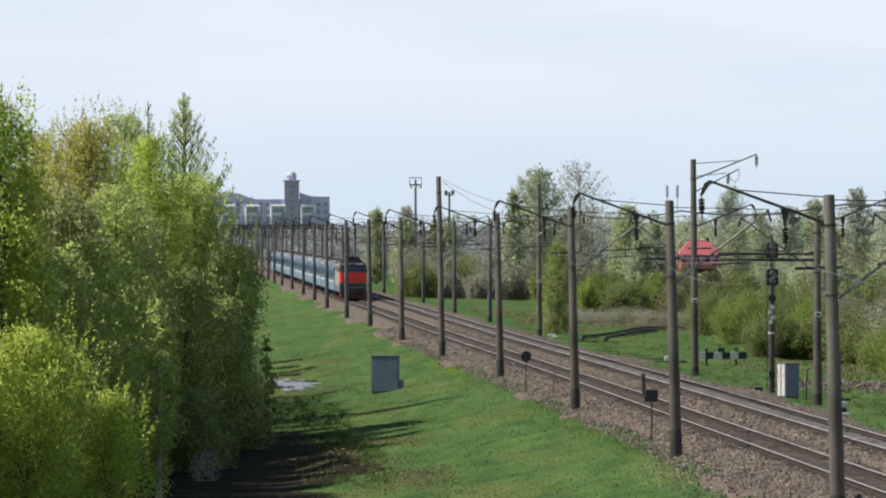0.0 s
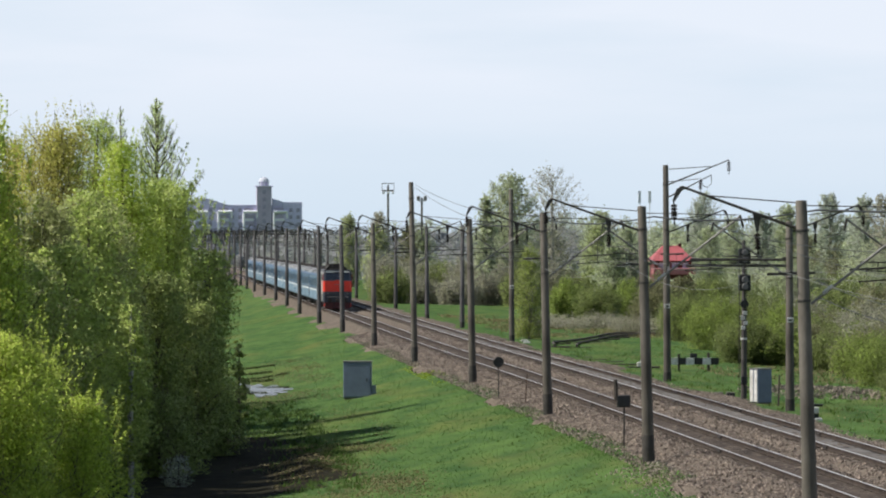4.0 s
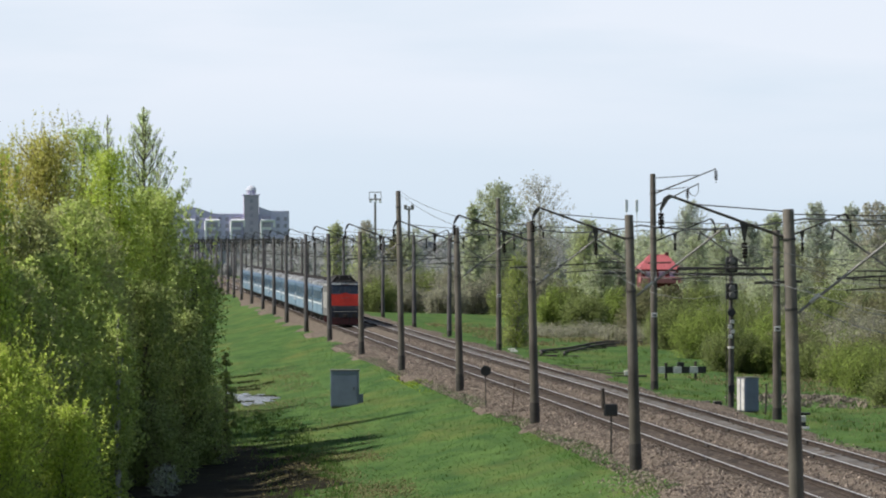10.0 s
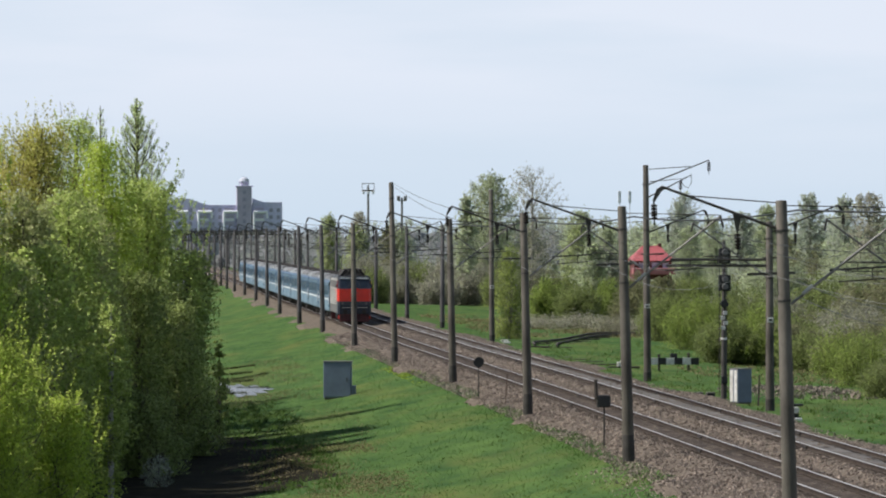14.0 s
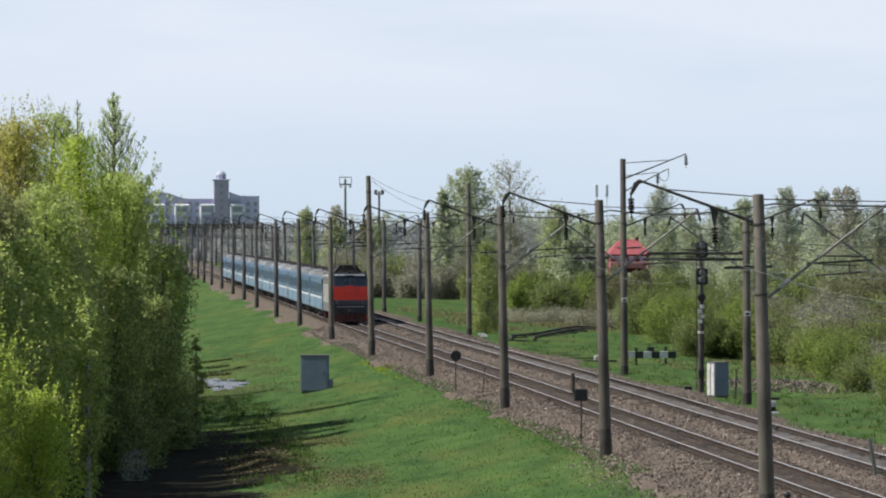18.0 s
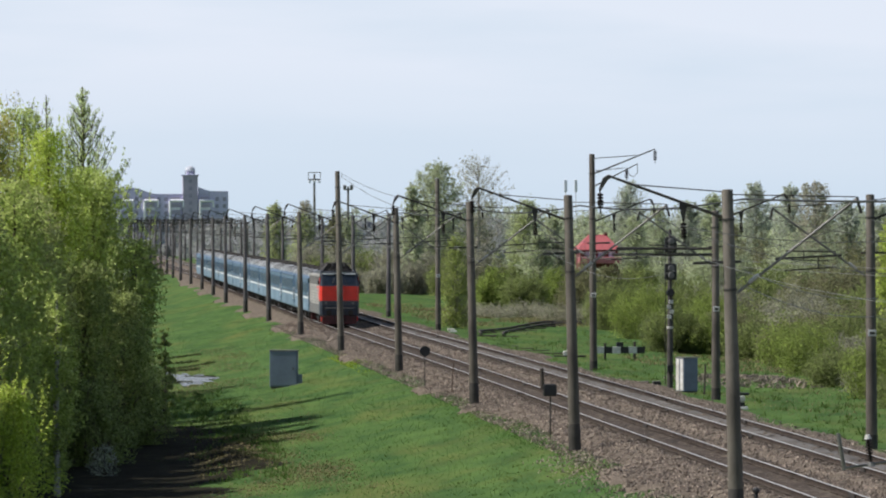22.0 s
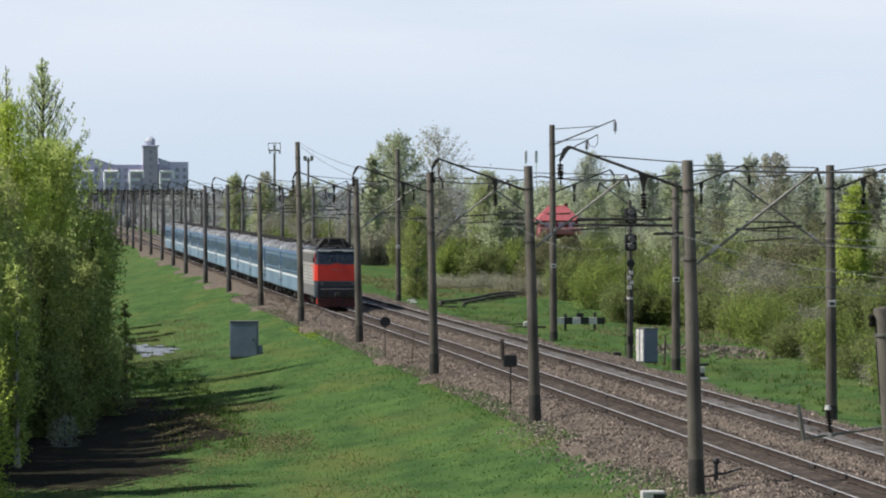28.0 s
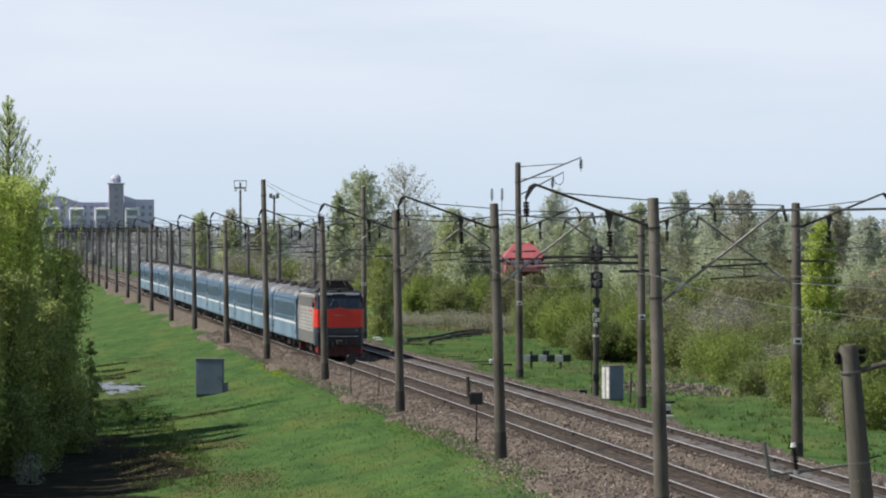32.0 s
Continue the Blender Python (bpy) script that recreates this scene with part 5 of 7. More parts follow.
tree("bush", 49.12, 350, 3.42, 2.11, L_LIGHT, 15675, 0.065, "leafy spring bush beyond the verge", shape="broad", lo=0, bark=M_BARK, clumps=70, category="bush", spike=0.0, limbs=9, twigs=200, shoots=90, group="bushes beyond the track")
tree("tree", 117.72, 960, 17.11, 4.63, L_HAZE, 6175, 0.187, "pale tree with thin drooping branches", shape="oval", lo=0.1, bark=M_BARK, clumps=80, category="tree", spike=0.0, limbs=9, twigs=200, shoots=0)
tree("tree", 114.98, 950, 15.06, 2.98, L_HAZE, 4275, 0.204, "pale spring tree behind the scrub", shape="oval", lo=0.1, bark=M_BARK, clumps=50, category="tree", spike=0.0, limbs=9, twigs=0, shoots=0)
tree("tree", 115.86, 900, 11.07, 3.69, L_HAZE_MID, 4275, 0.204, "dull green tree behind the scrub", shape="oval", lo=0.1, bark=M_BARK, clumps=50, category="tree", spike=0.0, limbs=9, twigs=0, shoots=0)
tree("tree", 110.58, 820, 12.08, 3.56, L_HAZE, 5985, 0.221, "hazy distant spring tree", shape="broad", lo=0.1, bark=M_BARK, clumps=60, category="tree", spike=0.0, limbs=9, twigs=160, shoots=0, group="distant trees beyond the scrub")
tree("tree", 116.51, 830, 13.34, 3.40, L_HAZE_MID, 5985, 0.221, "hazy distant spring tree", shape="broad", lo=0.1, bark=M_BARK, clumps=60, category="tree", spike=0.0, limbs=9, twigs=160, shoots=0, group="distant trees beyond the scrub")
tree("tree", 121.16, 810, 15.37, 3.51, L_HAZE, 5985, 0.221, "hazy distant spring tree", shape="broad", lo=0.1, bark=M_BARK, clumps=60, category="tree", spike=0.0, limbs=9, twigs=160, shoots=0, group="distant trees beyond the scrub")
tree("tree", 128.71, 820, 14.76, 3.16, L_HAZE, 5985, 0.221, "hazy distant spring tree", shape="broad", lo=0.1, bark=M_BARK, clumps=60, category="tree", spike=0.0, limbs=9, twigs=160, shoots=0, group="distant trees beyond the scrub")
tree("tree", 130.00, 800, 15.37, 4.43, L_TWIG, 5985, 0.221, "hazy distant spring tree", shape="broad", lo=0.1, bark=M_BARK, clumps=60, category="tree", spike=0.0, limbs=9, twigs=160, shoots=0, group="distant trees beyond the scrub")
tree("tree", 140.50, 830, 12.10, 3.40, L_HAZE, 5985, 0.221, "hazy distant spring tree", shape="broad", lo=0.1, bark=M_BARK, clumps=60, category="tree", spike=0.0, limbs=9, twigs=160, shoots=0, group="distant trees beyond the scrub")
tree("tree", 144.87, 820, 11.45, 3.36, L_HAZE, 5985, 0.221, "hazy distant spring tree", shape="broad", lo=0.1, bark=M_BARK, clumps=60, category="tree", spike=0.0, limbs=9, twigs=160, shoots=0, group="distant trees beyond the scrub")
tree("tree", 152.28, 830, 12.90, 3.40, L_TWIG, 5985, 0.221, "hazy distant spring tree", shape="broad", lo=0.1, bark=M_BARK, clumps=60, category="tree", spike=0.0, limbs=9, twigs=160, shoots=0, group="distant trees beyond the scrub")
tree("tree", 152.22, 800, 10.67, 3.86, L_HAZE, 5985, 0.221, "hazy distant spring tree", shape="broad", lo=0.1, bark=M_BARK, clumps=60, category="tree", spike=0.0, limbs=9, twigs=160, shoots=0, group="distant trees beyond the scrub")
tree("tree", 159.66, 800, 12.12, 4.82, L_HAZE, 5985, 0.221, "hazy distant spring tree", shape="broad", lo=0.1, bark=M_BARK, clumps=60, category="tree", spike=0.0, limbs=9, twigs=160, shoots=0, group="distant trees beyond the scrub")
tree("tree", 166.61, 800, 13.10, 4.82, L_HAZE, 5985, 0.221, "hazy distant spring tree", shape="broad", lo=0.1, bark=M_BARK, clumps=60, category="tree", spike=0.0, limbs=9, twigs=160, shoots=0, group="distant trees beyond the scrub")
tree("bush", 79.29, 560, 6.82, 4.05, L_HAZE_MID, 12825, 0.128, "dense spring scrub tree", shape="broad", lo=0, bark=M_BARK, clumps=80, category="bush", spike=0.0, limbs=9, twigs=250, shoots=0, group="scrub beyond the track")
tree("bush", 86.39, 580, 7.13, 4.89, L_SCRUB, 12825, 0.128, "dense spring scrub tree", shape="broad", lo=0, bark=M_BARK, clumps=80, category="bush", spike=0.0, limbs=9, twigs=250, shoots=0, group="scrub beyond the track")
tree("bush", 89.61, 560, 7.49, 5.40, L_HAZE_MID, 12825, 0.128, "dense spring scrub tree", shape="broad", lo=0, bark=M_BARK, clumps=80, category="bush", spike=0.0, limbs=9, twigs=250, shoots=0, group="scrub beyond the track")
tree("bush", 96.83, 570, 6.77, 4.81, L_SCRUB, 12825, 0.128, "dense spring scrub tree", shape="broad", lo=0, bark=M_BARK, clumps=80, category="bush", spike=0.0, limbs=9, twigs=250, shoots=0, group="scrub beyond the track")
tree("bush", 97.07, 540, 6.17, 5.20, L_SCRUB, 12825, 0.128, "dense spring scrub tree", shape="broad", lo=0, bark=M_BARK, clumps=80, category="bush", spike=0.0, limbs=9, twigs=250, shoots=0, group="scrub beyond the track")
tree("bush", 99.26, 520, 5.59, 5.01, L_HAZE_MID, 12825, 0.128, "dense spring scrub tree", shape="broad", lo=0, bark=M_BARK, clumps=80, category="bush", spike=0.0, limbs=9, twigs=250, shoots=0, group="scrub beyond the track")
tree("bush", 105.06, 520, 6.21, 5.64, L_SCRUB, 12825, 0.128, "dense spring scrub tree", shape="broad", lo=0, bark=M_BARK, clumps=80, category="bush", spike=0.0, limbs=9, twigs=250, shoots=0, group="scrub beyond the track")
tree("bush", 66.16, 430, 4.46, 4.14, L_MIST, 12825, 0.128, "dense spring scrub tree", shape="broad", lo=0, bark=M_BARK, clumps=80, category="bush", spike=0.0, limbs=9, twigs=250, shoots=0, group="scrub beyond the track")
tree("bush", 69.79, 420, 5.04, 4.55, L_SCRUB, 12825, 0.128, "dense spring scrub tree", shape="broad", lo=0, bark=M_BARK, clumps=80, category="bush", spike=0.0, limbs=9, twigs=250, shoots=0, group="scrub beyond the track")
tree("bush", 70.91, 400, 3.71, 3.86, L_MIST, 12825, 0.128, "dense spring scrub tree", shape="broad", lo=0, bark=M_BARK, clumps=80, category="bush", spike=0.0, limbs=9, twigs=250, shoots=0, group="scrub beyond the track")
tree("bush", 75.36, 400, 4.18, 3.86, L_SCRUB, 12825, 0.128, "dense spring scrub tree", shape="broad", lo=0, bark=M_BARK, clumps=80, category="bush", spike=0.0, limbs=9, twigs=250, shoots=0, group="scrub beyond the track")
tree("bush", 80.32, 400, 3.68, 4.34, L_MIST, 12825, 0.128, "dense spring scrub tree", shape="broad", lo=0, bark=M_BARK, clumps=80, category="bush", spike=0.0, limbs=9, twigs=250, shoots=0, group="scrub beyond the track")
tree("bush", 47.04, 312, 1.70, 2.41, L_MIST, 18525, 0.072, "low spring bush on the verge", shape="broad", lo=0, bark=M_BARK, clumps=90, category="bush", spike=0.0, limbs=9, twigs=500, shoots=130, group="bushes beyond the track")
tree("bush", 48.96, 306, 2.11, 2.73, L_SCRUB, 18525, 0.072, "low spring bush on the verge", shape="broad", lo=0, bark=M_BARK, clumps=90, category="bush", spike=0.0, limbs=9, twigs=500, shoots=130, group="bushes beyond the track")
tree("bush", 50.96, 300, 2.58, 2.89, L_MIST, 18525, 0.072, "low spring bush on the verge", shape="broad", lo=0, bark=M_BARK, clumps=90, category="bush", spike=0.0, limbs=9, twigs=500, shoots=130, group="bushes beyond the track")
tree("bush", 42.43, 322, 2.38, 2.02, L_MIST, 18525, 0.072, "low spring bush on the verge", shape="broad", lo=0, bark=M_BARK, clumps=90, category="bush", spike=0.0, limbs=9, twigs=500, shoots=130, group="bushes beyond the track")
tree("bush", 44.79, 322, 1.83, 1.78, L_LIGHT, 18525, 0.072, "low spring bush on the verge", shape="broad", lo=0, bark=M_BARK, clumps=90, category="bush", spike=0.0, limbs=9, twigs=500, shoots=130, group="bushes beyond the track")
tree("bush", 47.75, 326, 1.90, 1.73, L_SCRUB, 18525, 0.072, "low spring bush on the verge", shape="broad", lo=0, bark=M_BARK, clumps=90, category="bush", spike=0.0, limbs=9, twigs=500, shoots=130, group="bushes beyond the track")
tree("bush", 52.30, 290, 2.75, 2.45, L_MIST, 18525, 0.072, "low spring bush on the verge", shape="broad", lo=0, bark=M_BARK, clumps=90, category="bush", spike=0.0, limbs=9, twigs=500, shoots=130, group="bushes beyond the track")
tree("bush", 39.54, 450, 0.66, 1.63, L_TWIG, 2850, 0.06, "low brown leafless scrub in dry grass", shape="broad", lo=0, bark=M_BARK, clumps=60, category="bush", spike=0.0, limbs=9, twigs=500, shoots=0, group="brown scrub beyond the track")
tree("bush", 41.53, 445, 0.52, 1.93, L_TWIG, 2850, 0.06, "low brown leafless scrub in dry grass", shape="broad", lo=0, bark=M_BARK, clumps=60, category="bush", spike=0.0, limbs=9, twigs=500, shoots=0, group="brown scrub beyond the track")
tree("bush", 45.51, 455, 0.73, 2.19, L_TWIG, 2850, 0.06, "low brown leafless scrub in dry grass", shape="broad", lo=0, bark=M_BARK, clumps=60, category="bush", spike=0.0, limbs=9, twigs=500, shoots=0, group="brown scrub beyond the track")
tree("bush", 46.69, 440, 0.69, 1.91, L_TWIG, 2850, 0.06, "low brown leafless scrub in dry grass", shape="broad", lo=0, bark=M_BARK, clumps=60, category="bush", spike=0.0, limbs=9, twigs=500, shoots=0, group="brown scrub beyond the track")
tree("bush", 48.51, 430, 0.95, 1.87, L_TWIG, 2850, 0.06, "low brown leafless scrub in dry grass", shape="broad", lo=0, bark=M_BARK, clumps=60, category="bush", spike=0.0, limbs=9, twigs=500, shoots=0, group="brown scrub beyond the track")
tree("bush", 53.74, 620, 3.76, 2.54, L_HAZE_MID, 6650, 0.111, "hazy green bush in the scrub", shape="broad", lo=0, bark=M_BARK, clumps=90, category="bush", spike=0.0, limbs=9, twigs=150, shoots=0, group="scrub beyond the track")
tree("bush", 57.77, 627, 4.01, 2.57, L_SCRUB, 6650, 0.111, "hazy green bush in the scrub", shape="broad", lo=0, bark=M_BARK, clumps=90, category="bush", spike=0.0, limbs=9, twigs=150, shoots=0, group="scrub beyond the track")
tree("bush", 61.88, 634, 3.34, 2.60, L_MIST, 6650, 0.111, "hazy green bush in the scrub", shape="broad", lo=0, bark=M_BARK, clumps=90, category="bush", spike=0.0, limbs=9, twigs=150, shoots=0, group="scrub beyond the track")
tree("bush", 66.08, 641, 3.75, 2.63, L_HAZE_MID, 6650, 0.111, "hazy green bush in the scrub", shape="broad", lo=0, bark=M_BARK, clumps=90, category="bush", spike=0.0, limbs=9, twigs=150, shoots=0, group="scrub beyond the track")
tree("bush", 67.31, 620, 3.28, 2.54, L_SCRUB, 6650, 0.111, "hazy green bush in the scrub", shape="broad", lo=0, bark=M_BARK, clumps=90, category="bush", spike=0.0, limbs=9, twigs=150, shoots=0, group="scrub beyond the track")
tree("bush", 69.83, 627, 2.46, 2.57, L_MIST, 6650, 0.111, "hazy green bush in the scrub", shape="broad", lo=0, bark=M_BARK, clumps=90, category="bush", spike=0.0, limbs=9, twigs=150, shoots=0, group="scrub beyond the track")
tree("bush", 73.08, 634, 2.16, 2.60, L_HAZE_MID, 6650, 0.111, "hazy green bush in the scrub", shape="broad", lo=0, bark=M_BARK, clumps=90, category="bush", spike=0.0, limbs=9, twigs=150, shoots=0, group="scrub beyond the track")
tree("bush", 76.78, 641, 2.33, 2.63, L_SCRUB, 6650, 0.111, "hazy green bush in the scrub", shape="broad", lo=0, bark=M_BARK, clumps=90, category="bush", spike=0.0, limbs=9, twigs=150, shoots=0, group="scrub beyond the track")
tree("bush", 77.15, 620, 3.11, 2.54, L_MIST, 6650, 0.111, "hazy green bush in the scrub", shape="broad", lo=0, bark=M_BARK, clumps=90, category="bush", spike=0.0, limbs=9, twigs=150, shoots=0, group="scrub beyond the track")
tree("bush", 81.47, 627, 3.65, 2.57, L_HAZE_MID, 6650, 0.111, "hazy green bush in the scrub", shape="broad", lo=0, bark=M_BARK, clumps=90, category="bush", spike=0.0, limbs=9, twigs=150, shoots=0, group="scrub beyond the track")
tree("bush", 85.88, 634, 3.29, 2.60, L_SCRUB, 6650, 0.111, "hazy green bush in the scrub", shape="broad", lo=0, bark=M_BARK, clumps=90, category="bush", spike=0.0, limbs=9, twigs=150, shoots=0, group="scrub beyond the track")
tree("tree", 59.76, 332, 8.6, 1.5, L_YOUNG, 16000, 0.1, "slim bright green young poplar", shape="oval", lo=0.0, bark=M_BARK, clumps=150, category="tree", spike=0.6, limbs=9, twigs=0, shoots=60)
tree("bush", 54.06, 286, 2.81, 2.00, L_MIST, 13300, 0.072, "yellow-green willow bush on the verge", shape="broad", lo=0, bark=M_BARK, clumps=110, category="bush", spike=0.0, limbs=9, twigs=400, shoots=0)
tree("bush", 57.11, 288, 2.59, 2.43, L_LIGHT, 13300, 0.076, "green bush on the verge", shape="broad", lo=0, bark=M_BARK, clumps=110, category="bush", spike=0.0, limbs=9, twigs=300, shoots=0)
tree("bush", 61.09, 310, 5.78, 2.24, L_SCRUB, 7600, 0.102, "olive green bush on the verge", shape="broad", lo=0, bark=M_BARK, clumps=90, category="bush", spike=0.0, limbs=9, twigs=300, shoots=0)


# brown scrub that closes the meadow, and the budding trees behind it
side = random.Random(41)
for i in range(26):
    x = 33.6 + 0.84 * i + side.uniform(-0.4, 0.4)
    y = 610 + 11 * (i * 7 % 5) + side.uniform(-6, 6)
    tree("bush", x, y, 4.4 + 1.3 * math.sin(i * 1.1) + side.uniform(-0.4, 0.5), 2.5 + side.uniform(-0.3, 0.5), L_BROWNWOOD if i % 4 else L_MIST, 7000, 0.12,
         "brown leafless thicket at the end of the meadow", category="bush", group="brown thickets behind the meadow")
for x, y, top, r, leaf, n in ((35.6, 770, 11.3, 2.6, L_TOWN, 7000), (39.2, 750, 9.6, 2.6, L_TOWN, 6500), (41.6, 790, 12.0, 2.6, L_TWIG, 4200), (45.0, 760, 9.5, 2.8, L_SCRUB, 6000),
                              (49.5, 800, 9.2, 3.2, L_HAZE_MID, 6000), (55.0, 720, 9.0, 3.0, L_HAZE_MID, 6500), (68.0, 760, 9.0, 3.2, L_SCRUB, 6500), (73.5, 740, 9.6, 3.0, L_TOWN, 6500),
                              (80.5, 760, 9.2, 3.0, L_HAZE_MID, 6500), (95.0, 770, 9.4, 3.2, L_HAZE_MID, 6500), (101.0, 700, 8.0, 3.0, L_SCRUB, 6500),
                              (63.0, 600, 6.4, 3.0, L_BROWNWOOD, 6500), (69.5, 590, 2.6, 2.4, L_SCRUB, 6500)):
    tree("tree", x, y, top, r, leaf, n, 0.17, "thin budding tree behind the thicket", shape="oval", lo=0.05, group="budding trees behind the thicket")
# thicket that comes down to the verge, with the hollow filled by undergrowth
for i in range(12):
    y = 292 - 8.6 * i
    x = 45.3 - 0.072 * (292 - y) + side.uniform(-0.5, 0.8) + (1.5 if i % 2 else 0)
    tree("bush", x + 0.9, max(y, 283), (2.3, 1.3, 2.9, 1.6)[i % 4], 1.9, (L_LIGHT, L_BROWNWOOD, L_MIST, L_SCRUB)[i % 4], 9000, 0.066, "tangled spring thicket at the verge", category="bush", group="thicket along the verge") if y > 280 else \
        thicket("bush", x, y, (1.2, 0.5, 2.2, 1.0)[i % 4], 1.7, (L_MIST, L_BROWNWOOD, L_LIGHT, L_SCRUB)[i % 4], 9000, 0.06, "tangled spring thicket at the verge", "bush", "thicket along the verge")
for x, y, top, r, leaf in ((46.4, 331, 1.3, 1.8, L_MIST), (48.2, 338, 1.8, 2.0, L_SCRUB), (50.6, 345, 2.0, 2.1, L_MIST), (52.4, 333, 1.7, 2.0, L_LIGHT), (54.2, 318, 1.8, 2.1, L_BROWNWOOD), (49.6, 322, 1.0, 1.7, L_BROWNWOOD)):
    tree("bush", x, y, top, r, leaf, 9000, 0.075, "tangled undergrowth among the bushes", category="bush", group="undergrowth beyond the verge")
for i in range(16):
    y = 440 - 9.4 * i
    tree("bush", 52.5 + 0.03 * (y - 290) + (1.8 if i % 2 else -0.6), y, 2.6 + 0.9 * math.sin(i * 2.3), 3.0, (L_BROWNWOOD, L_MIST, L_SCRUB)[i % 3], 9000, 0.09, "tangled undergrowth among the bushes", category="bush", group="undergrowth beyond the verge")


# far woods: many small crowns, too far to be counted
def far_woods(name, y0, y1, x0, x1, h0, h1, count, mat, label, seed, size=0.5):
    g = np.random.default_rng(seed)
    cx, cy, hh = g.uniform(x0, x1, count), g.uniform(y0, y1, count), g.uniform(h0, h1, count)
    per = 520
    k = np.repeat(np.arange(count), per)
    n = len(k)
    slim = g.uniform(0.18, 0.36, count)
    twist = g.random((count, 2)) * 6.3
    u, a, q = g.random(n), g.random(n) * 2 * math.pi, np.sqrt(g.random(n))
    wide = crown_radius("oval", u) * (1 + 0.3 * np.sin(2 * a + 9 * u + twist[k, 0]) + 0.25 * np.sin(17 * u + 3 * a + twist[k, 1])) * q
    v = np.stack([wide * np.cos(a), wide * np.sin(a), u * 2 - 1], -1)
    co = np.stack([cx[k] + v[:, 0] * hh[k] * slim[k], cy[k] + v[:, 1] * hh[k] * slim[k], -1.7 + hh[k] * u + g.normal(0, 0.25, n)], -1)
    ob = new(name, loose_mesh(name, leaf_faces(co, size, g, slim=0.7), mat, v * 0.5 + g.normal(size=v.shape) * 0.45 + np.array([0, 0, 0.6])))
    return tagged(ob, label, "woods", kind="stuff")


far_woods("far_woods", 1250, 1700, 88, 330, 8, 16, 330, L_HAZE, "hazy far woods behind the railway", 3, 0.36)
far_woods("station_woods", 1250, 1700, -60, 90, 4, 8.5, 150, L_HAZE_GREY, "low hazy trees round the far station", 9, 0.32)
far_woods("middle_woods", 900, 1060, 70, 215, 5, 11.5, 300, L_HAZE_MID, "dull green woods behind the scrub", 4, 0.27)
far_woods("town_woods", 900, 1400, 32, 95, 5, 11.5, 240, L_HAZE_GREY, "leafless trees in haze grey beside the far railway", 6, 0.26)
far_woods("verge_woods", 800, 1300, -70, 14, 4, 8.5, 190, L_HAZE_GREY, "leafless trees in haze grey along the far embankment", 8, 0.24)


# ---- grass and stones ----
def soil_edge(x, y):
    """Positive on the bare earth under the trees, widened to fill their shade."""
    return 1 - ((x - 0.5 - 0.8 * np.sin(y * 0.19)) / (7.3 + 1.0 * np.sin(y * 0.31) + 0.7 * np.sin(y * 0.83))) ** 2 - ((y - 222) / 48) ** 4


def soil_ridge(x, y):
    """Lumpy earth bank along the edge of the shade."""
    d = (x - 8.0 - 0.5 * np.sin(y * 0.4)) / 0.9
    along = np.clip(1 - ((y - 218) / 20) ** 4, 0, 1)
    return 0.34 * np.exp(-d * d) * along * (0.6 + 0.4 * np.sin(y * 0.7 + 2 * np.sin(y * 0.23))) + 0.03 * np.sin(5 * x + 2.1 * y) * along * np.exp(-d * d / 4)


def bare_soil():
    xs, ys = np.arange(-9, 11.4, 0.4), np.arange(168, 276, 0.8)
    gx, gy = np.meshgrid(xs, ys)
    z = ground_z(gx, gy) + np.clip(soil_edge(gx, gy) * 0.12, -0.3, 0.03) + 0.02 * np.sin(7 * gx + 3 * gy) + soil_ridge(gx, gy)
    return tagged(new("bare_soil", lattice("bare_soil", xs, ys, lambda a, b: z, M_SOIL)), "bare earth and leaf litter, darkened for the shade of the trees", "soil", kind="structure")


# soil colour taken near black so that it also carries the trees' shade
M_SOIL = material("shade_dark_soil", (0.03, 0.027, 0.017), (0.016, 0.015, 0.01), scale=0.8, fine=9, bump=0.8, spec=0.03, third=(0.075, 0.062, 0.038), tscale=0.5, tmix=(0.6, 0.75))
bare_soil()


M_FLOWER = material("yellow_flowers", (0.3, 0.34, 0.03), (0.17, 0.25, 0.035), island=0.4, leaf=0.4, bump=0, spec=0.03)
M_STREAK = material("shadow_streak", (0.05, 0.06, 0.025), (0.028, 0.032, 0.016), island=0.35, leaf=0.2, bump=0, spec=0.03)
M_TUFT = material("coarse_grass", (0.1, 0.15, 0.044), (0.06, 0.1, 0.033), island=0.35, leaf=0.4, bump=0, spec=0.03)


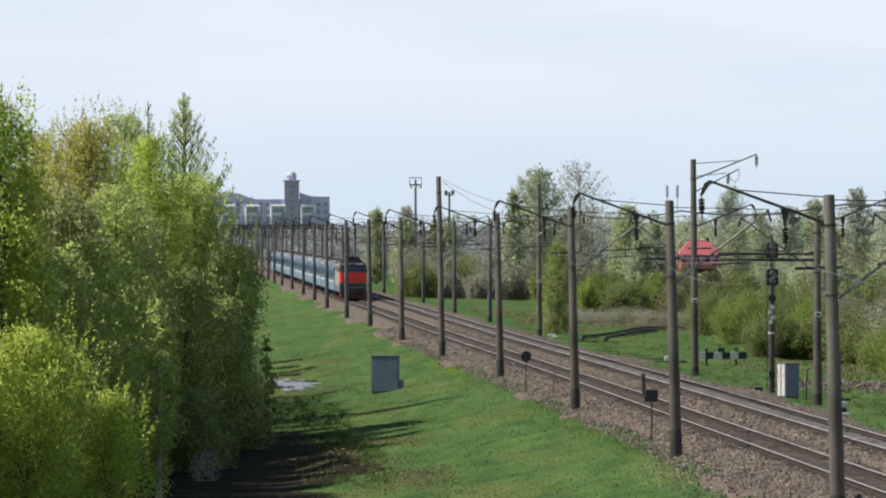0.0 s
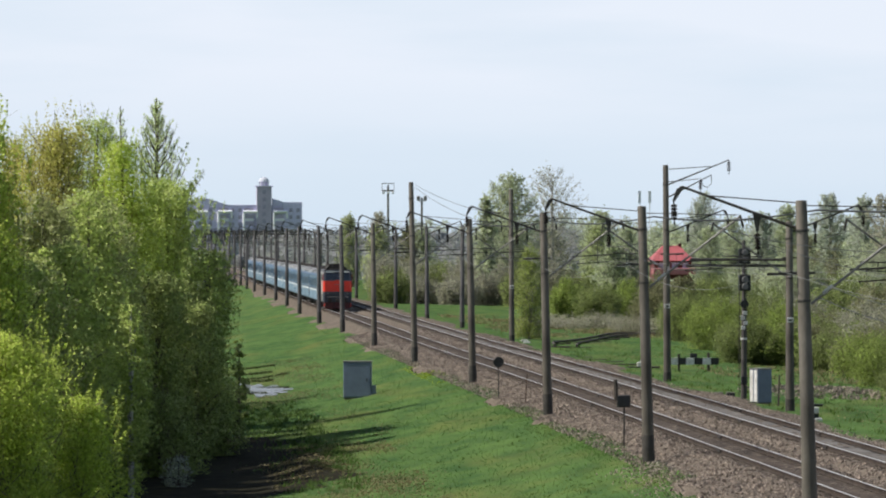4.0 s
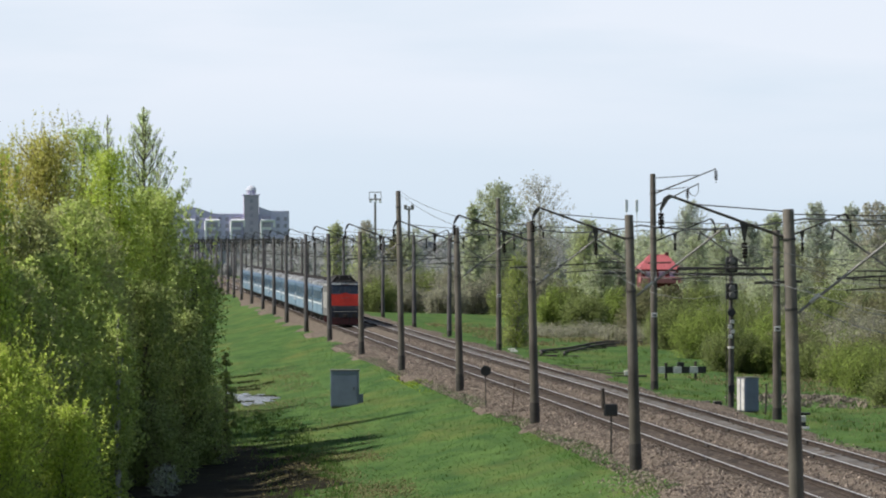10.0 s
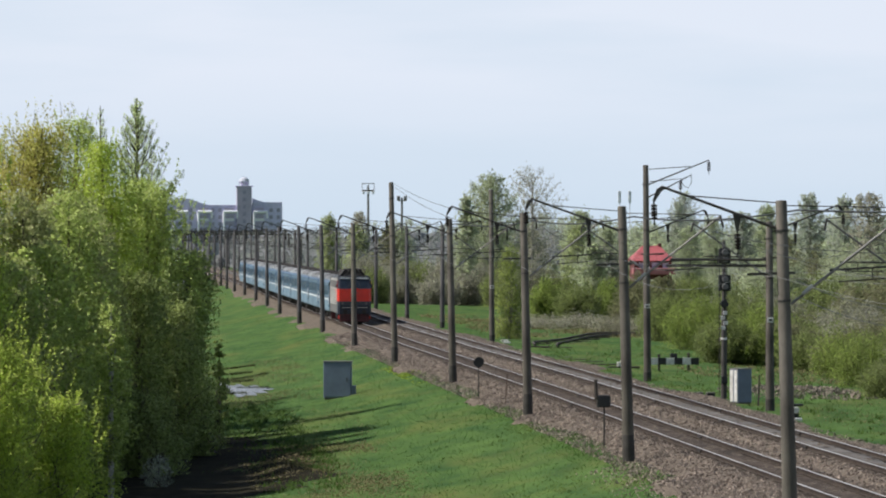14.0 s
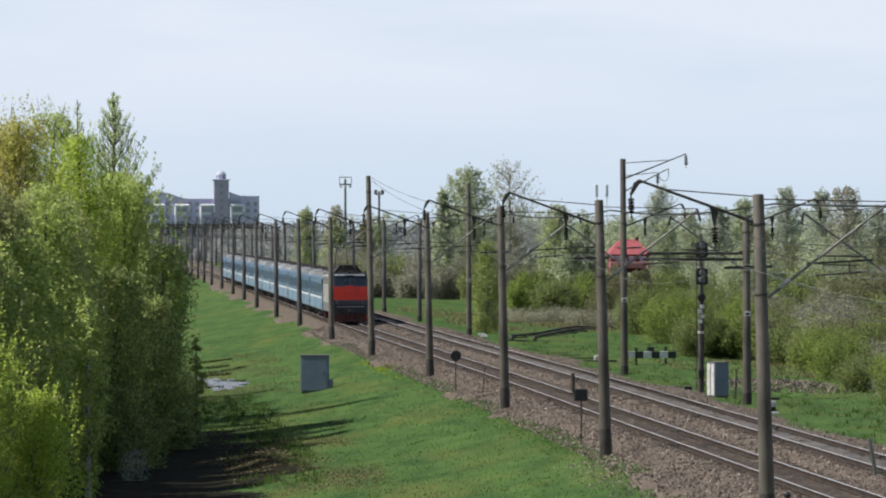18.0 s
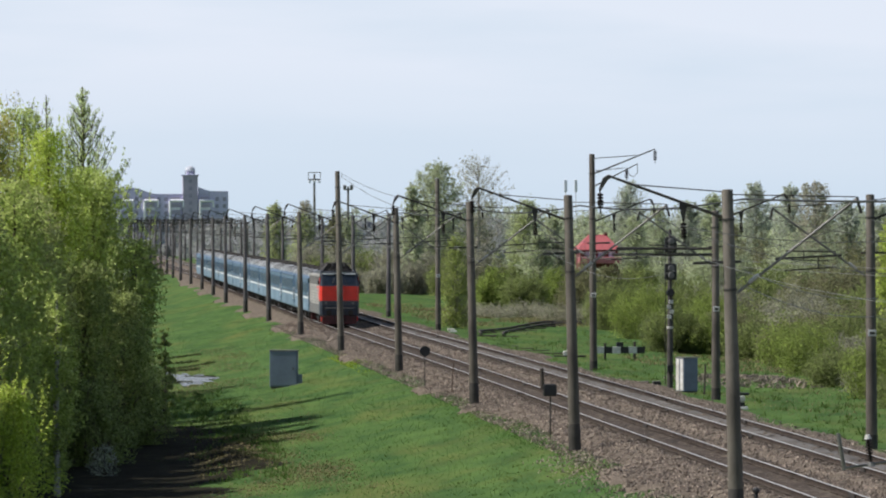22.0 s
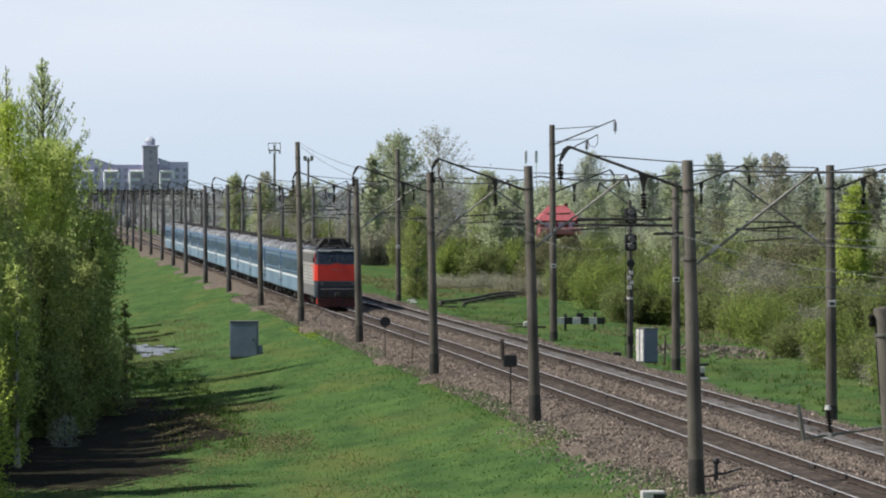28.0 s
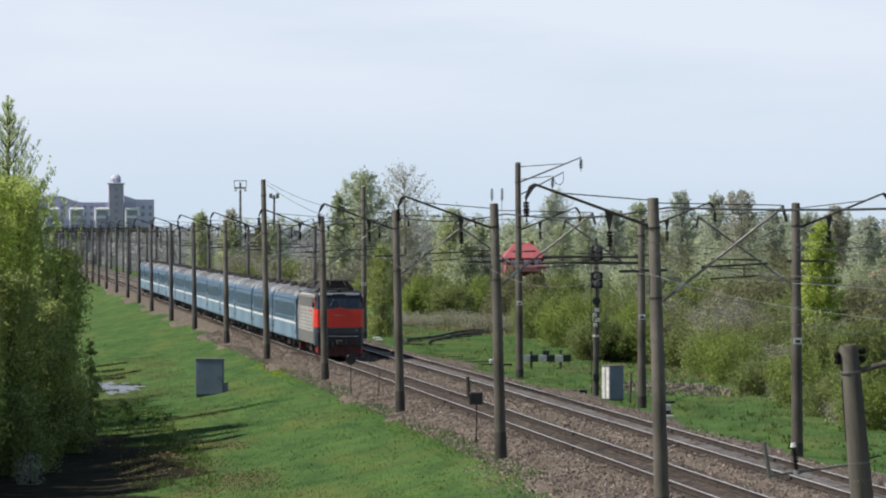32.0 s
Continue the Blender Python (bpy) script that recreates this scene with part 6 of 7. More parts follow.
def blades(name, n, x0, x1, y0, y1, tall, wide, mat, seed, label, near=1.0, keep=None, tuft=1, bare=False):
    g = np.random.default_rng(seed)
    x = g.uniform(x0, x1, n)
    y = y0 + (y1 - y0) * g.random(n) * g.random(n) ** (near - 0.9)
    if tuft > 1:
        x, y = np.repeat(x, tuft) + g.normal(0, 0.11, n * tuft), np.repeat(y, tuft) + g.normal(0, 0.16, n * tuft)
        n = n * tuft
    patch = np.sin(x * 0.7 + 1.3 * np.sin(y * 0.11)) * np.sin(y * 0.17 + 0.8 * np.sin(x * 0.5))
    ok = patch + g.normal(0, 0.45, n) > (keep if keep is not None else -9)
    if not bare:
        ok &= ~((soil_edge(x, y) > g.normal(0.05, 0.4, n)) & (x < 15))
    x, y = x[ok], y[ok]
    n = len(x)
    z = ground_z(x, y) - 0.02 + (np.clip(soil_edge(x, y) * 0.12, 0, 0.03) + soil_ridge(x, y) if bare else 0)
    p = np.stack([x, y, z], -1)
    a = g.random(n) * 2 * math.pi
    sd = np.stack([np.cos(a), np.sin(a), np.zeros(n)], -1) * (wide * g.uniform(0.6, 1.4, n))[:, None]
    up = np.stack([g.normal(0, 0.35, n), g.normal(0, 0.35, n), np.ones(n)], -1) * (tall * g.uniform(0.5, 1.5, n))[:, None]
    soft = np.stack([g.normal(0, 0.25, n), g.normal(0, 0.25, n), np.ones(n)], -1)
    ob = new(name, loose_mesh(name, np.stack([p - sd, p + sd, p + up], axis=1), mat, soft))
    return tagged(ob, label, "grass", kind="stuff")


blades("meadow_grass", 140000, -10, 19.9, 118, 640, 0.07, 0.03, M_BLADE, 21, "short fresh green grass on the embankment", 1.5)
blades("dry_grass", 46000, 2, 13.5, 140, 330, 0.06, 0.035, M_DRYBLADE, 22, "flattened dry straw among the grass", 1.4, keep=0.35)
blades("grass_tufts", 380, 1, 18.5, 125, 330, 0.09, 0.035, M_TUFT, 25, "coarse dark grass tufts on the embankment", 1.5, tuft=9)
blades("bank_straw", 26000, 6.0, 12.6, 182, 240, 0.06, 0.05, M_DRYBLADE, 30, "flattened dry straw along the earth bank", 1.0, keep=0.35, bare=True)
blades("pool_straw", 16000, 7.2, 14.4, 292, 388, 0.06, 0.05, M_DRYBLADE, 36, "dry yellow straw round the shallow pool", 1.0, keep=0.15)
blades("bank_tufts", 420, 6.5, 10.5, 196, 300, 0.22, 0.04, M_TUFT, 33, "ragged grass tufts along the earth bank", 1.0, tuft=10)
# rows of dark blades painted for long tree shadows and the pool's wet ridges
for i, (y, x0, x1) in enumerate(((317, 7.4, 9.1), (329, 8.8, 11.0), (343, 7.4, 10.4), (352, 8.0, 11.8), (362, 8.0, 10.9), (374, 8.2, 11.4))):
    blades("sedge", 260, x0, x1, y - 1.0, y + 1.0, 0.15, 0.06, M_STREAK, 60 + i, "dark blades drawn for tree shadows and wet ridges", 1.0)
blades("bush_foot_straw", 6500, 37.5, 56, 276, 318, 0.17, 0.04, M_DRYBLADE, 34, "tall dry brown grass at the foot of the bushes", 1.0, keep=0.0)
blades("spring_flowers", 1600, 18.2, 19.8, 282, 318, 0.1, 0.03, M_FLOWER, 29, "yellow spring flowers at the foot of the ballast", 1.0, keep=-0.2)
blades("shoulder_grass", 26000, 18.2, 20.5, 150, 420, 0.05, 0.035, M_BLADE, 26, "thin grass growing into the ballast shoulder", 1.4, keep=0.1)
blades("verge_tufts", 1000, 31.6, 60, 160, 420, 0.2, 0.04, M_TUFT, 27, "coarse grass tufts on the verge", 1.2, tuft=9)
blades("verge_dry_grass", 26000, 33, 60, 160, 400, 0.08, 0.035, M_DRYBLADE, 28, "dry straw among the verge grass", 1.2, keep=0.2)
blades("verge_grass", 80000, 31.3, 66, 150, 640, 0.07, 0.03, M_BLADE, 23, "fresh grass on the verge beyond the track", 1.2)
blades("verge_straw", 26000, 33.5, 64, 405, 520, 0.25, 0.04, M_DRYBLADE, 24, "tall dry brown grass near the bushes", 0.95, keep=0.1)


def stones(n, seed):
    g = np.random.default_rng(seed)
    side = g.random(n)
    x = np.where(side < 0.55, 22.3 - 3.2 * g.random(n) ** 1.1, np.where(side < 0.85, g.uniform(24.1, 26.4, n), g.uniform(28.2, 31.6, n)))
    y = 118 + 290 * g.random(n) ** 1.6
    x = np.where((side < 0.3) & (y < 178), x - 1.6 * g.random(n), x)
    z = np.maximum(shoulder_z(x, y), ground_z(x, y)) + 0.01
    x = x + drift(y)
    s = g.uniform(0.02, 0.06, n)
    o = g.normal(size=(n, 4, 3)) * 0.35 + np.array([[1, 0, -0.3], [-0.6, 0.9, -0.3], [-0.6, -0.9, -0.3], [0, 0, 1.0]])
    v = (np.stack([x, y, z], -1)[:, None] + o * s[:, None, None]).reshape(-1, 3)
    i = np.arange(n)[:, None] * 4
    f = np.concatenate([i + np.array([[0, 1, 3]]), i + np.array([[1, 2, 3]]), i + np.array([[2, 0, 3]])])
    me = bpy.data.meshes.new("ballast_stones")
    me.from_pydata(v.tolist(), [], f.tolist())
    me.materials.append(M_STONE)
    return tagged(new("ballast_stones", me), "loose brown and grey ballast stones", "gravel", kind="stuff")


stones(75000, 31)


# ---- lineside things ----
M_STEELBLUE = material("blue_grey_sheet", (0.17, 0.21, 0.29), (0.14, 0.17, 0.24), rough=0.45, scale=1.5)
M_BLACK = material("black_paint", (0.018, 0.018, 0.02), rough=0.5)
M_SIGNALPOST = material("signal_post", (0.09, 0.083, 0.073), (0.045, 0.041, 0.036), scale=1.5)
M_LENS = material("dark_lens", (0.05, 0.05, 0.055), rough=0.08, bump=0)
M_RUST = material("rust", (0.12, 0.075, 0.05), (0.06, 0.04, 0.03))
M_TIMBER = material("old_timber", (0.075, 0.06, 0.05), (0.04, 0.032, 0.027), scale=2)
M_WOODPOLE = material("grey_timber_pole", (0.135, 0.118, 0.094), (0.07, 0.061, 0.048), scale=1.4, stretch=(3, 3, 0.25))
M_WATER = material("still_water", (0.05, 0.05, 0.042), (0.1, 0.09, 0.065), rough=0.2, bump=0.5, fine=2.5, scale=1.2, spec=0.2)
# far walls and windows paled towards lilac, distance haze painted into them
M_FARWALL = material("haze_lilac_plaster", (0.63, 0.605, 0.8), (0.57, 0.55, 0.73), scale=0.1, fine=1.0)
M_FARWALL_DARK = material("haze_violet_plaster", (0.5, 0.45, 0.55), (0.44, 0.4, 0.5), scale=0.1, fine=1.0)
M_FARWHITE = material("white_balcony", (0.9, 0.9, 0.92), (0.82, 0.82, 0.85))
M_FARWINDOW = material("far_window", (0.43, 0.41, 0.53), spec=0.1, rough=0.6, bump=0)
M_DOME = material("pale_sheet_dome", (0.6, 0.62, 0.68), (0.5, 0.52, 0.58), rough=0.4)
M_FARROOF = material("slate_roof", (0.25, 0.255, 0.3), rough=0.7)
M_REDROOF = material("red_roof", (0.46, 0.12, 0.125), (0.38, 0.095, 0.1), scale=1, rough=0.55)
M_REDWALL = material("dark_red_wall", (0.15, 0.04, 0.04), (0.11, 0.03, 0.03), scale=1)
M_PINKROOF = material("faded_red_roof", (0.45, 0.17, 0.175), (0.37, 0.13, 0.135), scale=1)
# cladding colour includes the blue-grey of the distant haze
M_WAREHOUSE = material("haze_blue_cladding", (0.3, 0.32, 0.39), (0.25, 0.27, 0.33), scale=0.2)


def gz(x, y):
    return float(ground_z(np.array(float(x)), np.array(float(y))))


def relay_cabinet():
    x, y = 13.85, 287.4
    e = thing("relay_cabinet", (x, y, -2.03), "grey-blue sheet steel relay cabinet on the grass slope", "cabinet", rz=-6)
    part("body", Build().box(-0.86, 0.86, -0.4, 0.4, 0.1, 2.3, 0.02), M_STEELBLUE, e)
    part("plinth", Build().box(-0.8, 0.8, -0.36, 0.36, -0.3, 0.12, 0.02), M_CONCRETE, e, "concrete plinth")
    part("lid", Build().box(-0.92, 0.92, -0.46, 0.46, 2.3, 2.36, 0.02), M_GALV, e, "pale overhanging lid")
    part("door", Build().box(-0.78, 0.78, -0.425, -0.40, 0.18, 2.22, 0.01), M_STEELBLUE, e)
    part("side_box", Build().box(0.87, 1.12, -0.35, 0.2, 0.08, 0.85, 0.02), M_STEELBLUE, e, "small cable box")
    part("door_handle", Build().box(0.55, 0.6, -0.46, -0.425, 1.1, 1.3, 0.01), M_DARKSTEEL, e)


def signal_cabinet():
    e = thing("signal_cabinet", (32.55, 241.5, -0.70), "grey sheet steel cabinet with white side panels", "cabinet", rz=24)
    part("body", Build().box(-0.42, 0.42, -0.4, 0.4, 0.06, 1.78, 0.02), M_STEELBLUE, e)
    part("lid", Build().box(-0.46, 0.46, -0.44, 0.44, 1.78, 1.83, 0.015), M_GALV, e, "pale lid")
    for y in (-0.2, 0.2):
        part("side_panel", Build().box(-0.45, -0.42, y - 0.15, y + 0.15, 0.1, 1.74, 0.008), M_WHITE, e, "white painted panel")
    part("plinth", Build().box(-0.4, 0.4, -0.38, 0.38, -0.25, 0.07, 0.02), M_CONCRETE, e)


def light_signal():
    x, y = 32.12, 245.0
    e = thing("light_signal", (x, y, -0.68), "railway light signal with two black heads on a mast", "signal")
    part("mast", Build().lathe([(0.16, -0.3), (0.15, 1.5), (0.09, 8.35), (0.04, 8.45)], n=14), M_SIGNALPOST, e, "grey concrete mast", smooth=True)
    for z, hh in ((7.62, 0.78), (6.2, 0.86)):
        h = part("signal_head", Build().box(-0.32, 0.32, -0.42, -0.2, z - hh / 2, z + hh / 2, 0.05), M_BLACK, e, "black two-lamp signal head")
        for k in (-0.19, 0.19):
            # hood colour lifted to grey for the arc of glint on each lamp
            part("hood", Build().lathe([(0.15, 0), (0.16, 0.02), (0.16, 0.26), (0.145, 0.27)], n=14).mesh("hood", M_LOUVRE), None, h, "lamp hood in grey, pale for its glint", at=pose(0, -0.42, z + k, 90))
            part("lens", Build().lathe([(0.11, 0), (0.1, 0.03), (0.02, 0.04)], n=14).mesh("lens", M_LENS), None, h, "unlit dark lens", at=pose(0, -0.42, z + k, 90))
    part("round_indicator", Build().lathe([(0.2, 0), (0.22, 0.03), (0.22, 0.14), (0.18, 0.16)], n=18).mesh("round_indicator", M_BLACK), None, e, "round black indicator", at=pose(0, -0.15, 5.1, 90))
    for dx, z in ((0.05, 4.62), (-0.07, 4.36), (0.07, 4.1), (-0.05, 3.84)):
        part("letter_plate", Build().box(dx - 0.11, dx + 0.11, -0.2, -0.16, z - 0.1, z + 0.1, 0.01), M_WHITE, e, "white enamel plate")
    part("cable_box", Build().box(-0.16, 0.16, -0.3, -0.14, 0.9, 1.3, 0.02), M_BLACK, e, "small black cable box")
    part("clamp_band", Build().lathe([(0.17, 3.2), (0.175, 3.22), (0.175, 3.3), (0.17, 3.32)], n=14), M_WHITE, e)
    lad = Build()
    for s in (-0.2, 0.2):
        lad.rod((s, 0.35, 0.2), (s, 0.28, 7.6), 0.02, n=6)
    for i in range(24):
        lad.rod((-0.2, 0.345, 0.5 + i * 0.3), (0.2, 0.345, 0.5 + i * 0.3), 0.012, n=5)
    part("ladder", lad, M_DARKSTEEL, e, "slim steel ladder")


def striped_barrier():
    x, y = 36.7, 304.75
    e = thing("striped_barrier", (x, y, gz(x, y)), "low black and white striped barrier board", "barrier")
    for i in range(6):
        part("board_block", Build().box(-1.62 + i * 0.54, -1.08 + i * 0.54, -0.05, 0.05, 0.42, 0.86, 0.01), M_BLACK if i % 2 else M_WHITE, e, "black painted block" if i % 2 else "white painted block")
    for px, hh in ((-1.0, 1.1), (0.95, 1.2)):
        part("post", Build().box(px - 0.08, px + 0.08, 0.05, 0.2, -0.2, hh, 0.02), M_TIMBER, e, "dark timber post")
    part("stop_box", Build().box(-0.25, 0.2, 0.06, 0.3, 0.86, 1.15, 0.03), M_BLACK, e)


def disc_sign():
    e = thing("disc_sign", (19.4, 247.7, -0.7), "black round signal disc on a thin post", "railway sign")
    part("post", Build().rod((0, 0, -0.2), (0, 0, 2.0), 0.03, n=8), M_DARKSTEEL, e)
    part("disc", Build().lathe([(0.27, 0), (0.28, 0.01), (0.28, 0.04), (0.27, 0.05)], n=24).mesh("disc", M_BLACK), None, e, "round black disc", at=pose(0, 0, 2.0, 90))


def post_box():
    e = thing("track_telephone", (20.2, 191.8, -0.68), "black equipment box on a thin post beside the track", "equipment box")
    part("post", Build().rod((0, 0, -0.2), (0.0, 0, 1.7), 0.035, n=8), M_DARKSTEEL, e)
    part("box", Build().box(-0.3, 0.25, -0.16, 0.16, 1.62, 2.12, 0.04), M_BLACK, e, "black box")
    part("tube", Build().rod((-0.32, 0, 1.9), (-0.36, 0, 2.75), 0.085, n=10), M_TIMBER, e, "upright brown tube")


def small_lineside():
    e = thing("thin_post", (20.08, 239.1, -0.68), "thin leaning rusty rod beside the track", "post")
    part("rod", Build().rod((0, 0, -0.2), (0.12, 0, 1.6), 0.025, n=7), M_RUST, e)
    e = thing("marker_post", (33.1, 238.9, -0.75), "thin dark marker post in the grass", "post")
    part("rod", Build().rod((0, 0, -0.2), (0.06, 0, 1.6), 0.05, 0.04, n=8), M_TIMBER, e)
    for dx, mat in ((0.0, M_BLACK), (0.62, M_BLACK)):
        e = thing("cable_box", (31.25 + dx, 248.6, -0.72), "low black trackside cable box", "cable box", "low cable boxes")
        part("box", Build().box(-0.24, 0.24, -0.2, 0.2, 0.05, 0.32, 0.05), mat, e)
        part("lid", Build().box(-0.2, 0.22, -0.2, 0.2, 0.32, 0.37, 0.01), M_GALV, e, "pale lid edge")
        part("foot", Build().box(-0.1, 0.1, -0.1, 0.1, -0.2, 0.06), M_DARKSTEEL, e)
    e = thing("dwarf_signal", (32.0, 218.6, -0.70), "dwarf signal with white and black body", "signal")
    part("foot", Build().box(-0.3, 0.35, -0.2, 0.2, -0.1, 0.14, 0.03), M_WHITE, e, "white concrete foot")
    part("neck", Build().box(-0.16, 0.2, -0.14, 0.14, 0.14, 0.34, 0.02), M_BLACK, e)
    part("head", Build().box(-0.2, 0.2, -0.18, 0.18, 0.34, 0.66, 0.05), M_WHITE, e, "white signal head")
    part("hood", Build().box(-0.1, 0.4, -0.15, 0.15, 0.68, 0.8, 0.03), M_BLACK, e, "black hood")
    e = thing("white_marker", (33.9, 312, -0.75), "small white stone marker by the track", "marker")
    part("stone", Build().box(-0.18, 0.16, -0.12, 0.12, -0.1, 0.32, 0.05), M_WHITE, e)
    part("top", Build().box(0.05, 0.24, -0.1, 0.1, 0.2, 0.48, 0.04), M_WHITE, e)
    for x, y in ((31.9, 378.0), (32.3, 385.0)):
        e = thing("white_marker", (x, y, -0.72), "small white stone marker by the track", "marker")
        part("stone", Build().box(-0.3, 0.3, -0.15, 0.15, -0.1, 0.18, 0.05), M_WHITE, e)
    e = thing("white_post", (18.3, 134.5, gz(18.3, 134.5)), "low white concrete post with a black band", "marker")
    part("stone", Build().box(-0.35, 0.35, -0.15, 0.15, -0.1, 0.42, 0.04), M_WHITE, e)
    part("band", Build().box(0.0, 0.36, -0.16, 0.16, 0.18, 0.32), M_BLACK, e, "black band")
    e = thing("lever_stand", (20.75, 138.5, -0.45), "small black lever stand with a cable", "lever")
    part("stand", Build().rod((0, 0, -0.15), (0, 0, 0.42), 0.07, 0.06, n=8).lathe([(0.05, 0.4), (0.11, 0.46), (0.11, 0.54), (0.05, 0.6)], n=10), M_BLACK, e)
    part("cable", Build().path([(-0.9, -0.4, 0.02), (-0.3, -0.1, 0.06), (0, 0, 0.1), (0.5, 0.5, 0.16), (0.95, 1.2, 0.22)], 0.035), M_BLACK, e, "black cable on the ballast")


def short_pole():
    e = thing("timber_pole", (19.98, 106.5, gz(19.98, 106.5)), "short weathered grey pole with steel bands and arm", "pole")
    e.matrix_world = pose(20.37, 106.5, gz(20.3, 106.5), 0, -5.2, 0)
    h = 6.08
    part("shaft", Build().lathe([(0.30, -0.4), (0.275, 2.0), (0.225, h - 0.06), (0.2, h), (0.0, h + 0.02)], n=18), M_WOODPOLE, e, smooth=True)
    for z in (h - 0.62, h - 2.72, h - 3.12):
        part("band", Build().lathe([(0.25, z - 0.03), (0.262, z - 0.025), (0.262, z + 0.025), (0.25, z + 0.03)], n=16), M_GALV, e, "pale steel band")
    part("arm", Build().rod((0.22, -0.1, h - 0.6), (0.85, -0.2, h - 0.48), 0.07, 0.06), M_WOODPOLE, e, "short side arm")
    part("arm_cap", Build().lathe([(0.05, -0.05), (0.07, 0.0), (0.05, 0.1)], (0.9, -0.2, h - 0.46), 10), M_WHITE_GLAZE, e, "white insulator")
    for s, z in ((-1, h - 0.2), (-1, h - 0.34), (1, h - 0.16), (1, h - 0.34)):
        part("insulator", Build().lathe([(0.03, -0.08), (0.08, -0.05), (0.08, 0.03), (0.04, 0.07)], (s * 0.29, -0.05, z), 10), M_INSUL, e)
    part("guy_wire", Build().rod((-0.24, -0.05, h - 0.75), (-0.27, -0.05, h - 2.2), 0.014, n=5), M_WIRE, e)
    inv = e.matrix_world.inverted()
    at = lambda x, y, z: tuple(inv @ Vector((x, y, z)))
    part("low_bracket", Build().rod(at(19.75, 106.2, 2.66), at(17.94, 106.2, 2.4), 0.034, 0.028, n=8), M_GALV, e, "thin steel bracket with a post insulator")
    part("end_post", Build().rod(at(17.95, 106.2, 2.36), at(17.8, 106.2, 3.2), 0.05, n=9), M_GALV, e, "upright grey tube")
    ins = Build().rod(at(18.56, 106.2, 2.5), at(18.49, 106.2, 3.1), 0.035, n=8)
    for k in range(7):
        u = 0.08 + 0.075 * k
        ins.rod(at(18.56 - 0.117 * u, 106.2, 2.5 + u), at(18.558 - 0.117 * u, 106.2, 2.53 + u), 0.095, 0.06, n=12)
    part("post_insulator", ins, M_INSUL, e, "black ribbed post insulator")
    part("insulator_cap", Build().rod(at(18.493, 106.2, 3.07), at(18.482, 106.2, 3.17), 0.085, 0.05, n=12), M_WHITE, e, "pale cap")
    part("insulator_foot", Build().rod(at(18.57, 106.2, 2.44), at(18.565, 106.2, 2.54), 0.1, 0.08, n=12), M_GALV, e)
    part("step_bolt", Build().rod((0.2, 0, h - 2.65), (0.5, 0, h - 2.6), 0.02, n=6), M_DARKSTEEL, e)


def mast_extras():
    """Upper arms of the tall mast and the wires that run off the tall masts."""
    e = thing("top_bracket", (31.75, 277.2, 0), "steel line bracket with insulators on the tall mast", "bracket")
    part("upper_arm", Build().rod((0.1, 0, 11.05), (3.7, 0, 12.5), 0.045, 0.035).rod((0.1, 0, 11.95), (2.6, 0, 12.12), 0.025, n=6), M_DARKSTEEL, e)
    part("lower_arm", Build().rod((0.1, 0, 10.3), (2.65, 0, 11.62), 0.04, 0.03).rod((0.1, 0, 11.2), (1.9, 0, 11.38), 0.022, n=6), M_DARKSTEEL, e)
    for x, z in ((3.7, 12.5), (2.0, 11.42)):
        b = Build()
        insulator(b, (x, 0, z), 0.85, 0.12)
        part("insulator", b, M_INSUL, e)
    part("jumper", Build().path([(2.0, 0, 11.3), (2.2, 0, 10.95), (2.45, 0, 10.85), (2.65, 0, 11.1), (2.65, 0, 11.6)], 0.02), M_DARKSTEEL, e)
    wire("span_wire", [(19.5, 323, 11.55), (20.1, 226, 8.9)], 0.6, 0.014, M_WIRE, "thin cable from the tall mast")
    wire("span_wire", [(19.5, 323, 11.35), (20.9, 226, 8.3)], 0.9, 0.014, M_WIRE, "thin cable from the tall mast")
    wire("slack_wire", [(19.75, 134.6, 6.68), (31.4, 178.9, 5.14), (41.8, 215, 4.96)], 0.3, 0.014, M_LIGHTWIRE, "slack pale cable between masts")
    wire("slack_wire", [(19.85, 134.6, 6.19), (31.4, 178.9, 4.45), (41.8, 215, 3.58)], 0.3, 0.014, M_LIGHTWIRE, "slack pale cable between masts")
    wire("slack_wire", [(20.0, 179, 6.9), (31.9, 277.4, 6.2)], 0.7, 0.012, M_LIGHTWIRE, "slack pale cable between masts")
    for x0, y0, x1, zz in ((32.4, 231, 27.6, 6.8), (32.4, 231, 27.4, 6.5)):
        e = thing("support_beam", (x0, y0, zz), "long dark support arm over the track", "arm", "support arms")
        part("beam", Build().rod((0, 0, 0), (x1 - x0, 0, 0.02), 0.065, n=8), M_DARKSTEEL, e)


def puddle(cx, cy, rx, ry, seed):
    g = np.random.default_rng(seed)
    pts = []
    for i in range(64):
        a = 2 * math.pi * i / 64
        k = 1 + 0.16 * math.sin(3 * a + seed) + 0.2 * math.sin(9 * a) + 0.1 * g.normal()
        pts.append((cx + rx * k * math.cos(a), cy + ry * k * math.sin(a), -2.62))
    b = Build()
    b.v, b.f = pts, [tuple(range(64))]
    tagged(new("puddle", b.mesh("puddle", M_WATER)), "shallow puddle reflecting the sky in the meadow", "puddle", "meadow puddles", "structure")


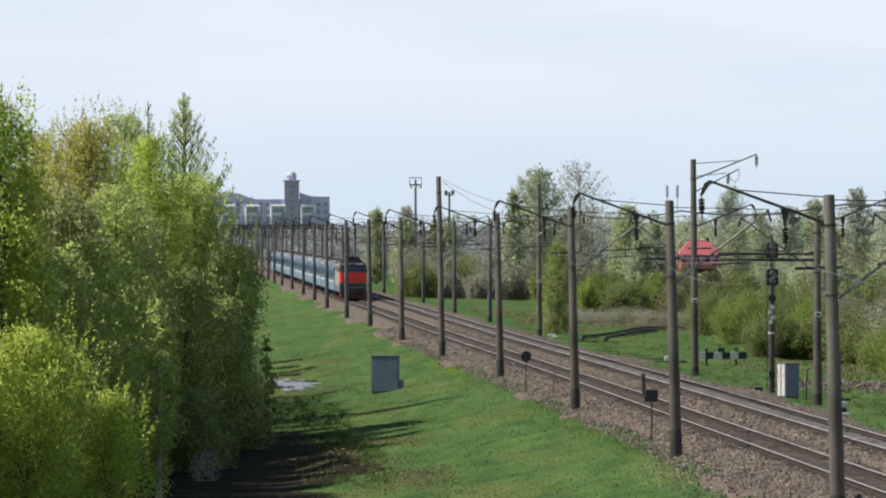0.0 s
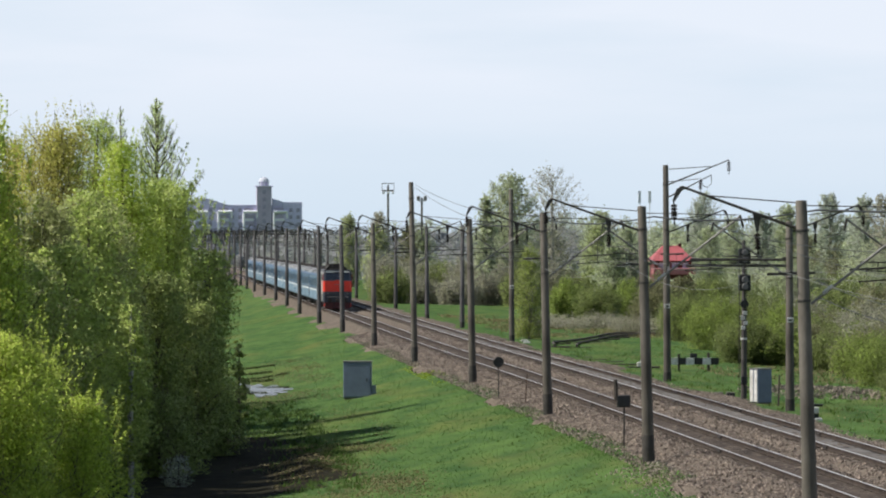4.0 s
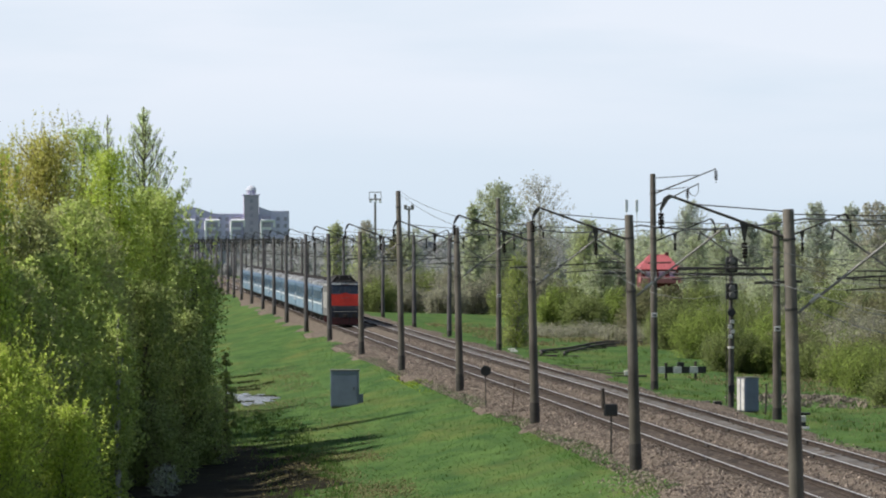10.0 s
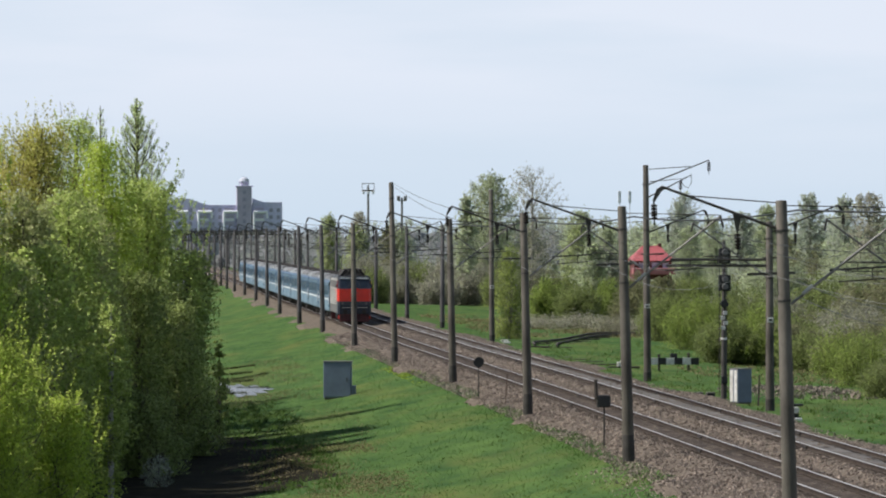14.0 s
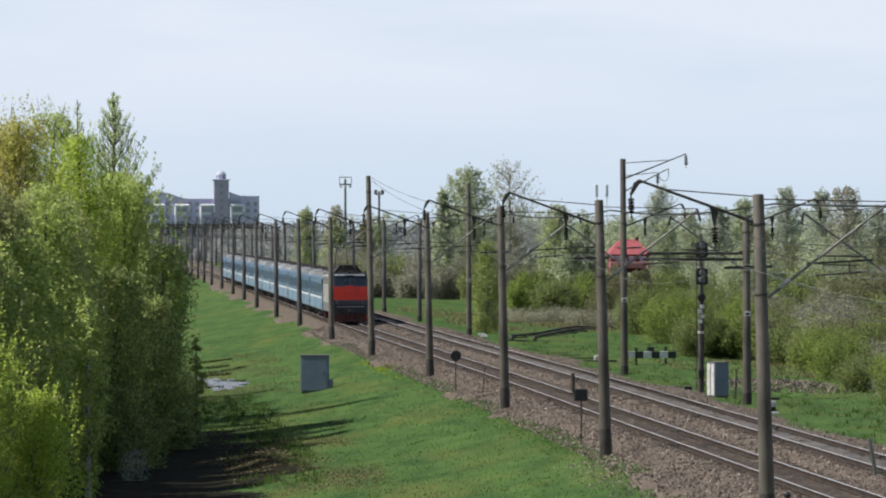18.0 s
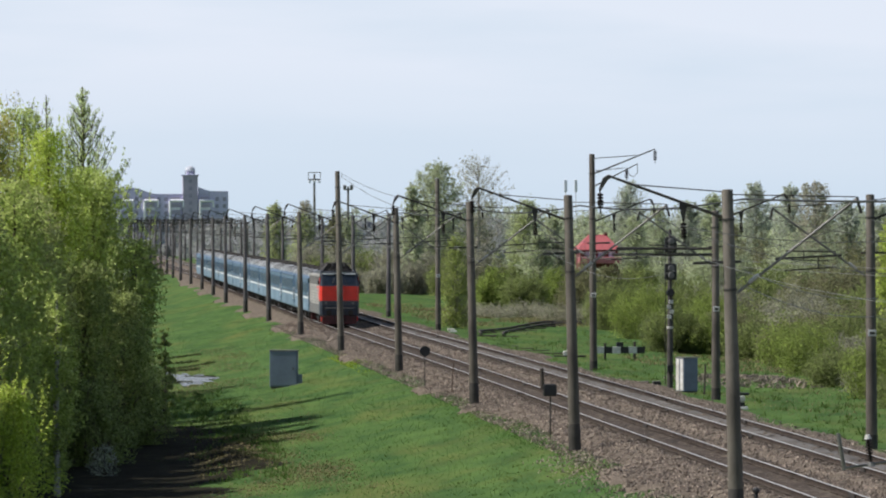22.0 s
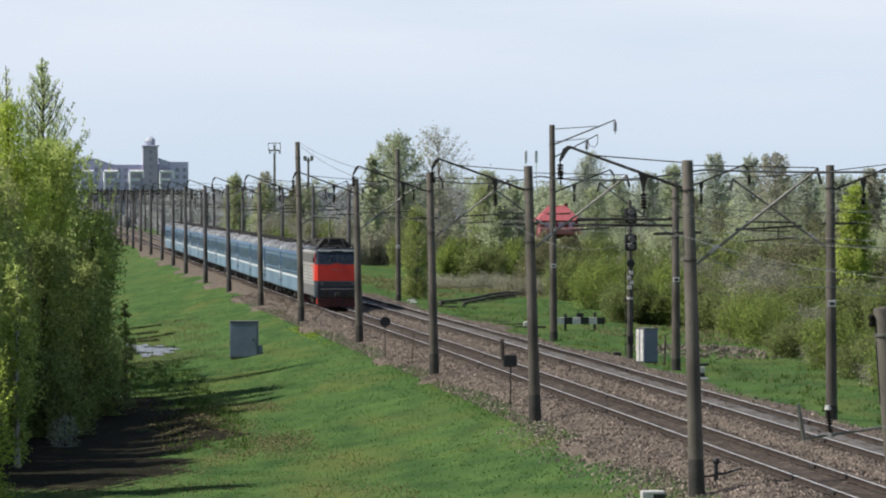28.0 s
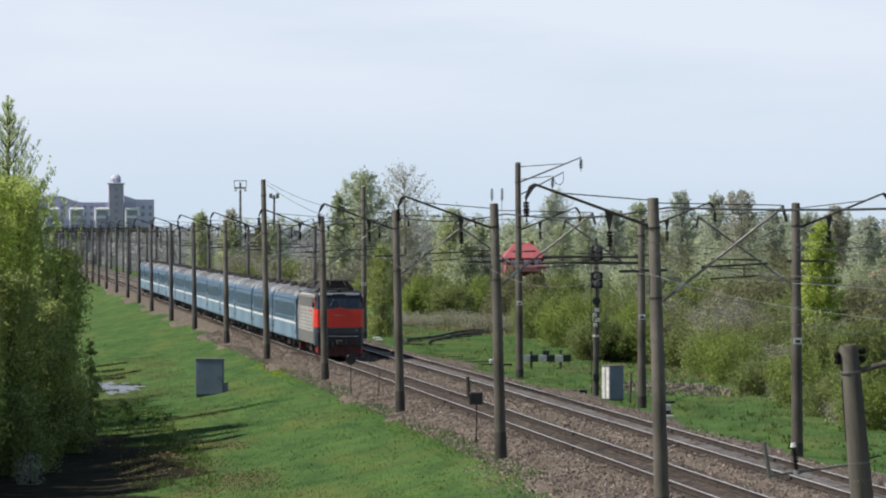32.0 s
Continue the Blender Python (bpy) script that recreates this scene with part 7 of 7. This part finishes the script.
def spur():
    e = thing("old_siding", (0, 0, 0), "overgrown rusty siding rails curving off the track", "siding")
    for x0, y0, run, far, bend in ((33.0, 365, 14.3, 60, 0.6), (35.1, 369, 12.2, 53, 0.69)):
        pts = []
        for i in range(19):
            t = i / 18
            x, y = x0 + run * t, y0 + far * t ** bend
            pts.append((x, y, gz(x, y) + 0.17 + 0.05 * math.sin(9 * t + x0)))
        part("rail", Build().path(pts, 0.1, 6), M_TIMBER, e, "dark rusty rail in the grass")
        for i in range(0, 19, 2):
            x, y, zz = pts[i]
            part("old_sleeper", Build().box(-0.9, 0.9, -0.13, 0.13, -0.1, 0.1, 0.02), M_TIMBER, e, "half buried old sleeper", at=pose(x + 0.3, y, zz - 0.2, 0, 0, 12 * (i % 3) - 8))
    for i in range(5):
        x, y = 30.9 + i * 0.5, 334 - i * 6.3
        part("old_sleeper", Build().box(-1.1, 1.1, -0.13, 0.13, -0.1, 0.12, 0.02), M_TIMBER, e, "half buried old sleeper", at=pose(x + 0.9, y, -0.76, 0, 0, 4 + 9 * (i % 3)))


def tower_block():
    """Long apartment building far off, with a stair tower and glazed balconies."""
    Y, s = 2000.0, 1.0
    e = thing("apartment_building", (26.5, Y, -1.8), "hazy lilac-grey apartment building with a stair tower", "apartment building")
    L = lambda x: x - 26.5
    z0 = 0.0
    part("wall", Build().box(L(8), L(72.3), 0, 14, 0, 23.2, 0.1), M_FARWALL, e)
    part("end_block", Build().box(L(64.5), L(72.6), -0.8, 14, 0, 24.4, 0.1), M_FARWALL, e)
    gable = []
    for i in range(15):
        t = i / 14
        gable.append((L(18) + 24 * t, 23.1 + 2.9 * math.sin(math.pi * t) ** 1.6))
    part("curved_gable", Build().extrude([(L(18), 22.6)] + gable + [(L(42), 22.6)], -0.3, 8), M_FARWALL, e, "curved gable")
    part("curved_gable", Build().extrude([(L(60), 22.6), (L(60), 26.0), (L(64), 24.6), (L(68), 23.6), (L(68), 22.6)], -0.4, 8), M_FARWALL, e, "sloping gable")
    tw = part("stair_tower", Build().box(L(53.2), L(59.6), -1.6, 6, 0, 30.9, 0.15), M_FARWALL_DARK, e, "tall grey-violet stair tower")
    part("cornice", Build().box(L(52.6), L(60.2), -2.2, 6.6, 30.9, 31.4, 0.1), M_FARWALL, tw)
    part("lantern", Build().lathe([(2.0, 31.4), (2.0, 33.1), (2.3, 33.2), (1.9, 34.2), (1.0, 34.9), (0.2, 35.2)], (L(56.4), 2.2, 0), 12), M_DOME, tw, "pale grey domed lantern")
    for k in range(6):
        a = 2 * math.pi * k / 6
        part("lantern_window", Build().box(-0.5, 0.5, -0.1, 0.1, 31.7, 32.9), M_FARWINDOW, tw, at=pose(L(56.4) + 2.0 * math.cos(a), 2.2 + 2.0 * math.sin(a), 0, 0, 0, math.degrees(a) + 90))
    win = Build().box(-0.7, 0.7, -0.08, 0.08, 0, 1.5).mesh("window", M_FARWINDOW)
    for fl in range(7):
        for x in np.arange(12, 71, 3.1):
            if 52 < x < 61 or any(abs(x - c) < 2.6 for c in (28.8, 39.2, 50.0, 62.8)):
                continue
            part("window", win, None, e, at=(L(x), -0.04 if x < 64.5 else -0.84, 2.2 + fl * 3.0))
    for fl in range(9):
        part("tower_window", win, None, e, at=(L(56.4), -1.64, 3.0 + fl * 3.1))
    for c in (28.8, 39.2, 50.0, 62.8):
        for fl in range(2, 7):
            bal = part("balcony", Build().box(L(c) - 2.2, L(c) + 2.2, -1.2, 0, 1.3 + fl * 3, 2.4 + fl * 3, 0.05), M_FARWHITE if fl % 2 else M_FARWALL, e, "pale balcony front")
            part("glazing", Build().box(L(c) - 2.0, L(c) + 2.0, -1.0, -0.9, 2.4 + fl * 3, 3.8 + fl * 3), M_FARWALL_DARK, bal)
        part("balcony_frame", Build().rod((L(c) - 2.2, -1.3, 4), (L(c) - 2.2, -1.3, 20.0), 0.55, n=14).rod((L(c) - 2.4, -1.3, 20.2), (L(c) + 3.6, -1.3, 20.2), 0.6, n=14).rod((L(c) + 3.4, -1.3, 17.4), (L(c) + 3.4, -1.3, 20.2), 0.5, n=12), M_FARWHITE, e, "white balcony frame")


def small_house(x, y, w, d, eave, ridge, label, roof, wall, low=None):
    zb = gz(x, y)
    e = thing("house", (x, y, zb), label, "house")
    part("wall", Build().box(-w / 2, w / 2, -d / 2, d / 2, 0, eave, 0.05), wall, e)
    b = Build()
    hw, hd = w / 2 + 0.5, d / 2 + 0.5
    b.v = [(-hw, -hd, eave - 0.15), (hw, -hd, eave - 0.15), (hw, hd, eave - 0.15), (-hw, hd, eave - 0.15), (-w * 0.22, 0, ridge), (w * 0.22, 0, ridge)]
    b.f = [(0, 1, 5, 4), (1, 2, 5), (2, 3, 4, 5), (3, 0, 4), (3, 2, 1, 0)]
    rf = part("roof", b, roof, e, "hipped red roof")
    part("chimney", Build().box(-w * 0.12 - 0.35, -w * 0.12 + 0.35, -0.35, 0.35, ridge - 0.8, ridge + 0.7, 0.04), wall, rf, "brick chimney")
    part("chimney", Build().box(w * 0.24 - 0.3, w * 0.24 + 0.3, -0.3, 0.3, ridge - 1.2, ridge + 0.4, 0.04), wall, rf, "brick chimney")
    for k in (-0.3, 0.05, 0.33):
        wi = part("window", Build().box(k * w - 0.55, k * w + 0.55, -d / 2 - 0.06, -d / 2 + 0.02, eave - 1.9, eave - 0.6, 0.02), M_FARWINDOW, e)
        part("frame", Build().box(k * w - 0.65, k * w + 0.65, -d / 2 - 0.04, -d / 2 + 0.02, eave - 2.0, eave - 1.9).box(k * w - 0.65, k * w + 0.65, -d / 2 - 0.04, -d / 2 + 0.02, eave - 0.6, eave - 0.5), M_FARWHITE, wi)
    if low:
        part("porch_roof", Build().box(-w / 2 - 0.4, w / 2 + 0.4, -d / 2 - 2.5, -d / 2, low - 0.25, low + 1.0, 0.1), M_PINKROOF, e, "faded red lean-to roof")
    return e


def flood_mast(x, y, top, wide, style, label):
    zb = gz(x, y)
    e = thing("lighting_mast", (x, y, zb), label, "mast")
    h = top - zb
    part("column", Build().rod((0, 0, -0.3), (0, 0, h - 0.4), 0.32, 0.2, n=10), M_GALV, e)
    if style == "platform":
        part("platform", Build().box(-wide / 2, wide / 2, -0.5, 0.5, h - 1.6, h - 1.3, 0.03), M_GALV, e, "lamp platform")
        part("rail", Build().box(-wide / 2, wide / 2, -0.06, 0.06, h - 0.15, h, 0.02).rod((-wide / 2, 0, h - 1.3), (-wide / 2, 0, h), 0.06).rod((wide / 2, 0, h - 1.3), (wide / 2, 0, h), 0.06), M_GALV, e)
        for k in (-0.4, 0.0, 0.4):
            part("floodlight", Build().box(k * wide - 0.25, k * wide + 0.25, -0.6, -0.3, h - 2.1, h - 1.6, 0.05), M_FARWHITE, e, "pale floodlight")
    else:
        part("cross_arm", Build().rod((-wide / 2, 0, h - 1.0), (wide / 2, 0, h - 1.0), 0.1), M_GALV, e)
        for k in (-0.5, 0.5):
            part("lamp_head", Build().box(k * wide - 0.3, k * wide + 0.3, -0.3, 0.3, h - 1.0, h - 0.1, 0.06), M_GALV, e, "lamp head")
    return e


def antenna(x, y, top):
    zb = gz(x, y)
    e = thing("antenna_mast", (x, y, zb), "slim pale antenna mast behind trees", "antenna", "pale antenna masts")
    h = top - zb
    part("pole", Build().rod((0, 0, -0.3), (0, 0, h - 2.5), 0.14, 0.1, n=8), M_FARWHITE, e)
    part("panel", Build().box(-0.32, 0.32, -0.1, 0.1, h - 2.6, h, 0.05), M_FARWHITE, e, "pale antenna panel")


def gantry(y, x0, x1, z):
    """Portal over the far station tracks."""
    e = thing("line_gantry", (x0, y, 0), "dark steel portal carrying the far overhead line", "gantry", "far portals over the tracks")
    w = x1 - x0
    for x in (0, w):
        part("post", Build().rod((x, 0, -1.2), (x, 0, z + 0.3), 0.24, 0.18, n=8), M_CONCRETE, e)
    b = Build()
    for zz in (z, z + 0.7):
        b.box(-0.3, w + 0.3, -0.08, 0.08, zz - 0.07, zz + 0.07)
    n = int(w / 1.6)
    for i in range(n):
        b.rod((w * i / n, 0, z + (0.7 if i % 2 else 0)), (w * (i + 1) / n, 0, z + (0 if i % 2 else 0.7)), 0.04, n=4)
    part("truss_beam", b, M_DARKSTEEL, e, "lattice cross beam")
    for i in range(1, int(w / 4)):
        part("hanger", Build().rod((i * 4.0, 0, z), (i * 4.0, 0, z - 1.3), 0.09, n=6), M_INSUL, e)


def rubble():
    g = np.random.default_rng(12)
    n = 1500
    a, rr = g.random(n) * 2 * math.pi, g.random(n) ** 0.6
    x, y = 38.9 + 4.4 * rr * np.cos(a), 264 + 12 * rr * np.sin(a)
    z = ground_z(x, y) + 0.3 * (1 - rr) * g.random(n)
    s = g.uniform(0.03, 0.11, n)
    o = g.normal(size=(n, 4, 3)) * 0.3 + np.array([[1, 0, -0.3], [-0.6, 0.9, -0.3], [-0.6, -0.9, -0.3], [0, 0, 0.9]])
    v = (np.stack([x, y, z], -1)[:, None] + o * s[:, None, None]).reshape(-1, 3)
    i = np.arange(n)[:, None] * 4
    f = np.concatenate([i + np.array([[0, 1, 3]]), i + np.array([[1, 2, 3]]), i + np.array([[2, 0, 3]])])
    me = bpy.data.meshes.new("rubble_heap")
    me.from_pydata(v.tolist(), [], f.tolist())
    me.materials.append(M_STONE)
    tagged(new("rubble_heap", me), "low heap of pale broken stone in the grass", "rubble", kind="stuff")


def warehouse(x, y, w, h, label):
    e = thing("warehouse", (x, y, gz(x, y)), label, "warehouse", "far warehouses")
    part("wall", Build().box(-w / 2, w / 2, 0, 14, -0.2, h, 0.1), M_WAREHOUSE, e)
    part("roof", Build().extrude([(-w / 2 - 0.5, h), (w / 2 + 0.5, h), (w / 2 + 0.5, h + 0.3), (0, h + 1.4), (-w / 2 - 0.5, h + 0.3)], -0.5, 14.5), M_FARROOF, e, "low grey roof")
    n = max(3, int(w / 5))
    for i in range(n):
        part("window", Build().box(-0.9, 0.9, -0.1, 0.05, h * 0.5, h * 0.5 + 1.2), M_FARWINDOW, e, at=(-w / 2 + (i + 0.5) * w / n, 0, 0))
    return e


relay_cabinet()
signal_cabinet()
light_signal()
striped_barrier()
disc_sign()
post_box()
small_lineside()
short_pole()
mast_extras()
puddle(9.05, 323.5, 1.6, 11.5, 1)
spur()
rubble()
tower_block()
small_house(101.5, 880, 7.2, 7.0, 4.9, 7.6, "distant house with a bright red hipped roof", M_REDROOF, M_REDWALL, 2.4)
small_house(139, 700, 12, 7.0, 3.4, 4.6, "distant low house with a faded red roof", M_PINKROOF, M_FARWHITE)
small_house(198, 1000, 8, 7.0, 9.0, 12.5, "distant tall house with a red roof", M_REDROOF, M_FARWHITE)
flood_mast(49.2, 900, 18.2, 2.3, "platform", "tall lighting mast with a lamp platform")
flood_mast(55.7, 900, 15.8, 1.3, "arms", "tall lighting mast with two lamps")
antenna(108.6, 1000, 17.7)
antenna(110.8, 1000, 17.7)
for i in range(9):
    gantry(905 + 55 * i, 14.0 - 0.4 * i, 36.5 + 0.9 * i, 8.3 + 0.05 * i)
warehouse(75, 1150, 22, 9, "far blue-grey warehouse beside the railway")
warehouse(42, 1500, 40, 8, "far grey warehouse beyond the railway")
warehouse(92, 1300, 26, 8, "far blue-grey shed beyond the trees")


# ---- a bird that crosses the sky ----
def make_bird():
    e = thing("bird", (0, 0, 0), "small dark bird gliding across the sky", "bird")
    part("body", Build().lathe([(0.01, -0.17), (0.045, -0.1), (0.055, 0.0), (0.035, 0.1), (0.01, 0.16)], n=8).mesh("body", M_TIMBER), None, e, at=pose(0, 0, 0, 0, 90, 0))
    for s in (-1, 1):
        b = Build()
        b.v = [(-0.07, s * 0.03, 0.01), (0.08, s * 0.03, 0.01), (0.04, s * 0.22, 0.09), (-0.05, s * 0.2, 0.085), (-0.07, s * 0.42, 0.03), (-0.11, s * 0.4, 0.025)]
        b.v += [(x, y, z - 0.012) for x, y, z in b.v]
        b.f = [(0, 1, 2, 3), (3, 2, 4, 5), (6, 7, 8, 9), (9, 8, 10, 11), (1, 7, 8, 2), (2, 8, 10, 4), (0, 6, 9, 3), (3, 9, 11, 5), (4, 10, 11, 5), (0, 1, 7, 6)]
        part("wing", b, M_TIMBER, e, "dark wing")
    part("tail", Build().box(-0.27, -0.14, -0.03, 0.03, -0.006, 0.006), M_TIMBER, e)
    for piece in e.children:
        for v in piece.data.vertices:
            v.co *= 0.6
    return e


def bird_at(t):
    """Position on its rising line, in front of the far sky."""
    return Matrix.LocRotScale((-3.00 + 5.12 * (t - 13), 200, 17.40 + 1.34 * (t - 13)), Euler((0, radians(-20), radians(25))), None)


bird = make_bird()


# ---- what moves ----
def motions():
    way = np.polyfit([t for t, _ in FRONT], [y for _, y in FRONT], 5)
    for i, car in enumerate([loco, *coaches]):
        back, long = (0, 16.4) if i == 0 else (16.8 + 24.54 * (i - 1), 24.0)
        rows = []
        for t in range(33):
            y = float(np.polyval(way, t)) + back
            x, x_rear = float(drift(y)), float(drift(y + long))
            rows.append((t, pose(T1 + x, y, Z1, 0, 0, math.degrees(math.atan2(x - x_rear, long)))))
        walk(car, rows)
    walk(bird, [(t, bird_at(t)) for t in (0, 12, 12.8, 13, 13.2, 13.6, 15, 32)])


motions()
